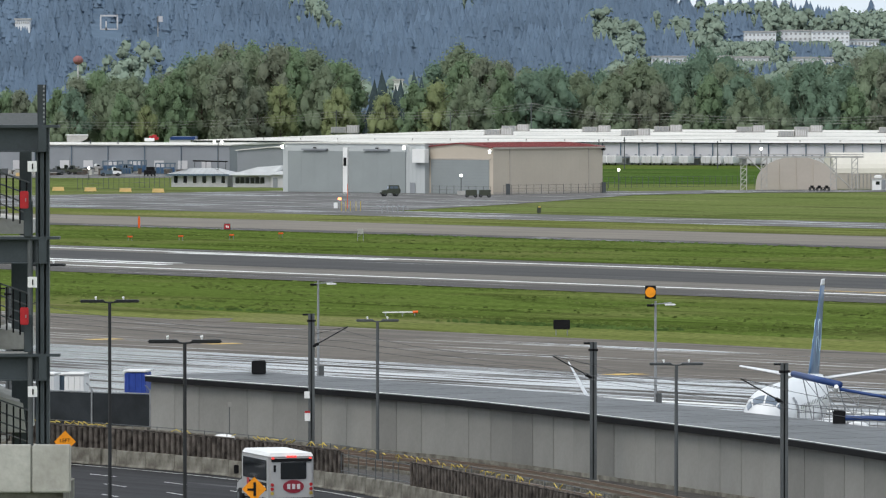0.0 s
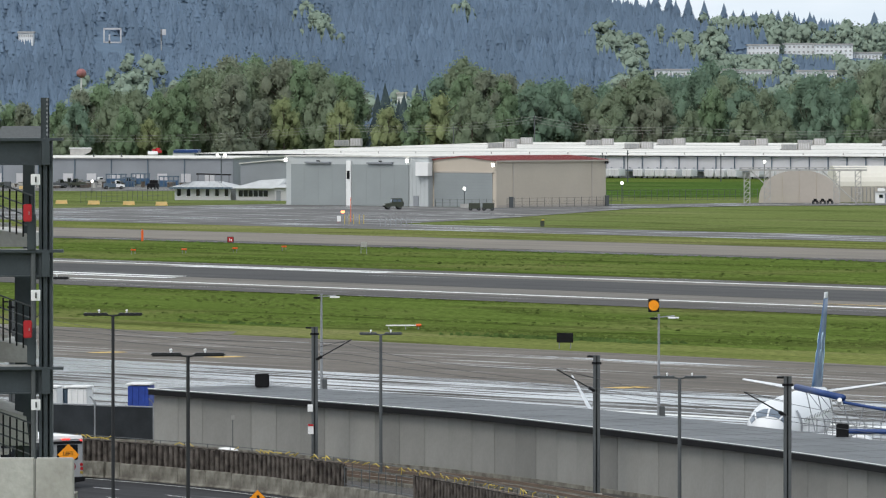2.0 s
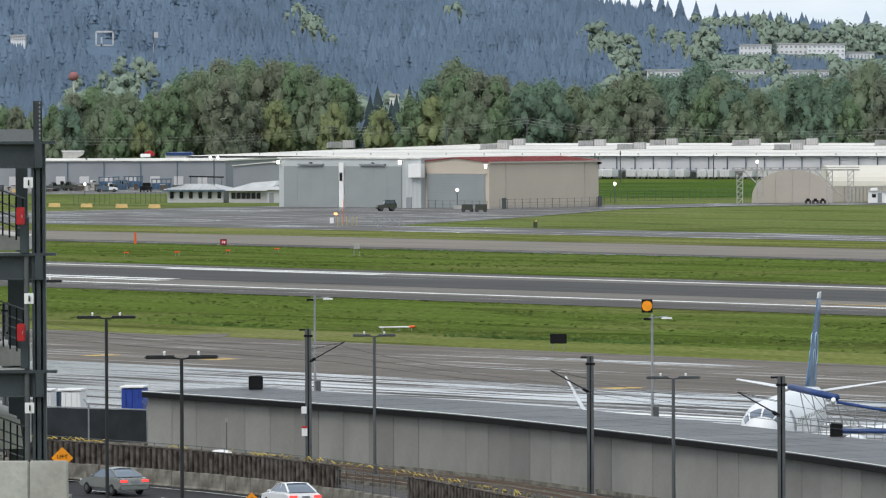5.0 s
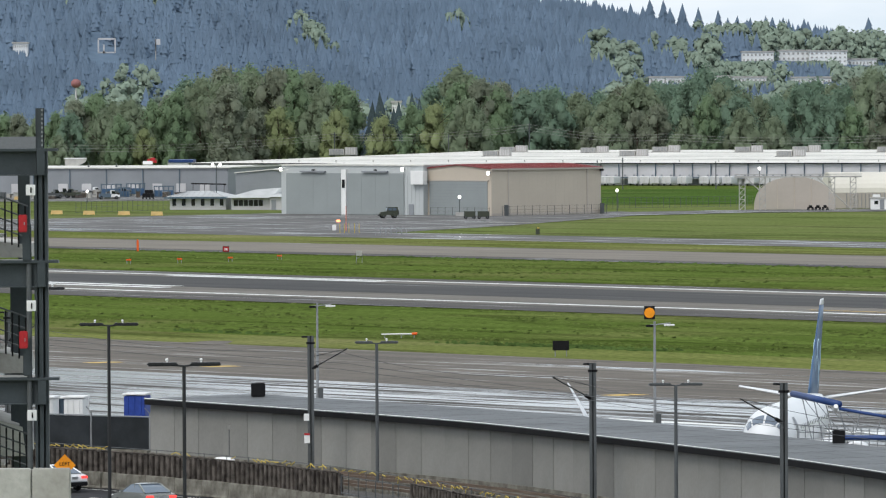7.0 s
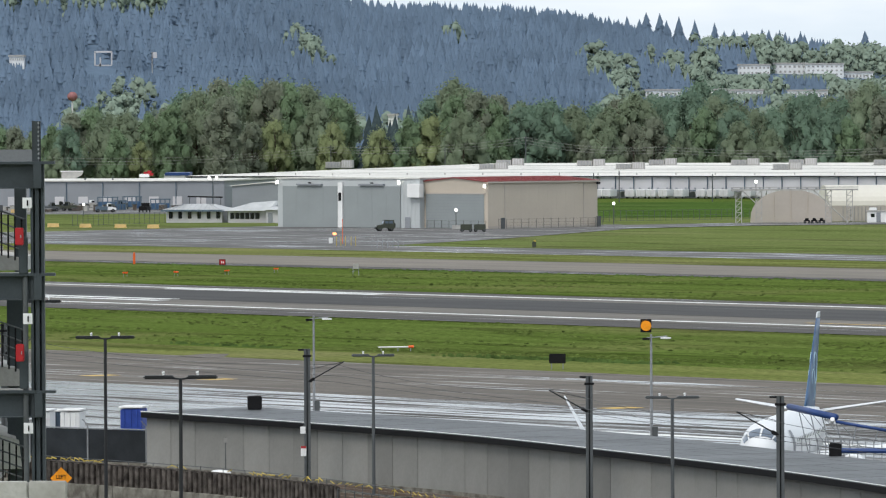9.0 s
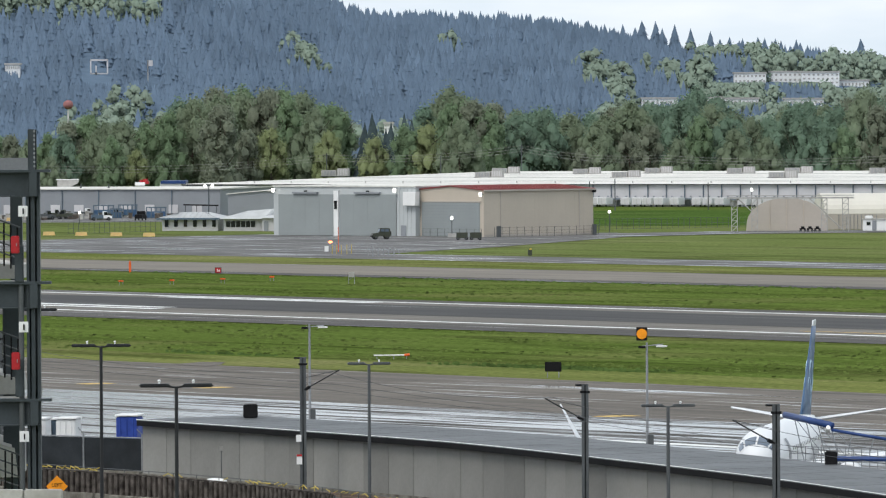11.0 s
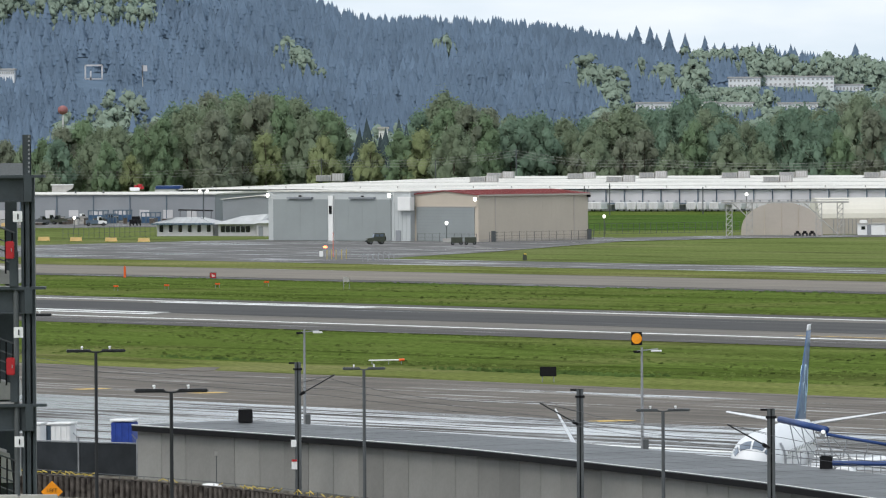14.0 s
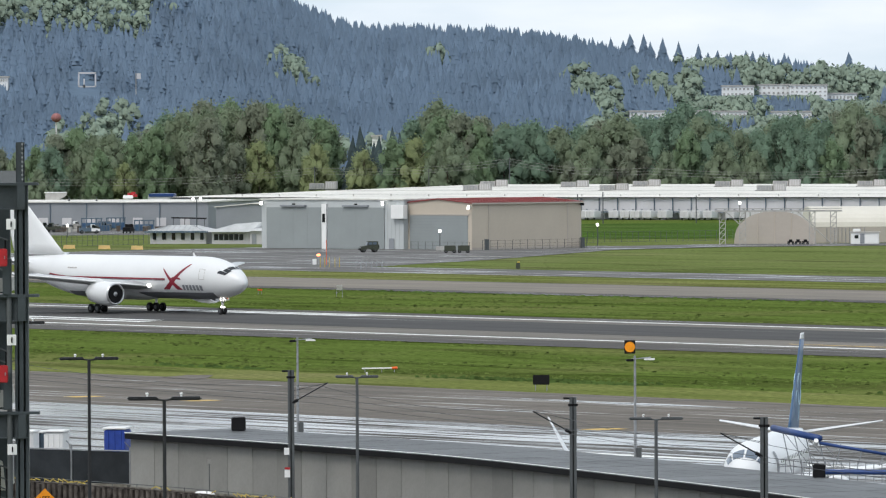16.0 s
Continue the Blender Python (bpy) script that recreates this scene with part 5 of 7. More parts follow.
def wires():
    th = thing("contact_wire", Matrix.Identity(4), "thin dark overhead wires of the light railway", "wires")
    for off, dz in ((1.6, 6.0), (1.6, 7.0), (2.2, 6.3)):
        pts = [Vector((-27.5 + off, 417, dz + 1.15)), Vector((-7.47 + off, 374, dz + 1.15)), Vector((7.85 - off, 344.2, dz + 0.9)), Vector((16.12 - off, 311, dz + 1.0)), Vector((28, 269, dz + 1.0))]
        run = [pts[0]]
        for a, b in zip(pts, pts[1:]):
            run += [a.lerp(b, k / 8) - Vector((0, 0, (0.5 if dz > 6.5 else 0.06) * k / 2 * (1 - k / 8))) for k in range(1, 9)]
        part("wire", cable(run, 0.012, 4), POLE_BLACK, th)


wires()


def apron_mast(x, y, h, sign):
    th = thing("apron_mast", pose(x, y, 0), "slim grey apron light mast", "light mast", "masts on the apron")
    part("pole", rod(bmesh.new(), (0, 0, 0), (0, 0, h), 0.11, 10, 0.08), STEEL, th)
    part("cabinet", boxes(((0.25, 0, 0.45), (0.36, 0.4, 0.8)), bev=0.03), POLE_GREY, th)
    part("arm", rods(((-0.3, 0, h - 0.25), (1.1, 0, h - 0.12), 0.04)), STEEL, th)
    lamp = part("floodlight", boxes(((-0.35, -0.1, h - 0.3), (0.5, 0.35, 0.16)), bev=0.03), BLACK, th)
    part("floodlight", boxes(((1.0, -0.1, h - 0.25), (0.75, 0.3, 0.12)), bev=0.03), WHITE, th, "pale lamp head")
    if sign:
        p = part("sign_board", boxes(((-0.35, -0.1, h + 0.6), (0.75, 0.06, 0.92)), bev=0.02), BLACK, th, "black board with an amber disc")
        bm = rod(bmesh.new(), (-0.35, -0.17, h + 0.6), (-0.35, -0.13, h + 0.6), 0.36, 20)
        part("disc", bm, ORANGE, p, "amber disc")
    return th


apron_mast(14.57, 453, 7.17, True)
apron_mast(-9.39, 497, 7.26, False)


# ---- aircraft ----
class Hull:
    """A fuselage along -x from the nose tip; phi runs from the crown down the right side."""

    def __init__(self, length, w, h, zc, nose, tail):
        self.L, self.w, self.h, self.zc, self.nose, self.tail = length, w / 2, h / 2, zc, nose, tail

    def at(self, s, phi, off=0.0):
        k, dz = 1.0, 0.0
        if s < self.nose:
            q = s / self.nose
            k = (1 - (1 - q) ** 2.1) ** 0.56
            dz = -self.h * 0.22 * (1 - q) ** 1.7
        elif s > self.L - self.tail:
            q = (s - (self.L - self.tail)) / self.tail
            k = 1 - 0.93 * q ** 1.45
            dz = self.h * 0.70 * q ** 1.35
        k = max(k, 0.02)
        return (-s, -math.sin(phi) * (self.w * k + off), self.zc + dz + math.cos(phi) * (self.h * k + off))

    def skin(self):
        ss = [0.0, *[self.nose * q for q in (0.02, 0.06, 0.12, 0.2, 0.3, 0.42, 0.56, 0.72, 0.88, 1.0)]]
        ss += [self.nose + (self.L - self.tail - self.nose) * k / 8 for k in range(1, 9)] + [self.L - self.tail + self.tail * k / 10 for k in range(1, 11)]
        return loft([[self.at(s, 2 * math.pi * i / 40) for i in range(40)] for s in ss])

    def patch(self, corners, off=0.015, n=6):
        """A four-cornered patch (s, degrees) laid on the skin, with a little depth."""
        bm = bmesh.new()
        c = [Vector(p) for p in corners]
        g = [[None] * (n + 1) for _ in range(n + 1)]
        for i in range(n + 1):
            for j in range(n + 1):
                u, v = i / n, j / n
                p = (c[0] * (1 - u) + c[1] * u) * (1 - v) + (c[3] * (1 - u) + c[2] * u) * v
                g[i][j] = bm.verts.new(self.at(p.x, radians(p.y), off))
        for i in range(n):
            for j in range(n):
                bm.faces.new((g[i][j], g[i + 1][j], g[i + 1][j + 1], g[i][j + 1]))
        bmesh.ops.recalc_face_normals(bm, faces=bm.faces[:])
        return bm


def foil(root, tip, rc, tc, thick, vertical=False):
    """A tapered wing from root to tip leading edge; chords rc and tc run aft."""
    rings = []
    for k in range(7):
        q = k / 6
        p = Vector(root).lerp(Vector(tip), q)
        c = rc + (tc - rc) * q
        ring = []
        for i in range(16):
            a = 2 * math.pi * i / 16
            x = -c * (0.5 - 0.5 * math.cos(a))
            t = thick * c * math.sin(a) * (0.5 + 0.5 * math.cos(a * 0.5) ** 2) * 0.5
            ring.append((p.x + x, p.y + (t if vertical else 0), p.z + (0 if vertical else t)))
        rings.append(ring)
    return loft(rings)


def tube(rows, seg=24):
    """A turned body along -x: rows of (x, radius, y, z)."""
    return loft([[(x, y + math.cos(2 * math.pi * i / seg) * r, z + math.sin(2 * math.pi * i / seg) * r) for i in range(seg)] for x, r, y, z in rows])


def wheel(parent, x, y, z, r, w):
    t = part("wheel", bmesh.new(), TYRE, parent)
    bm = loft([[(math.cos(a) * q, yy, math.sin(a) * q) for a in [2 * math.pi * i / 20 for i in range(20)]] for yy, q in ((-w / 2, r * 0.86), (-w / 2 + 0.06, r), (w / 2 - 0.06, r), (w / 2, r * 0.86))])
    bm.to_mesh(t.data)
    bm.free()
    t.location = (x, y, z)
    h = part("hub", rods(((0, -w / 2 - 0.01, 0), (0, w / 2 + 0.01, 0), r * 0.5), seg=12), POLE_GREY, t)
    return t


def gear(th, x, y, z_top, r, axles, spread, w):
    g = part("landing_gear", rods(((x, y, z_top), (x, y, r), 0.17), ((x + 0.9, y, z_top), (x, y, r + 0.7), 0.08), seg=8), METAL, th, "metal landing gear leg")
    for ax in axles:
        for s in (-spread, spread):
            wheel(g, x + ax, y + s, r, r, w)
    if len(axles) > 1:
        part("bogie_beam", boxes(((x, y, r), (axles[0] - axles[-1], 0.22, 0.25))), METAL, g)
    return g


JET_WHITE = mat("aircraft_white", (0.69, 0.695, 0.70), 0.28, vary=0.03, size=6, spec=0.45, grain=0.01)
JET_GREY = mat("aircraft_grey", (0.20, 0.21, 0.23), 0.4, vary=0.08, size=4)
JET_WING = mat("wing_grey", (0.46, 0.47, 0.48), 0.35, vary=0.08, size=5, grain=0.02)
JET_BELLY = mat("belly_grey", (0.14, 0.145, 0.16), 0.4, vary=0.1, size=4)
JET_RED = mat("aircraft_dark_red", (0.24, 0.022, 0.038), 0.35)
JET_BLUE = mat("tail_blue", (0.030, 0.075, 0.17), 0.4, second=(0.085, 0.16, 0.25), size=1.1)
TAIL_PALE = mat("tail_pale_blue", (0.42, 0.58, 0.66), 0.4)


def freighter():
    th = thing("cargo_jet", Matrix.Identity(4), "white twin-engine cargo jet with red stripe rolling on the runway", "airplane")
    h = Hull(52.2, 5.03, 5.41, 4.62, 8.5, 17)
    part("fuselage", h.skin(), JET_WHITE, th, smooth=True)
    part("belly", h.patch(((4.6, 132), (36, 138), (36, 222), (4.6, 228)), 0.035, 28), JET_BELLY, th, "dark grey belly")
    part("wing_fairing", tube([(-16, 0.2, 0, 3.2), (-18, 1.6, 0, 3.5), (-21, 2.15, 0, 3.75), (-26, 2.2, 0, 3.8), (-30, 1.9, 0, 3.9), (-33, 0.3, 0, 3.9)]), JET_WHITE, th, smooth=True)
    for s in (-1, 1):
        part("wing", foil((-17.4, s * 2.0, 3.5), (-31.8, s * 23.6, 5.9), 10.2, 2.4, 0.13), JET_WING, th, "grey-topped swept wing", smooth=True)
        part("slat", foil((-17.1, s * 2.2, 3.45), (-31.5, s * 23.4, 5.85), 1.3, 0.5, 0.32), JET_WHITE, th, smooth=True)
        for y, x in ((6.5, -27.8), (12.0, -29.4), (17.0, -31.8)):
            part("flap_fairing", tube([(x + 2.2, 0.05, s * y, 3.55 + 0.12 * y), (x + 1.0, 0.32, s * y, 3.35 + 0.12 * y), (x - 1.6, 0.25, s * y, 3.25 + 0.12 * y), (x - 3.0, 0.04, s * y, 3.45 + 0.12 * y)], 12), JET_WHITE, th, smooth=True)
        part("stabilizer", foil((-45.4, s * 0.8, 6.1), (-51.6, s * 9.3, 7.2), 5.4, 1.7, 0.11), JET_WHITE, th, smooth=True)
        e = part("engine", tube([(-17.20, 1.18, s * 7.9, 2.55), (-17.05, 1.30, s * 7.9, 2.55), (-17.30, 1.42, s * 7.9, 2.55), (-18.40, 1.52, s * 7.9, 2.55), (-20.20, 1.45, s * 7.9, 2.6), (-22.00, 1.12, s * 7.9, 2.65), (-22.10, 0.8, s * 7.9, 2.65)], 32), JET_WHITE, th, "white engine nacelle", smooth=True)
        part("intake", tube([(-17.16, 1.16, s * 7.9, 2.55), (-17.10, 1.14, s * 7.9, 2.55)], 32), BLACK, e, "dark fan intake")
        part("lip", loft([[(-17.10 + q, s * 7.9 + math.cos(2 * math.pi * i / 32) * r, 2.55 + math.sin(2 * math.pi * i / 32) * r) for i in range(32)] for q, r in ((0.03, 1.16), (0.10, 1.24), (0.08, 1.33), (-0.12, 1.40))], caps=False), METAL, e, "polished intake lip", smooth=True)
        part("spinner", tube([(-16.90, 0.04, s * 7.9, 2.55), (-17.10, 0.3, s * 7.9, 2.55)], 16), STEEL, e)
        part("exhaust_cone", tube([(-22.00, 0.8, s * 7.9, 2.65), (-23.40, 0.25, s * 7.9, 2.7)], 20), METAL, e, smooth=True)
        part("pylon", foil((-18.20, s * 7.9, 3.7), (-20.60, s * 7.9, 4.5), 4.6, 4.0, 0.10, True), JET_WHITE, th)
        gear(th, -25.6, s * 4.65, 3.4, 0.57, (0.75, -0.75), 0.5, 0.42)
    part("fin", foil((-39.4, 0, 7.2), (-50.8, 0, 15.9), 11.6, 3.6, 0.10, True), JET_WHITE, th, "white tail fin", smooth=True)
    g = gear(th, -4.9, 0, 2.6, 0.46, (0.0,), 0.3, 0.3)
    for z, r in ((1.9, 0.20), (0.95, 0.13)):
        part("taxi_light", rods(((-4.6, 0, z), (-4.5, 0, z), r), ((-4.6, -0.42, z + 0.05), (-4.5, -0.42, z + 0.05), r), seg=12), LAMP_GLOW, g, "lit white taxi light")
    part("turn_light", rods(((-4.5, 0.3, 2.25), (-4.4, 0.3, 2.25), 0.16), seg=12), AMBER_GLOW, g, "warm lit lamp")
    part("gear_door", boxes(((-4.9, -0.5, 2.05), (1.5, 0.06, 0.5)), ((-4.9, 0.5, 2.05), (1.5, 0.06, 0.5))), JET_WHITE, th)
    for s0, s1, a0, a1 in ((1.72, 2.6, 34, 52), (2.0, 3.3, 53.5, 66), (1.65, 2.35, 2, 32.5)):
        for sg in (1, -1):
            part("windshield", h.patch(((s0, sg * a0), (s1, sg * a0), (s1 + 0.25, sg * a1), (s0 + 0.3, sg * a1)), 0.02), GLASS, th, "dark cockpit window", smooth=True)
    part("cheat_line", h.patch(((13.8, 92), (40, 91), (40, 95.5), (13.8, 96.0)), 0.02, 18), JET_RED, th, "dark red stripe along the side")
    part("cheat_line", h.patch(((13.8, 96.2), (40, 95.7), (40, 97.6), (13.8, 98.4)), 0.022, 18), JET_BELLY, th, "dark edge under the red stripe")
    part("landing_light", rods(((-17.0, -2.75, 3.55), (-16.9, -2.8, 3.55), 0.26), seg=12), LAMP_GLOW, th, "lit landing light in the wing root")
    # two crossing red strokes and a dark line of marks, the carrier's emblem as plain shapes
    for c in (((8.6, 50), (9.0, 50), (14.6, 124), (13.3, 124)), ((14.2, 66), (14.5, 65), (11.6, 124), (10.4, 124)), ((10.6, 90), (12.2, 88), (12.6, 93), (10.4, 95))):
        part("emblem_stroke", h.patch(c, 0.03, 10), JET_RED, th, "dark red curved emblem stroke")
    for k in range(6):
        s = 10.3 - 0.72 * k
        part("marking_bar", h.patch(((s, 109), (s - 0.5, 109), (s - 0.5, 125), (s, 125)), 0.025), JET_GREY, th)
    for a in (((5.6, 62), (5.66, 62), (5.66, 92), (5.6, 92)), ((6.6, 62), (6.66, 62), (6.66, 92), (6.6, 92)), ((5.6, 62), (6.66, 62), (6.66, 63), (5.6, 63)), ((5.6, 91), (6.66, 91), (6.66, 92), (5.6, 92))):
        part("door_outline", h.patch(a, 0.02), HVAC, th)
    part("antenna", foil((-10.5, 0, 7.3), (-10.9, 0, 7.75), 0.5, 0.3, 0.1, True), JET_WHITE, th)
    part("registration_bar", h.patch(((33.5, 66), (35.6, 66), (35.6, 70), (33.5, 70)), 0.02), HVAC, th)
    return th


def commuter():
    th = thing("parked_jet", Matrix.Identity(4), "white regional jet with blue tail parked nose to the terminal", "airplane")
    h = Hull(30.0, 3.05, 3.3, 2.95, 4.6, 10)
    part("fuselage", h.skin(), JET_WHITE, th, smooth=True)
    for s0, s1, a0, a1 in ((1.15, 2.10, 3, 37), (1.3, 2.25, 42, 60)):
        for sg in (1, -1):
            part("windshield", h.patch(((s0, sg * a0), (s1, sg * a0), (s1 + 0.1, sg * a1), (s0 + 0.15, sg * a1)), 0.02), CABIN_GLASS, th, "cockpit window", smooth=True)
    part("passenger_door", h.patch(((4.5, -52), (5.5, -52), (5.5, -105), (4.5, -105)), 0.02), JET_GREY, th, "open dark passenger door")
    for k in range(18):
        for sg in (1, -1):
            part("cabin_window", h.patch(((6.6 + 0.8 * k, sg * 72), (6.9 + 0.8 * k, sg * 72), (6.9 + 0.8 * k, sg * 80), (6.6 + 0.8 * k, sg * 80)), 0.015, 2), GLASS, th)
    for s in (-1, 1):
        part("wing", foil((-10.2, s * 1.0, 2.0), (-17.5, s * 12.9, 3.3), 5.6, 1.6, 0.12), JET_WHITE, th, "white swept wing", smooth=True)
        part("winglet", foil((-17.6, s * 12.8, 3.3), (-19.2, s * 14.1, 5.3), 1.5, 0.6, 0.12), JET_WHITE, th, "white upturned winglet", smooth=True)
        part("stabilizer", foil((-26.0, s * 0.5, 4.1), (-29.2, s * 5.0, 4.7), 3.0, 1.3, 0.10), JET_WHITE, th, smooth=True)
        e = part("engine", tube([(-9.6, 0.66, s * 4.3, 1.5), (-9.5, 0.75, s * 4.3, 1.5), (-10.4, 0.86, s * 4.3, 1.5), (-12.2, 0.75, s * 4.3, 1.5), (-13.0, 0.5, s * 4.3, 1.5)], 24), JET_WHITE, th, smooth=True)
        gear(th, -14.2, s * 2.6, 2.0, 0.48, (0.0,), 0.3, 0.3)
    part("fin", foil((-23.0, 0, 4.3), (-29.6, 0, 9.8), 5.4, 2.0, 0.08, True), JET_BLUE, th, "blue patterned tail fin", smooth=True)
    part("fin_tip", foil((-29.45, 0, 9.7), (-29.8, 0, 10.05), 2.1, 1.8, 0.085, True), JET_WHITE, th, "white fin tip", smooth=True)
    for q, z in ((0.14, 0.0), (0.30, 0.0)):
        x, zz = -23.0 - 6.6 * q - 2.9, 4.3 + 6.2 * q + 0.55
        for sg in (-1, 1):
            bm = bmesh.new()
            for k in range(14):
                a, b = 2 * math.pi * k / 14, 2 * math.pi * (k + 1) / 14
                rod(bm, (x - 0.8 * math.cos(a), sg * 0.085, zz + 0.95 * math.sin(a)), (x - 0.8 * math.cos(b), sg * 0.085, zz + 0.95 * math.sin(b)), 0.06, 5)
            part("tail_ring", bm, TAIL_PALE, th, "pale ring of the tail pattern")
    gear(th, -3.6, 0, 1.5, 0.35, (0.0,), 0.2, 0.2)
    return th


jet = freighter()
parked = commuter()
nx, ny = 18.14, 376.0
tx, ty = 23.15, 405.0
parked.matrix_basis = pose(nx, ny, 0, 0, 0, math.degrees(math.atan2(ny - ty, nx - tx)))


# ---- boarding ramp beside the parked jet ----
def boarding():
    th = thing("boarding_ramp", Matrix.Identity(4), "covered boarding ramp with a blue canopy", "boarding ramp")
    A, B, C = Vector((19.73, 372.00, 5.71)), Vector((21.98, 366.00, 5.38)), Vector((26.80, 366.00, 4.28))
    bm = rod(bmesh.new(), A, B, 0.19, 10)
    part("canopy", bm, NAVY, th, "rolled dark blue canopy", smooth=True)
    part("canopy", rod(bmesh.new(), B - Vector((0, 0, 0.25)), C, 0.09, 8), NAVY, th, smooth=True)
    part("end_cap", rods((B + Vector((-0.2, -0.3, -0.1)), B + Vector((-0.2, 0.2, -0.35)), 0.13), seg=10), WHITE, th)
    F0, F1 = Vector((19.88, 370.00, 2.95)), Vector((26.51, 362.00, 3.05))
    d = F1 - F0
    part("deck", boxes((((F0 + F1) / 2 - Vector((0, 0, 0.1)), (d.length, 1.6, 0.14), math.degrees(math.atan2(d.y, d.x))))), STEEL, th, "grey metal deck")
    n = 16
    for k in range(n + 1):
        p = F0 + d * (k / n)
        part("post", rods((p, p + Vector((0, 0, 1.1)), 0.03)), STEEL, th)
    for z in (0.35, 0.7, 1.1):
        part("rail", rods((F0 + Vector((0, 0, z)), F1 + Vector((0, 0, z)), 0.025)), STEEL, th)
    part("lower_canopy", rod(bmesh.new(), Vector((22.14, 364.00, 3.63)), Vector((26.51, 362.00, 3.67)), 0.14, 8), NAVY, th)
    for q in (0.2, 0.45, 0.7, 0.98):
        p = A.lerp(B, q)
        part("strut", rods((p, Vector((p.x + 0.6, p.y, F0.z)), 0.03)), STEEL, th)
        part("stay", rods((p, Vector((p.x + 1.6, p.y, F0.z + 0.6)), 0.02)), STEEL, th)
    for q in (0.25, 0.5, 0.75):
        p = B.lerp(C, q)
        part("strut", rods((p, Vector((p.x - 0.3, p.y, F0.z + 0.9)), 0.03)), STEEL, th)
    for q in (0.05, 0.5, 0.95):
        p = F0 + d * q
        part("leg", rods(((p.x, p.y, 0), (p.x, p.y, p.z), 0.08)), STEEL, th)


boarding()


def roof_box(c, s, label):
    th = thing("roof_equipment", pose(*c), label, "roof equipment")
    part("casing", boxes(((0, 0, s[2] / 2), s), bev=0.05), BLACK, th)
    part("leg", boxes(((-s[0] * 0.35, 0, -0.15), (0.1, 0.5, 0.4))), STEEL, th)
    part("leg", boxes(((s[0] * 0.35, 0, -0.15), (0.1, 0.5, 0.4))), STEEL, th)


roof_box((-11.04, 396.00, 4.66), (0.85, 0.7, 0.8), "black equipment box on the dark roof")
roof_box((20.27, 338.00, 4.48), (0.62, 0.6, 0.85), "black equipment box on the dark roof")
mk = thing("guidance_board", pose(*(10.41, 579.54, 0.00)), "black backed board standing in the grass", "board")
part("panel", boxes(((0, 0, 0.95), (1.45, 0.25, 0.85)), bev=0.04), BLACK, mk)
for s in (-0.5, 0.5):
    part("leg", rods(((s, 0, 0), (s, 0, 0.6), 0.05)), STEEL, mk)


# ---- vehicles ----
def trailer(m):
    th = thing("parked_trailer", m, "white box trailer backed to the warehouse docks", "trailer", "trailers along the docks")
    part("body", boxes(((0, 0, 1.55), (2.5, 7.0, 1.9)), bev=0.05), WHITE, th)
    part("door_frame", boxes(((0, -3.53, 1.55), (2.3, 0.05, 1.7))), PALE_WALL, th)
    part("latch_bar", boxes(((0, -3.58, 1.5), (0.08, 0.05, 1.6))), HVAC, th)
    for sx in (-0.9, 0.9):
        wheel(th, sx, -2.2, 0.45, 0.45, 0.3).rotation_euler = (0, 0, math.pi / 2)
    return th


tr_rnd = random.Random(6)
tr_first, tr_s = None, 126.0
while tr_s < 250:
    tr_s += tr_rnd.choice((3.1, 3.3, 3.6, 4.6, 6.8))
    spot = pose(-72.65, 1885.0, 0, 0, 0, -27.62) @ pose(tr_s, -10.5 + tr_rnd.random(), 0, 0, 0, 27.6 * 0.4)
    if tr_first is None:
        tr_first = trailer(spot)
    else:
        copy_thing(tr_first, spot)


def extrude_y(profile, y0, y1, bev=0.0):
    bm = loft([[(x, y0, z) for x, z in profile], [(x, y1, z) for x, z in profile]])
    if bev:
        bmesh.ops.bevel(bm, geom=bm.edges[:], offset=bev, segments=2, affect="EDGES")
    return bm


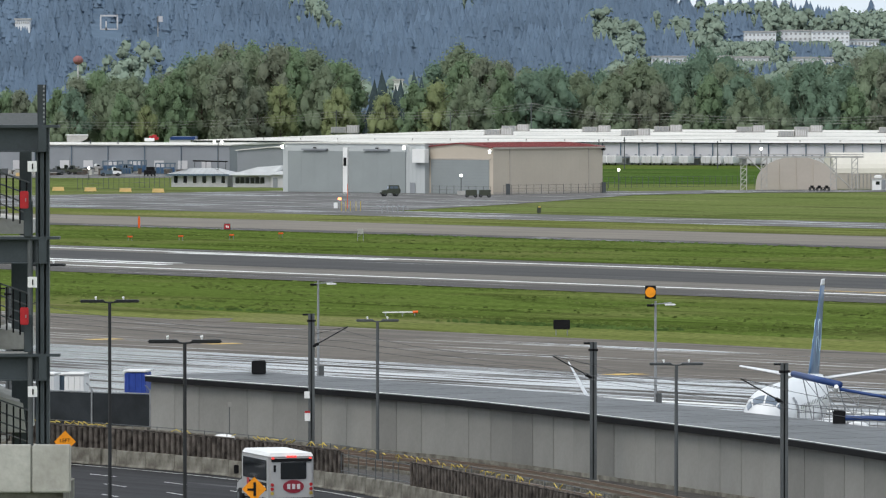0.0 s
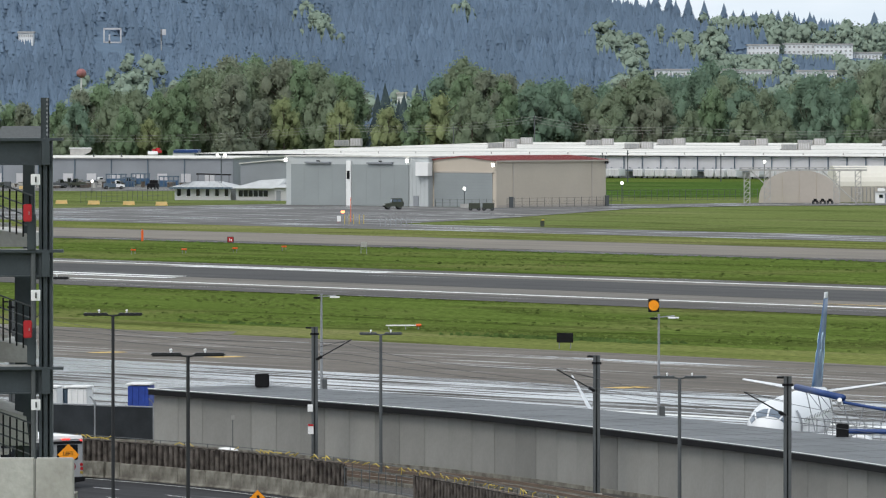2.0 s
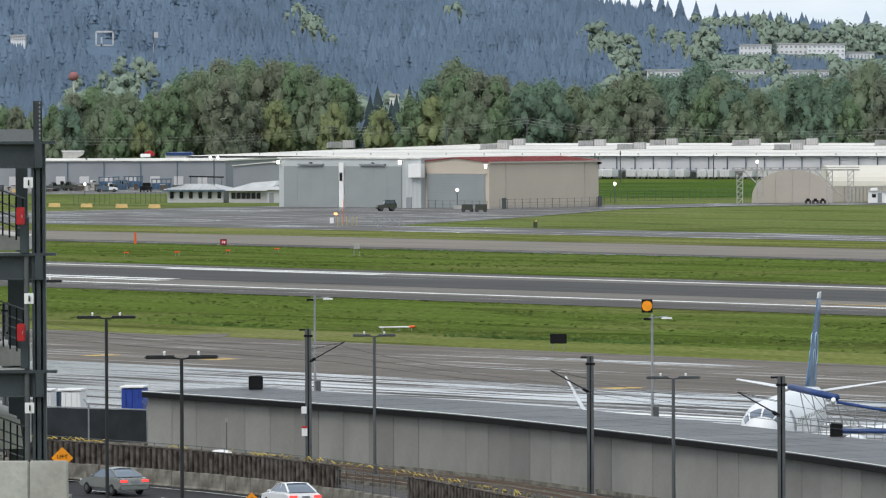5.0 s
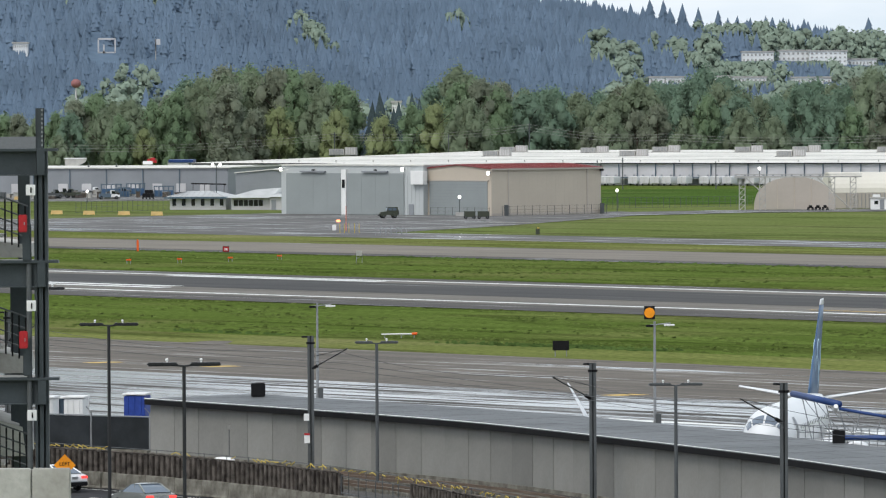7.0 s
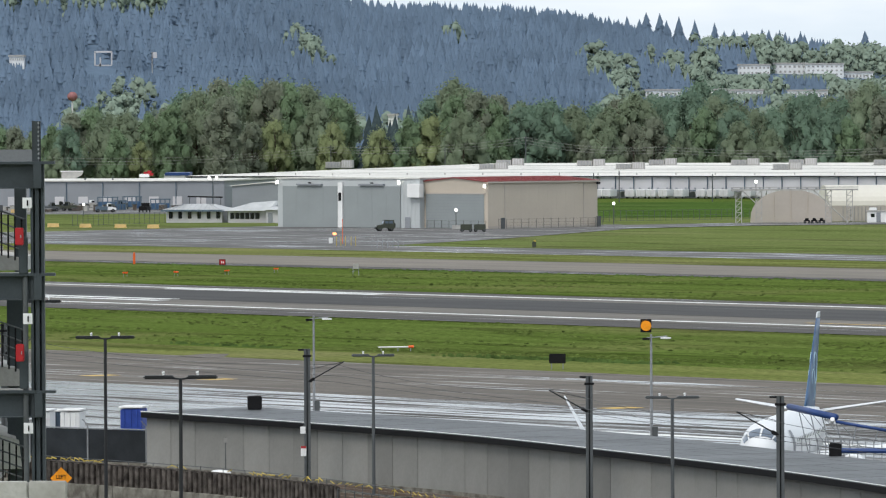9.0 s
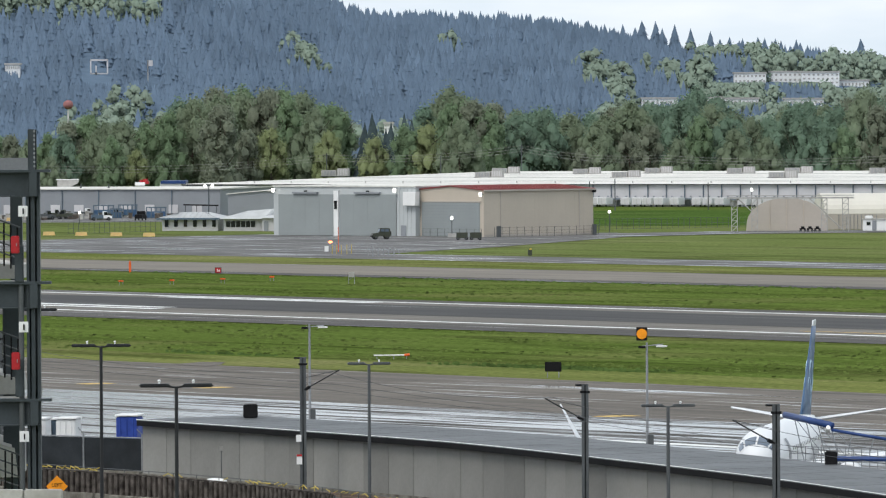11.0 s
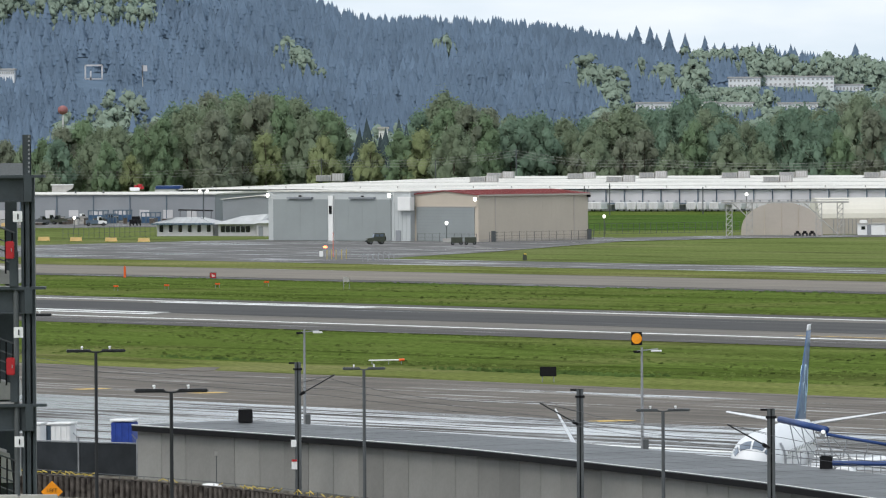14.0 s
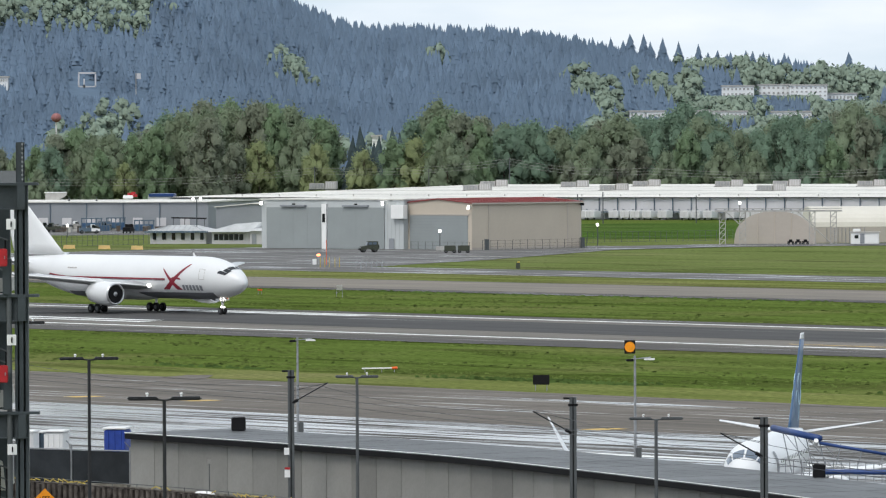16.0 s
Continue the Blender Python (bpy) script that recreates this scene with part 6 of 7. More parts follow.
def sedan(paint, label):
    th = thing("car", Matrix.Identity(4), label, "car")
    body = [(2.35, 0.35), (2.38, 0.62), (2.2, 0.80), (1.1, 0.95), (-1.6, 1.02), (-2.35, 0.95), (-2.42, 0.55), (-2.3, 0.32)]
    part("body", extrude_y(body, -0.9, 0.9, 0.08), paint, th, smooth=False)
    curve = ((1.2, 0.92), (0.8, 1.17), (0.35, 1.36), (-0.15, 1.44), (-0.75, 1.43), (-1.25, 1.29), (-1.9, 1.02))
    ring = lambda q, lift: [(x, q * (0.80 - 0.42 * (z - 0.92)), z + lift) for x, z in curve]
    part("cabin", loft([ring(q, 0.02 * (1 - abs(q))) for q in (-1, -0.5, 0, 0.5, 1)]), CABIN_GLASS, th, "dark car windows", smooth=False)
    top = [(x, z) for x, z in curve if 1.3 < z]
    part("roof", loft([[(x + (0.08 if k == 0 else -0.12 if k == len(top) - 1 else 0), q * 0.62, z + 0.035 - 0.02 * abs(q)) for k, (x, z) in enumerate(top)] + [(x, q * 0.62, z - 0.01) for x, z in reversed(top)] for q in (-1, -0.5, 0, 0.5, 1)]), paint, th, smooth=False)
    for sy in (-1, 1):
        for p0, p1, r in (((1.2, sy * 0.80, 0.93), (0.35, sy * 0.62, 1.37), 0.03), ((-0.30, sy * 0.72, 0.98), (-0.28, sy * 0.60, 1.42), 0.028), ((-1.85, sy * 0.76, 1.04), (-0.85, sy * 0.60, 1.43), 0.055)):
            part("pillar", rods((p0, p1, r)), paint, th)
        part("tail_light", boxes(((-2.37, sy * 0.66, 0.83), (0.12, 0.42, 0.13)), bev=0.02), RED_GLOW, th, "lit red tail light")
        part("headlight", boxes(((2.25, sy * 0.66, 0.70), (0.2, 0.38, 0.13)), bev=0.02), WHITE, th)
        part("mirror", boxes(((0.75, sy * 0.98, 1.0), (0.2, 0.18, 0.12)), bev=0.03), paint, th)
        for x in (1.45, -1.4):
            wheel(th, x, sy * 0.82, 0.33, 0.33, 0.22)
    part("bumper", boxes(((-2.38, 0, 0.45), (0.16, 1.7, 0.22)), bev=0.04), BLACK if label.startswith("white") else paint, th)
    part("number_plate", boxes(((-2.44, 0, 0.80), (0.03, 0.4, 0.14))), STEEL, th)
    return th


CAR_WHITE = mat("car_white", (0.78, 0.79, 0.80), 0.2, spec=0.5, vary=0.02)
CAR_DARK = mat("car_black", (0.015, 0.016, 0.02), 0.15, spec=0.5, vary=0.02)
CAR_GREY = mat("car_grey", (0.26, 0.275, 0.26), 0.2, metal=0.3, spec=0.5, vary=0.02)
BUS_WHITE = mat("bus_white", (0.38, 0.38, 0.38), 0.35, vary=0.05, size=1.5, grain=0.015)
car_white = sedan(CAR_WHITE, "white sedan with lit tail lights on the road")
car_dark = sedan(CAR_DARK, "black sedan with lit tail lights on the road")
car_grey = sedan(CAR_GREY, "grey-green sedan with lit tail lights")
car_grey2 = sedan(CAR_GREY, "grey sedan following on the road")


def shuttle():
    th = thing("shuttle_bus", Matrix.Identity(4), "white airport shuttle bus with dark windows", "bus")
    part("body", boxes(((0, 0, 1.62), (5.2, 2.4, 2.35)), bev=0.14), BUS_WHITE, th, smooth=False)
    part("roof_cap", loft([[(x, y, z) for x, y, z in ((-2.55, s * 1.16, 2.7), (2.6, s * 1.16, 2.7), (2.4, s * 1.05, 2.9), (-2.5, s * 1.08, 2.88))] for s in (-1, 1)]), WHITE, th, "rounded white roof")
    part("nose", extrude_y([(2.5, 0.5), (2.5, 2.0), (3.0, 1.9), (3.5, 1.25), (4.2, 1.1), (4.35, 0.6), (4.3, 0.45)], -0.98, 0.98, 0.08), BUS_WHITE, th)
    part("cab_window", extrude_y([(2.55, 1.25), (2.55, 1.92), (2.98, 1.84), (3.42, 1.25)], -0.99, 0.99), GLASS, th)
    for sy in (-1, 1):
        part("side_window", boxes(((0.0, sy * 1.205, 1.98), (4.4, 0.05, 1.05)), bev=0.02), GLASS, th, "dark tinted side windows")
        part("advert_band", boxes(((-0.6, sy * 1.205, 1.15), (3.2, 0.04, 0.42))), BLACK, th, "dark band with unreadable marks")
        part("advert_bar", boxes(((-0.7, sy * 1.23, 1.15), (2.6, 0.03, 0.10))), WHITE, th)
        part("side_emblem", boxes(((1.25, sy * 1.21, 1.2), (0.4, 0.04, 0.5)), bev=0.01), RED, th)
        part("mirror", boxes(((3.2, sy * 1.3, 1.75), (0.12, 0.25, 0.45)), bev=0.03), BLACK, th)
        for x in (3.3, -1.5):
            wheel(th, x, sy * 1.02, 0.40, 0.40, 0.28)
        for k, m in enumerate((RED, RED, YELLOW)):
            part("tail_light", rods(((-2.66, sy * 1.02, 1.28 - 0.22 * k), (-2.6, sy * 1.02, 1.28 - 0.22 * k), 0.085), seg=12), m, th)
        part("marker_light", boxes(((-2.6, sy * 0.98, 2.62), (0.12, 0.12, 0.08))), RED_GLOW, th)
    part("brake_light_bar", boxes(*[((-2.62, y, 2.70), (0.08, 0.14, 0.09)) for y in (-0.18, 0, 0.18)]), RED_GLOW, th, "lit red high brake light")
    part("rear_window", boxes(((-2.62, -0.1, 1.98), (0.06, 1.35, 0.85)), bev=0.02), GLASS, th, "dark rear window")
    part("rear_band", boxes(((-2.62, 0, 2.52), (0.05, 2.1, 0.16))), BLACK, th)
    bm = loft([[(x, -0.1 + math.cos(2 * math.pi * i / 24) * 0.55 * k, 1.18 + math.sin(2 * math.pi * i / 24) * 0.33 * k) for i in range(24)] for x, k in ((-2.60, 1.0), (-2.635, 1.0))])
    em = part("rear_emblem", bm, JET_RED, th, "oval red emblem")
    for ey in (-0.36, -0.1, 0.16):
        part("emblem_bar", boxes(((-2.65, ey, 1.18), (0.03, 0.16, 0.26)), bev=0.005), PALE_WALL, em)
    part("fleet_mark", boxes(((-2.62, 0.88, 2.1), (0.04, 0.12, 0.34))), BLACK, th)
    part("bumper", boxes(((-2.68, 0, 0.48), (0.25, 2.3, 0.26)), bev=0.04), BLACK, th)
    part("chassis", boxes(((0.5, 0, 0.45), (6.6, 1.6, 0.25))), BLACK, th)
    return th


bus = shuttle()


# ---- road signs ----
def diamond(x, y, z, size, label):
    th = thing("warning_sign", pose(x, y, 0.4), label, "road sign")
    part("post", rods(((0, 0.04, 0), (0, 0.04, z - 0.4), 0.04)), STEEL, th)
    bm = bmesh.new()
    box(bm, (0, 0, 0), (size, 0.03, size), 0, 0.0)
    b = part("board", bm, ORANGE, th, "orange diamond board")
    b.matrix_basis = pose(0, 0, z - 0.4) @ pose(0, 0, 0, 0, 45, 0)
    return th


s1 = diamond(-19.46, 340, 3.62, 0.80, "orange diamond sign with black lettering")
txt = bpy.data.curves.new("sign_text", "FONT")
txt.body, txt.size, txt.align_x, txt.extrude = "LEFT", 0.27, "CENTER", 0.004
tob = new("lettering", txt)
tob.parent = s1
tob.matrix_basis = pose(0, -0.03, 3.62 - 0.42, 90, 0, 0)
txt.materials.append(BLACK)
part("letter_bar", boxes(((0, -0.03, 3.27 - 0.4), (0.3, 0.02, 0.08))), BLACK, s1)
s2 = diamond(-8.46, 296, 3.87, 0.78, "orange diamond sign with a black side road symbol")
zz = 3.87 - 0.4
part("symbol", boxes(((0.02, -0.03, zz), (0.12, 0.02, 0.62)), ((-0.16, -0.03, zz - 0.02), (0.3, 0.02, 0.10))), BLACK, s2, "black side road symbol")


# ---- fence with black windscreen, containers and vans at the end of the annex ----
def screen_fence():
    a, b = Vector((-25.00, 403.61, 1.15)), Vector((-17.65, 398.33, 1.15))
    d = b - a
    th = thing("screen_fence", Matrix.Identity(4), "chain-link fence hung with black windscreen", "fence")
    ang = math.degrees(math.atan2(d.y, d.x))
    zt = 3.35
    n = 2
    for k in range(n):
        p, q = a + d * (k / n), a + d * ((k + 1) / n)
        c = (p + q) / 2
        part("windscreen", boxes((((c.x, c.y, (1.2 + zt) / 2), ((q - p).length - 0.15, 0.04, zt - 1.3), ang))), SCREEN, th, "black mesh screen")
    for k in range(n + 1):
        p = a + d * (k / n)
        part("post", rods(((p.x, p.y - 0.08, 0.9), (p.x, p.y - 0.08, zt + 0.25), 0.06), ((p.x, p.y - 0.08, zt + 0.2), (p.x - 0.3, p.y - 0.3, zt + 0.55), 0.03)), STEEL, th)
    part("top_rail", rods(((a.x, a.y, zt), (b.x, b.y, zt), 0.04)), STEEL, th)
    part("kerb", boxes((((a + b) / 2 + Vector((0, -0.4, 0.05)), (d.length, 0.6, 0.3), ang))), CONCRETE_OLD, th)


screen_fence()


def cart(x, y, top, w, material, label):
    """A tall curtained loader body on a wheeled chassis."""
    th = thing("catering_loader", pose(x, y, 0, 0, 0, -10), label, "loader")
    part("chassis", boxes(((0, 0, 0.7), (w + 0.4, 1.8, 0.3))), STEEL, th)
    part("scissor_lift", rods(((-w * 0.4, -0.7, 0.8), (w * 0.4, -0.7, top - 2.0), 0.07), ((w * 0.4, -0.7, 0.8), (-w * 0.4, -0.7, top - 2.0), 0.07)), STEEL, th)
    part("curtain", boxes(((0, 0, top - 1.05), (w, 1.7, 1.9)), bev=0.05), material, th)
    part("roof", boxes(((0, 0, top), (w + 0.15, 1.9, 0.12)), bev=0.03), WHITE, th, "white roof")
    for k in range(3):
        part("fold", rods(((-w * 0.3 + w * 0.3 * k, -0.87, top - 2.0), (-w * 0.3 + w * 0.3 * k, -0.87, top - 0.15), 0.05)), material, th)
    for sx in (-1, 1):
        for sy in (-1, 1):
            wheel(th, sx * w * 0.4, sy * 0.8, 0.4, 0.4, 0.2)


cart(-19.03, 412, 4.17, 1.35, BLUE, "blue-curtained loader with a white roof on the apron")
cart(-23.28, 420, 3.65, 1.25, WHITE, "white box loader on the apron behind the fence")
cart(-25.24, 424, 3.47, 0.9, WHITE, "white box loader on the apron behind the fence")
cart(-24.56, 426, 3.35, 0.6, SLATE, "dark slate loader on the apron behind the fence")

# yellow safety chain pieces on the railing over the track
rail_th = thing("track_railing", Matrix.Identity(4), "thin railing hung with yellow safety tape beside the track", "railing")
line = [p + side(i, BARRIER) * 0.9 for i, p in enumerate(BARRIER)]
run = [p for p in along([Vector((p.x, p.y, 0)) for p in line[::3]], 0.5) if -24 < p.x < 8]
rr = random.Random(3)
for i, p in enumerate(run[::5]):
    part("post", rods(((p.x, p.y, 1.1), (p.x, p.y, 2.75), 0.025)), POLE_GREY, rail_th)
part("top_rail", cable([Vector((p.x, p.y, 2.72)) for p in run], 0.02, 4), POLE_GREY, rail_th)
for i, (a, b) in enumerate(zip(run, run[1:])):
    dense = 0.15 + 0.75 * max(0.0, math.sin(i * 0.11 + 0.6)) if a.x < -8 else 0.62 if a.x < 4 else 0.3
    if rr.random() < dense:
        z0, z1 = 2.50 + 0.12 * rr.random(), 2.60 + 0.16 * rr.random()
        flip = rr.random() < 0.5
        lo, hi = Vector((a.x, a.y - 0.05, z0 if flip else z1)), Vector((b.x, b.y - 0.05, z1 if flip else z0))
        part("tape", rods((lo, hi, 0.026 + 0.012 * rr.random()), seg=5), YELLOW, rail_th, "yellow tape")
        if rr.random() < 0.3:
            part("tape", rods((lo, lo - Vector((0.03, 0.02, 0.32)), 0.022), seg=5), YELLOW, rail_th, "loose end of yellow tape")

cv = thing("equipment_cover", pose(-12.5, 378.0, 1.15, 0, 0, -50) @ Matrix.Diagonal((0.7, 0.7, 0.95, 1)), "white rounded equipment cover beside the track", "cover")
part("lid", loft([[(1.2 * k * math.cos(2 * math.pi * i / 20), 0.55 * k * math.sin(2 * math.pi * i / 20), z) for i in range(20)] for k, z in ((1.0, 0.0), (1.02, 0.62), (0.98, 0.75), (0.8, 0.84), (0.4, 0.88))]), WHITE, cv, smooth=True)
part("skirt", boxes(((0, 0, 0.1), (2.2, 1.0, 0.2)), bev=0.03), HVAC, cv)
sp = thing("sign_post", pose(-12.35, 382.0, 1.15), "slim post with a small grey sign by the track", "sign post")
part("post", rods(((0, 0, 0), (0, 0, 2.5), 0.03)), POLE_GREY, sp)
part("plate", boxes(((0, -0.04, 2.35), (0.22, 0.03, 0.28)), bev=0.005), PANEL, sp)

# chain fence closing the gap between the two fence runs
gap = thing("chain_fence", Matrix.Identity(4), "grey chain-link fence in the gap of the corrugated fence", "fence")
ga, gb = FENCE[-1], FENCE_B[0]
for k in range(5):
    p = ga.lerp(gb, k / 4)
    part("post", rods(((p.x, p.y, 0.9), (p.x, p.y, 2.4), 0.03)), POLE_GREY, gap)
for z in (1.5, 2.4):
    part("wire", rods(((ga.x, ga.y, z), (gb.x, gb.y, z), 0.02)), POLE_GREY, gap)


# ---- small airfield things ----
def marker(p, label="orange runway light on short legs"):
    th = thing("approach_light", pose(*p), label, "runway light", "orange lights in the grass")
    part("head", boxes(((0, 0, 0.62), (0.75, 0.35, 0.22)), bev=0.05), ORANGE_RED, th)
    for s in (-0.25, 0.25):
        part("leg", rods(((s, 0, 0), (s, 0, 0.55), 0.04)), STEEL, th)
    return th


m0 = marker((-44.01, 929.27, 0.00))
for p in ((-37.00, 932.64, 0.00), (-30.04, 939.45, 0.00), (-23.31, 949.86, 0.00)):
    copy_thing(m0, pose(*p))
sg = thing("runway_sign", pose(*(-32.71, 1001.63, 0.00)), "red runway sign with pale marks", "airfield sign")
part("panel", boxes(((0, 0, 0.5), (0.85, 0.2, 0.75)), bev=0.02), RED, sg)
part("frame", boxes(((0, 0.02, 0.5), (0.98, 0.16, 0.86))), BLACK, sg)
part("mark_bar", boxes(((-0.12, -0.11, 0.5), (0.12, 0.03, 0.4)), ((0.14, -0.11, 0.45), (0.2, 0.03, 0.3))), WHITE, sg)
op = thing("orange_marker_post", pose(*(-46.61, 1013.47, 0.00)), "tall orange marker post in the grass", "marker post")
part("post", boxes(((0, 0, 0.8), (0.34, 0.34, 1.6)), bev=0.04), ORANGE_RED, op)
part("cap", boxes(((0, 0, 1.65), (0.2, 0.2, 0.3))), ORANGE_RED, op)
ws = thing("weather_sensor", pose(*(-11.60, 929.27, 0.00)), "grey sensor cabinet on a frame", "sensor")
part("cabinet", boxes(((0, 0, 1.35), (0.8, 0.6, 0.7)), bev=0.03), HVAC, ws)
part("frame", rods(((-0.4, 0, 0), (-0.4, 0, 1.2), 0.05), ((0.4, 0, 0), (0.4, 0, 1.2), 0.05), ((-0.4, 0, 0.6), (0.4, 0, 1.1), 0.04)), STEEL, ws)
wsk = thing("barrier_boom", pose(*(-3.86, 627.65, 0.00), 0, 0, -4), "white boom with a red end lying by the grass", "boom")
part("boom", rods(((-1.9, 0, 0.35), (1.0, 0, 0.38), 0.07), seg=10), WHITE, wsk)
part("red_end", rods(((1.0, 0, 0.38), (1.5, 0, 0.42), 0.13), seg=10), ORANGE_RED, wsk)
for s in (-1.6, 0, 1.2):
    part("leg", rods(((s, 0, 0), (s, 0, 0.3), 0.05)), STEEL, wsk)
bc = thing("warning_beacon", pose(*(-18.81, 1170.18, 0.00)), "white cabinet with a lit orange beacon", "beacon")
part("cabinet", boxes(((-0.2, 0, 0.6), (0.7, 0.6, 1.0)), bev=0.04), WHITE, bc)
part("lamp", boxes(((0.5, 0, 1.8), (0.7, 0.4, 0.42)), bev=0.1), AMBER_GLOW, bc, "lit orange lamp")
part("mast", rods(((0.5, 0, 0), (0.5, 0, 1.7), 0.05)), STEEL, bc)
part("tall_mast", rods(((1.9, 0, 0), (1.9, 0, 4.4), 0.06)), ORANGE_RED, bc, "orange mast")
fr = thing("metal_frames", pose(*(-9.07, 1129.10, 0.00)), "grey tubular test frames on the taxiway edge", "frame")
for k in range(6):
    x = -2.2 + 0.9 * k
    part("frame", rods(((x, 0, 0), (x, 0, 1.5), 0.05), ((x, 0, 1.5), (x + 0.8, 0, 0.9), 0.05), ((x + 0.8, 0, 0), (x + 0.8, 0, 1.1), 0.05)), STEEL, fr)
for k, p in enumerate(((-17.68, 1149.27, 0.00), (-16.90, 1149.27, 0.00), (-16.11, 1149.27, 0.00), (-15.13, 1149.27, 0.00), (-14.34, 1149.27, 0.00))):
    yp = thing("yellow_bollard", pose(*p), "slim yellow bollard by the taxiway", "bollard", "yellow bollards by the beacon")
    part("post", rods(((0, 0, 0), (0, 0, 1.7), 0.07)), YELLOW, yp)
for p in ((-79.72, 1369.45, 0.00), (-72.66, 1362.20, 0.00), (-65.09, 1355.03, 0.00), (-58.07, 1347.93, 0.00), (-101.48, 1589.32, 0.00)):
    jb = thing("orange_barrier", pose(*p), "faded orange plastic road barrier", "barrier", "orange barriers on the grass")
    part("body", extrude_y([(-1.25, 0), (1.25, 0), (1.2, 0.35), (1.15, 0.8), (-1.15, 0.8), (-1.2, 0.35)], -0.25, 0.25, 0.03), mat("faded_orange", (0.72, 0.50, 0.22), 0.7), jb)
    part("foot", boxes(((-0.9, 0, 0.05), (0.4, 0.7, 0.1)), ((0.9, 0, 0.05), (0.4, 0.7, 0.1))), YELLOW, jb)


# ---- parked service vehicles and gear before the sheds ----
def truck(m, cab, box_col, label, L=5.0, Hh=2.2):
    th = thing("parked_truck", m, label, "truck")
    part("cab", extrude_y([(L / 2, 0.5), (L / 2, 1.1), (L / 2 - 0.9, 1.25), (L / 2 - 1.3, Hh), (L / 2 - 2.1, Hh), (L / 2 - 2.1, 0.5)], -0.95, 0.95, 0.06), cab, th)
    part("windscreen", extrude_y([(L / 2 - 0.95, 1.3), (L / 2 - 1.28, Hh - 0.15), (L / 2 - 2.0, Hh - 0.15), (L / 2 - 2.0, 1.3)], -0.97, 0.97), GLASS, th)
    part("bed", boxes(((-0.9, 0, 0.95), (L - 2.4, 1.9, 0.9)), bev=0.04), box_col, th)
    for x in (L / 2 - 0.8, -L / 2 + 0.8):
        for s in (-1, 1):
            wheel(th, x, s * 0.85, 0.42, 0.42, 0.26)


def jeep(m):
    """A soft-top field car with a slatted nose and round wings."""
    th = thing("field_car", m, "dark olive military field car parked before the hangar", "car")
    part("body", extrude_y([(-2.0, 0.55), (-2.0, 1.15), (0.55, 1.2), (0.7, 1.15), (1.85, 1.05), (1.95, 0.6)], -0.72, 0.72, 0.05), OLIVE, th)
    part("soft_top", extrude_y([(-1.95, 1.15), (-1.9, 1.92), (0.3, 1.95), (0.5, 1.2)], -0.70, 0.70, 0.04), OLIVE, th, "faded canvas top")
    for x0, x1 in ((-1.6, -0.75), (-0.6, 0.2)):
        for sy in (-1, 1):
            part("window", boxes((((x0 + x1) / 2, sy * 0.71, 1.55), (x1 - x0, 0.05, 0.42)), bev=0.02), CABIN_GLASS, th)
    part("windscreen", extrude_y([(0.36, 1.28), (0.52, 1.26), (0.36, 1.82), (0.24, 1.84)], -0.62, 0.62), CABIN_GLASS, th)
    for sy in (-1, 1):
        for x in (1.25, -1.25):
            part("wing", loft([[(x + 0.58 * math.cos(a) * k, y, 0.42 + 0.52 * math.sin(a) * k) for a in [math.pi * q / 8 for q in range(9)] for k in (1.0,)] for y in (sy * 0.62, sy * 0.92)]), OLIVE, th)
            wheel(th, x, sy * 0.78, 0.42, 0.42, 0.26)
        part("headlight", rods(((1.93, sy * 0.42, 0.88), (2.0, sy * 0.42, 0.88), 0.11), seg=10), METAL, th)
    part("bumper", boxes(((2.05, 0, 0.55), (0.14, 1.6, 0.2)), bev=0.03), BLACK, th)
    part("spare_wheel", rods(((-2.05, 0, 1.0), (-2.25, 0, 1.0), 0.38), seg=16), TYRE, th)


jeep(pose(-10.45, 1300.26, 0.0, 0, 0, 194) @ Matrix.Diagonal((0.92, 1, 1.15, 1)))
for p, c, k in (((-80.01, 1589.32, 0.00), WHITE, 10), ((-70.50, 1589.32, 0.00), BLACK, 80), ((-79.76, 1639.96, 0.00), SLATE, 0), ((-87.32, 1650.47, 0.00), WHITE, 20), ((-93.88, 1629.57, 0.00), OLIVE, 5), ((-89.83, 1619.32, 0.00), OLIVE, 170), ((-94.77, 1609.20, 0.00), POLE_GREY, 15)):
    truck(pose(*p, 0, 0, k), c, SLATE if c is WHITE else c, "parked service truck before the grey shed", 5.2, 2.2)
for p, w, hh in (((-82.38, 1650.47, 0.00), 5.2, 2.9), ((-76.32, 1650.47, 0.00), 4.8, 3.0), ((-68.39, 1629.57, 0.00), 5.0, 2.6), ((-78.28, 1629.57, 0.00), 3.0, 2.3)):
    ct = thing("blue_shelter", pose(*p), "slate-blue equipment shelter with open sides", "shelter")
    part("roof", boxes(((0, 0, hh), (w, 2.6, 0.25))), SLATE, ct)
    for k in range(5):
        part("post", boxes(((-w / 2 + 0.15 + k * (w - 0.3) / 4, -1.2, hh / 2), (0.28, 0.2, hh))), SLATE, ct)
    part("load", boxes(((0, 0, hh * 0.33), (w * 0.9, 2.0, hh * 0.6)), bev=0.05), JET_BLUE, ct)
can = thing("dark_canopy", pose(-57.8, 1640.0, 0.0, 0, 1.5, 0), "long dark flat canopy on posts", "canopy")
part("roof", boxes(((0, 0, 3.0), (8.6, 4, 0.3))), BLACK, can)
for x in (-3.8, -1, 2, 3.9):
    part("post", rods(((x, -1.6, 0), (x, -1.6, 3.0), 0.1)), POLE_GREY, can)
cl = random.Random(9)
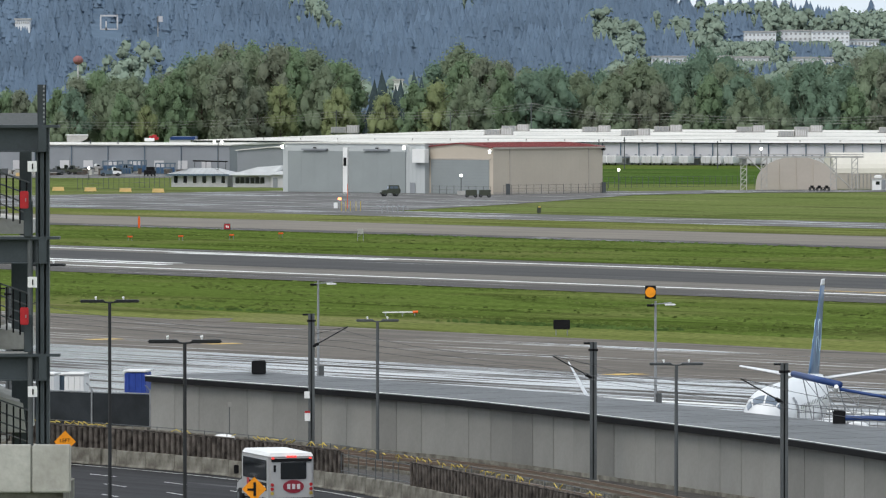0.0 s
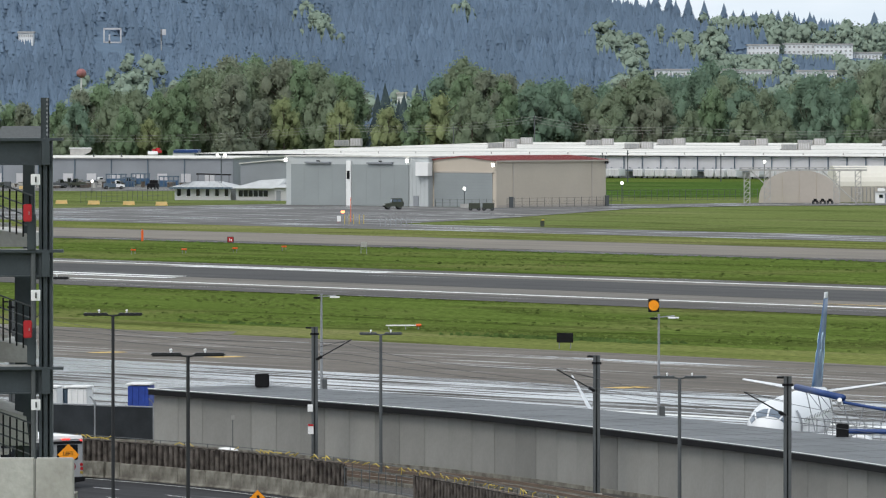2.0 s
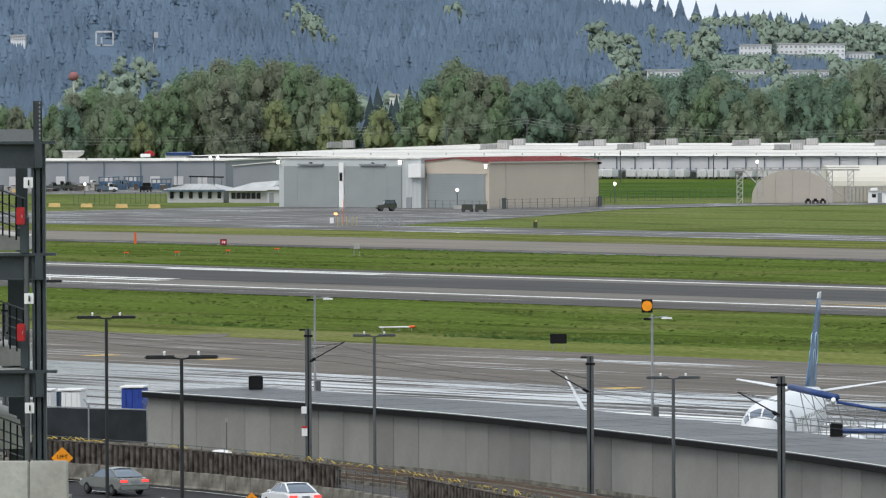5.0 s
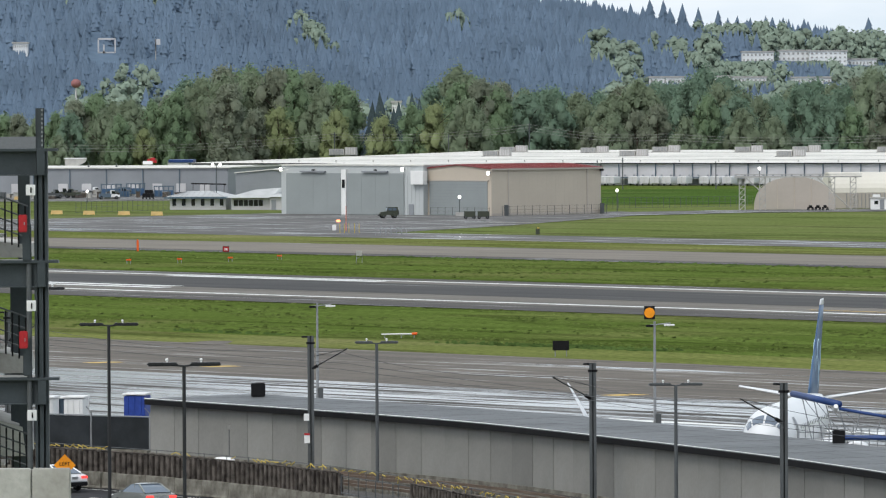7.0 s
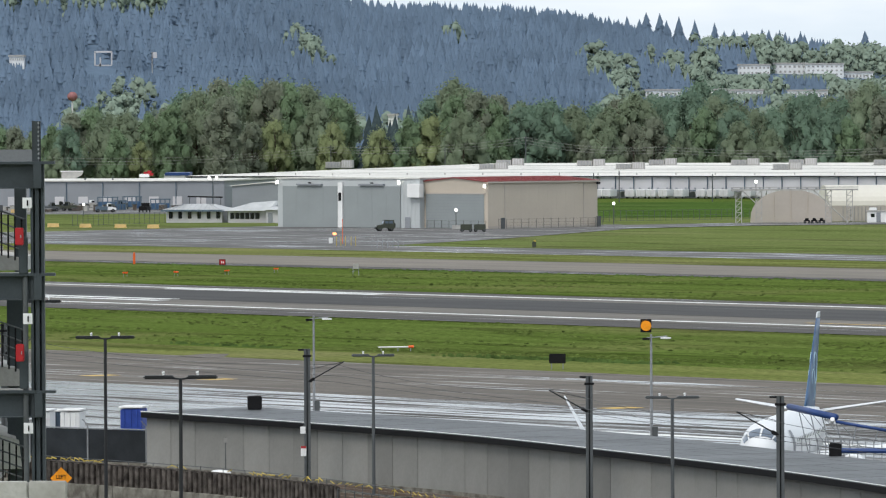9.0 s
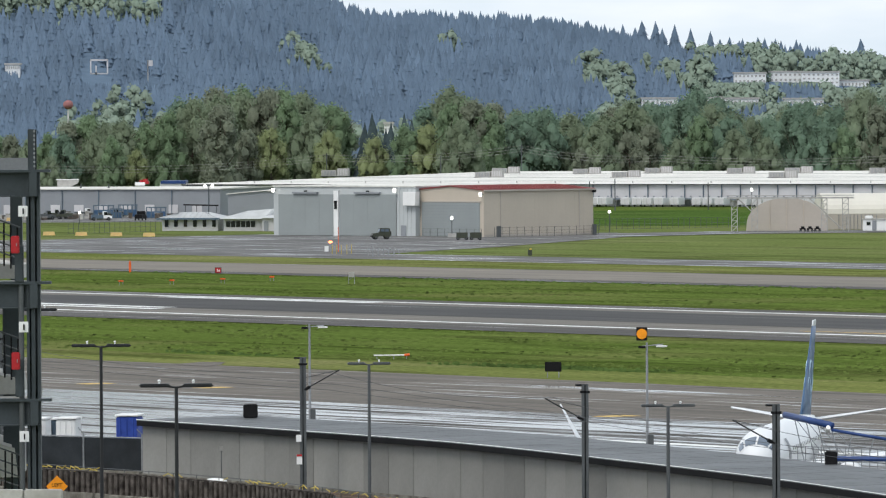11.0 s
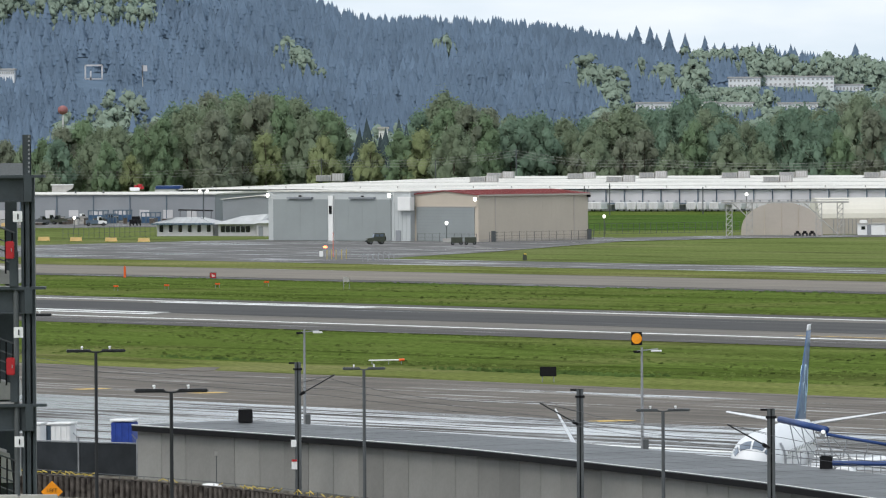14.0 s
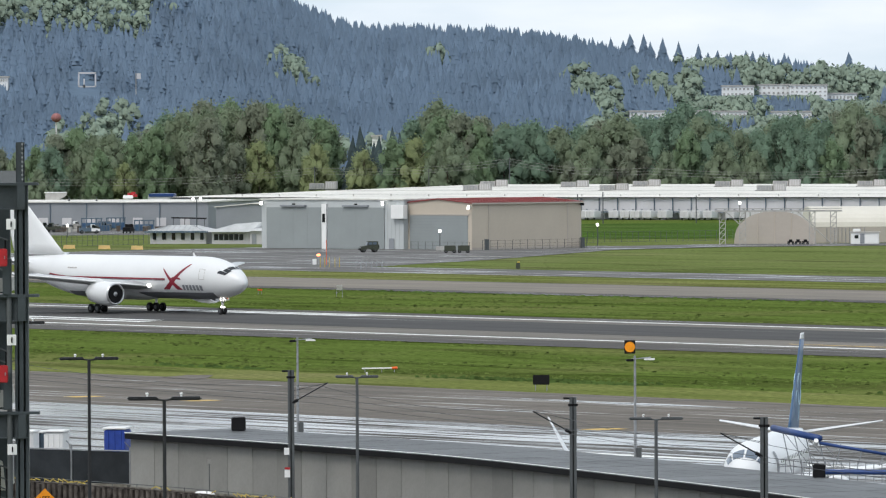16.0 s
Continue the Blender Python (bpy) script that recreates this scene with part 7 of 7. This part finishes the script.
for k in range(70):
    u = cl.choice((cl.uniform(-110, -62), cl.uniform(-100, -78)))
    w, hh = cl.uniform(0.5, 2.4), cl.uniform(0.4, 1.6)
    ob = thing("stored_crate", pose(u, 1600 + cl.uniform(0, 50), 0, 0, 0, cl.uniform(-20, 20)), "weathered crate stored before the shed", "crate", "crates before the shed")
    part("body", boxes(((0, 0, hh / 2), (w, 1.2, hh)), bev=0.04), cl.choice((OLIVE, POLE_GREY, RUST, CONCRETE, BARK)), ob)
    part("lid", boxes(((0, 0, hh + 0.05), (w + 0.1, 1.3, 0.12))), cl.choice((HVAC, OLIVE, POLE_GREY)), ob)


def yard_lamp(p, h, twin=False, label="slim floodlight mast by the hangars"):
    th = thing("yard_light", pose(*p), label, "light mast", "floodlights by the hangars")
    part("pole", rods(((0, 0, 0), (0, 0, h), 0.10)), POLE_GREY, th)
    for s in ((-0.8, 0.8) if twin else (0,)):
        part("lamp", rods(((s, -0.2, h), (s, 0.1, h + 0.1), 0.30), seg=14), LAMP_GLOW, th, "lit white floodlight")
    if twin:
        part("cross_arm", rods(((-0.8, 0, h), (0.8, 0, h), 0.06)), POLE_GREY, th)
    return th


yard_lamp((-82.13, 1532.54, 0.00), 2.6)
yard_lamp((-48.39, 1422.43, 0.00), 9.6, True)
yl = yard_lamp((3.59, 1313.53, 0.00), 3.9)
part("trailer", boxes(((0, 0, 0.5), (1.6, 1.2, 0.8)), bev=0.05), HVAC, yl)
yard_lamp((36.40, 1369.45, 0.00), 4.3)
yard_lamp((67.34, 1399.23, 0.00), 8.4)
for p in ((5.50, 1287.25, 0.00), (8.14, 1287.25, 0.00)):
    gc = thing("ground_power_cart", pose(*p), "dark green ground equipment cart beside the hangar", "equipment cart")
    part("body", boxes(((0, 0, 0.95), (2.2, 1.4, 1.1)), bev=0.06), OLIVE, gc)
    for s in (-0.8, 0.8):
        wheel(gc, s, -0.6, 0.35, 0.35, 0.2)
        wheel(gc, s, 0.6, 0.35, 0.35, 0.2)
for k, p in enumerate(((76.44, 1369.45, 0.00), (77.96, 1369.45, 0.00), (79.48, 1369.45, 0.00))):
    gc = thing("tow_dolly", pose(*p), "dark low dolly on the forecourt", "dolly", "dollies before the domed hangar")
    part("frame", boxes(((0, 0, 0.6), (1.3, 0.9, 0.25)), ((0, 0, 0.9), (0.7, 0.6, 0.4)), bev=0.03), BLACK, gc)
    for s in (-0.45, 0.45):
        wheel(gc, s, -0.45, 0.28, 0.28, 0.16)
bd = thing("spotter_light", pose(*(16.41, 1129.10, 0.00)), "small dark marker unit at the taxiway edge", "marker")
part("body", boxes(((0, 0, 0.5), (0.7, 0.5, 1.0)), bev=0.05), OLIVE, bd)
part("top", boxes(((0.1, 0, 1.1), (0.4, 0.4, 0.3)), bev=0.05), YELLOW, bd)


def chain_fence(a, b, n, h, label):
    a, b = Vector(a), Vector(b)
    th = thing("perimeter_fence", Matrix.Identity(4), label, "fence")
    for k in range(n + 1):
        p = a.lerp(b, k / n)
        part("post", rods(((p.x, p.y, 0), (p.x, p.y, h), 0.05)), POLE_GREY, th)
    for z in (h * 0.05, h * 0.5, h * 0.98):
        part("wire", rods(((a.x, a.y, z), (b.x, b.y, z), 0.025)), POLE_GREY, th)


chain_fence((32.83, 1406.88, 0.00), (67.37, 1430.34, 0.00), 28, 2.3, "grey chain-link perimeter fence before the bank")
chain_fence((-76.55, 1384.18, 0.00), (-58.52, 1414.61, 0.00), 18, 2.4, "grey chain-link fence before the shed")
for u, top in ((160, 248), (209, 248), (1105, 243), (1060, 247), (1270, 250), (595, 195), (940, 181), (797, 200)):
    d = 1690 if u < 300 else 1700 if u > 1000 else 2060
    z = 22 - (top - 150) / 11700 * d
    x = (u - 784) / 11700 * d
    up = thing("utility_pole", pose(x, d, 0), "slim dark utility pole behind the hangars", "utility pole", "utility poles behind the hangars")
    part("pole", rods(((0, 0, 0), (0, 0, z), 0.16)), POLE_GREY, up)
    part("crossarm", boxes(((0, 0, z - 0.8), (1.8 if u in (595, 940, 797) else 0.6, 0.15, 0.15))), POLE_GREY, up)
pl = thing("power_line", Matrix.Identity(4), "pale overhead power lines before the wood", "wires")
for k in range(3):
    pts = [Vector((x, 2060, z - 0.9 * k)) for x, z in ((-120, 10.5), (-33.3, 13.6), (27.5, 16.2), (70, 13.0), (150, 13))]
    run = [pts[0]]
    for a, b in zip(pts, pts[1:]):
        run += [a.lerp(b, j / 8) - Vector((0, 0, 6 * (j / 8) * (1 - j / 8))) for j in range(1, 9)]
    part("wire", cable(run, 0.03, 4), HVAC, pl)


# ---- buildings and signs on the hill ----
def block(u, d, v0, v1, w, floors, label, wall=WHITE, n=8):
    x, z1, z0 = (u - 784) / 11700 * d, 22 - (v0 - 150) / 11700 * d, 22 - (v1 - 150) / 11700 * d
    W = w / 11700 * d
    th = thing("apartment_block", pose(x, d, 0), label, "apartment block", "pale buildings on the hill")
    part("wall", boxes(((0, 6, z1 / 2), (W, 12, z1))), wall, th)
    part("roof", boxes(((0, 6, z1 + 0.5), (W + 1, 13, 1.0))), HVAC, th)
    fh = (z1 - z0) / floors
    for f in range(floors):
        for k in range(n):
            part("window", boxes(((-W / 2 + W * (k + 0.5) / n, -0.1, z0 + fh * (f + 0.55)), (W / n * 0.45, 0.3, fh * 0.4))), HVAC, th)


for a in ((1345, 4035, 58, 76, 56, 2), (1412, 4050, 56, 74, 66, 2), (1470, 4030, 57, 78, 66, 3), (1530, 4045, 72, 84, 50, 1), (1185, 3695, 102, 116, 64, 1), (1262, 3700, 101, 112, 66, 1), (1330, 3698, 103, 113, 60, 1), (1440, 3700, 104, 116, 70, 1), (705, 2900, 144, 155, 16, 2), (40, 3530, 36, 46, 26, 1)):
    block(*a, "pale apartment block among trees on the hill")
bb = thing("billboard_frame", pose(-179.23, 3550, 0), "white square sign frame on a post on the hillside", "sign frame")
z0, z1 = 51.71, 58.98
part("frame", boxes(((0, 0, z1), (9.4, 0.6, 0.9)), ((0, 0, z0), (9.4, 0.6, 0.7)), ((-4.5, 0, (z0 + z1) / 2), (0.8, 0.6, z1 - z0)), ((4.5, 0, (z0 + z1) / 2), (0.8, 0.6, z1 - z0))), PALE_WALL, bb)
part("post", boxes(((-1.6, 0, (z0 + z1) / 2 - 8), (0.8, 0.6, z1 - z0 + 10)), ((-1.6, 0, z0 - 6), (0.9, 0.6, 14))), PALE_WALL, bb)
b2 = thing("hill_sign", pose(-151.93, 3550, 0), "small pale sign on the hillside", "sign")
part("board", boxes(((0.4, 0, 57.17), (2.2, 0.5, 3.2)), ((-1.1, 0, 55.65), (0.6, 0.5, 6.5)), bev=0.1), PALE_WALL, b2)
part("post", boxes(((-1.1, 0, 50.80), (0.5, 0.5, 16))), HVAC, b2)
FADED_RED = mat("faded_red_paint", (0.30, 0.13, 0.13), 0.7, vary=0.2, size=1)
rt = thing("water_tank", pose(-149.02, 2700, 0), "small round red tank on a slim post among the trees", "tank")
part("post", rods(((0, 0, 0), (0, 0, 30.5), 0.35), seg=10), PALE_WALL, rt)
part("tank", loft([[(2.1 * math.sin(q) * math.cos(2 * math.pi * k / 20), 2.1 * math.sin(q) * math.sin(2 * math.pi * k / 20), 32.0 - 1.9 * math.cos(q)) for k in range(20)] for q in (0.15, 0.5, 0.9, 1.3, 1.7, 2.1, 2.5, 2.95)]), FADED_RED, rt, "faded red tank", smooth=True)
hs = thing("grey_roof_house", pose(-128.86, 2000, 0), "house with a grey shingle roof", "house")
part("wall", boxes(((0, 5, 3.5), (14, 10, 7))), PALE_WALL, hs)
part("roof", loft([[(-8, -0.5, 7), (8, -0.5, 7), (8, 10.5, 7), (-8, 10.5, 7)], [(-6, 5, 13.4), (6, 5, 13.4), (6, 5.1, 13.4), (-6, 5.1, 13.4)]]), POLE_GREY, hs)


def motions():
    """Everything that moves: the cargo jet on the runway and the traffic on the road."""
    head = math.degrees(math.atan2(RU.y, RU.x))
    rows = []
    for t in (0.0, 8.0, 14.0, 15.0, 16.0):
        rows.append((t, pose(*rw(-668.9 - 43.7 * (16.0 - t), 498.0, 0.05), 0, 0, head)))
    walk(jet, rows)
    walk(bus, [(0.0, pose(-8.44, 336.74, 0.48, 0, 0, 107.2)), (1.0, pose(-14.34, 351.96, 0.48, 0, 0, 116.2)), (2.0, pose(-22.50, 366.09, 0.48, 0, 0, 125.9)), (3.0, pose(-32.07, 379.34, 0.48, 0, 0, 125.1)), (4.0, pose(-41.47, 392.71, 0.48, 0, 0, 125.1)), (16.0, pose(-135.19, 526.17, 0.48, 0, 0, 125.1))])
    walk(car_dark, [(0.0, pose(-1.99, 298.89, 0.48, 0, 0, 103.9)), (1.0, pose(-5.32, 311.97, 0.48, 0, 0, 105.3)), (2.0, pose(-9.09, 324.92, 0.48, 0, 0, 106.4)), (3.0, pose(-13.00, 337.84, 0.48, 0, 0, 109.0)), (4.0, pose(-18.01, 350.35, 0.48, 0, 0, 116.2)), (5.0, pose(-24.59, 362.12, 0.48, 0, 0, 123.3)), (6.0, pose(-32.53, 373.03, 0.48, 0, 0, 125.3)), (16.0, pose(-110.09, 483.47, 0.48, 0, 0, 125.1))])
    walk(car_grey, [(0.0, pose(5.64, 289.52, 0.48, 0, 0, 103.0)), (1.0, pose(2.11, 304.26, 0.48, 0, 0, 104.3)), (2.0, pose(-1.82, 318.89, 0.48, 0, 0, 106.2)), (3.0, pose(-6.10, 333.43, 0.48, 0, 0, 106.6)), (4.0, pose(-10.93, 347.79, 0.48, 0, 0, 112.0)), (5.0, pose(-17.86, 361.25, 0.48, 0, 0, 121.3)), (6.0, pose(-26.48, 373.70, 0.48, 0, 0, 126.2)), (16.0, pose(-113.60, 497.70, 0.48, 0, 0, 125.1))])
    walk(car_white, [(0.0, pose(11.26, 276.29, 0.48, 0, 0, 103.0)), (2.0, pose(4.59, 304.66, 0.48, 0, 0, 104.3)), (3.0, pose(0.83, 318.74, 0.48, 0, 0, 106.2)), (4.0, pose(-3.27, 332.72, 0.48, 0, 0, 106.6)), (5.0, pose(-7.83, 346.55, 0.48, 0, 0, 109.6)), (6.0, pose(-14.02, 359.72, 0.48, 0, 0, 119.8)), (7.0, pose(-22.04, 371.87, 0.48, 0, 0, 126.3)), (8.0, pose(-30.51, 383.73, 0.48, 0, 0, 125.1)), (16.0, pose(-97.51, 479.13, 0.48, 0, 0, 125.1))])
    walk(car_grey2, [(0.0, pose(7.43, 272.03, 0.48, 0, 0, 103.0)), (4.0, pose(-4.16, 319.06, 0.48, 0, 0, 106.2)), (5.0, pose(-7.57, 330.68, 0.48, 0, 0, 106.6)), (6.0, pose(-11.27, 342.20, 0.48, 0, 0, 109.6)), (7.0, pose(-16.02, 353.32, 0.48, 0, 0, 116.2)), (8.0, pose(-22.01, 363.84, 0.48, 0, 0, 123.2)), (9.0, pose(-29.15, 373.61, 0.48, 0, 0, 125.8)), (16.0, pose(-77.87, 442.98, 0.48, 0, 0, 125.1))])


motions()
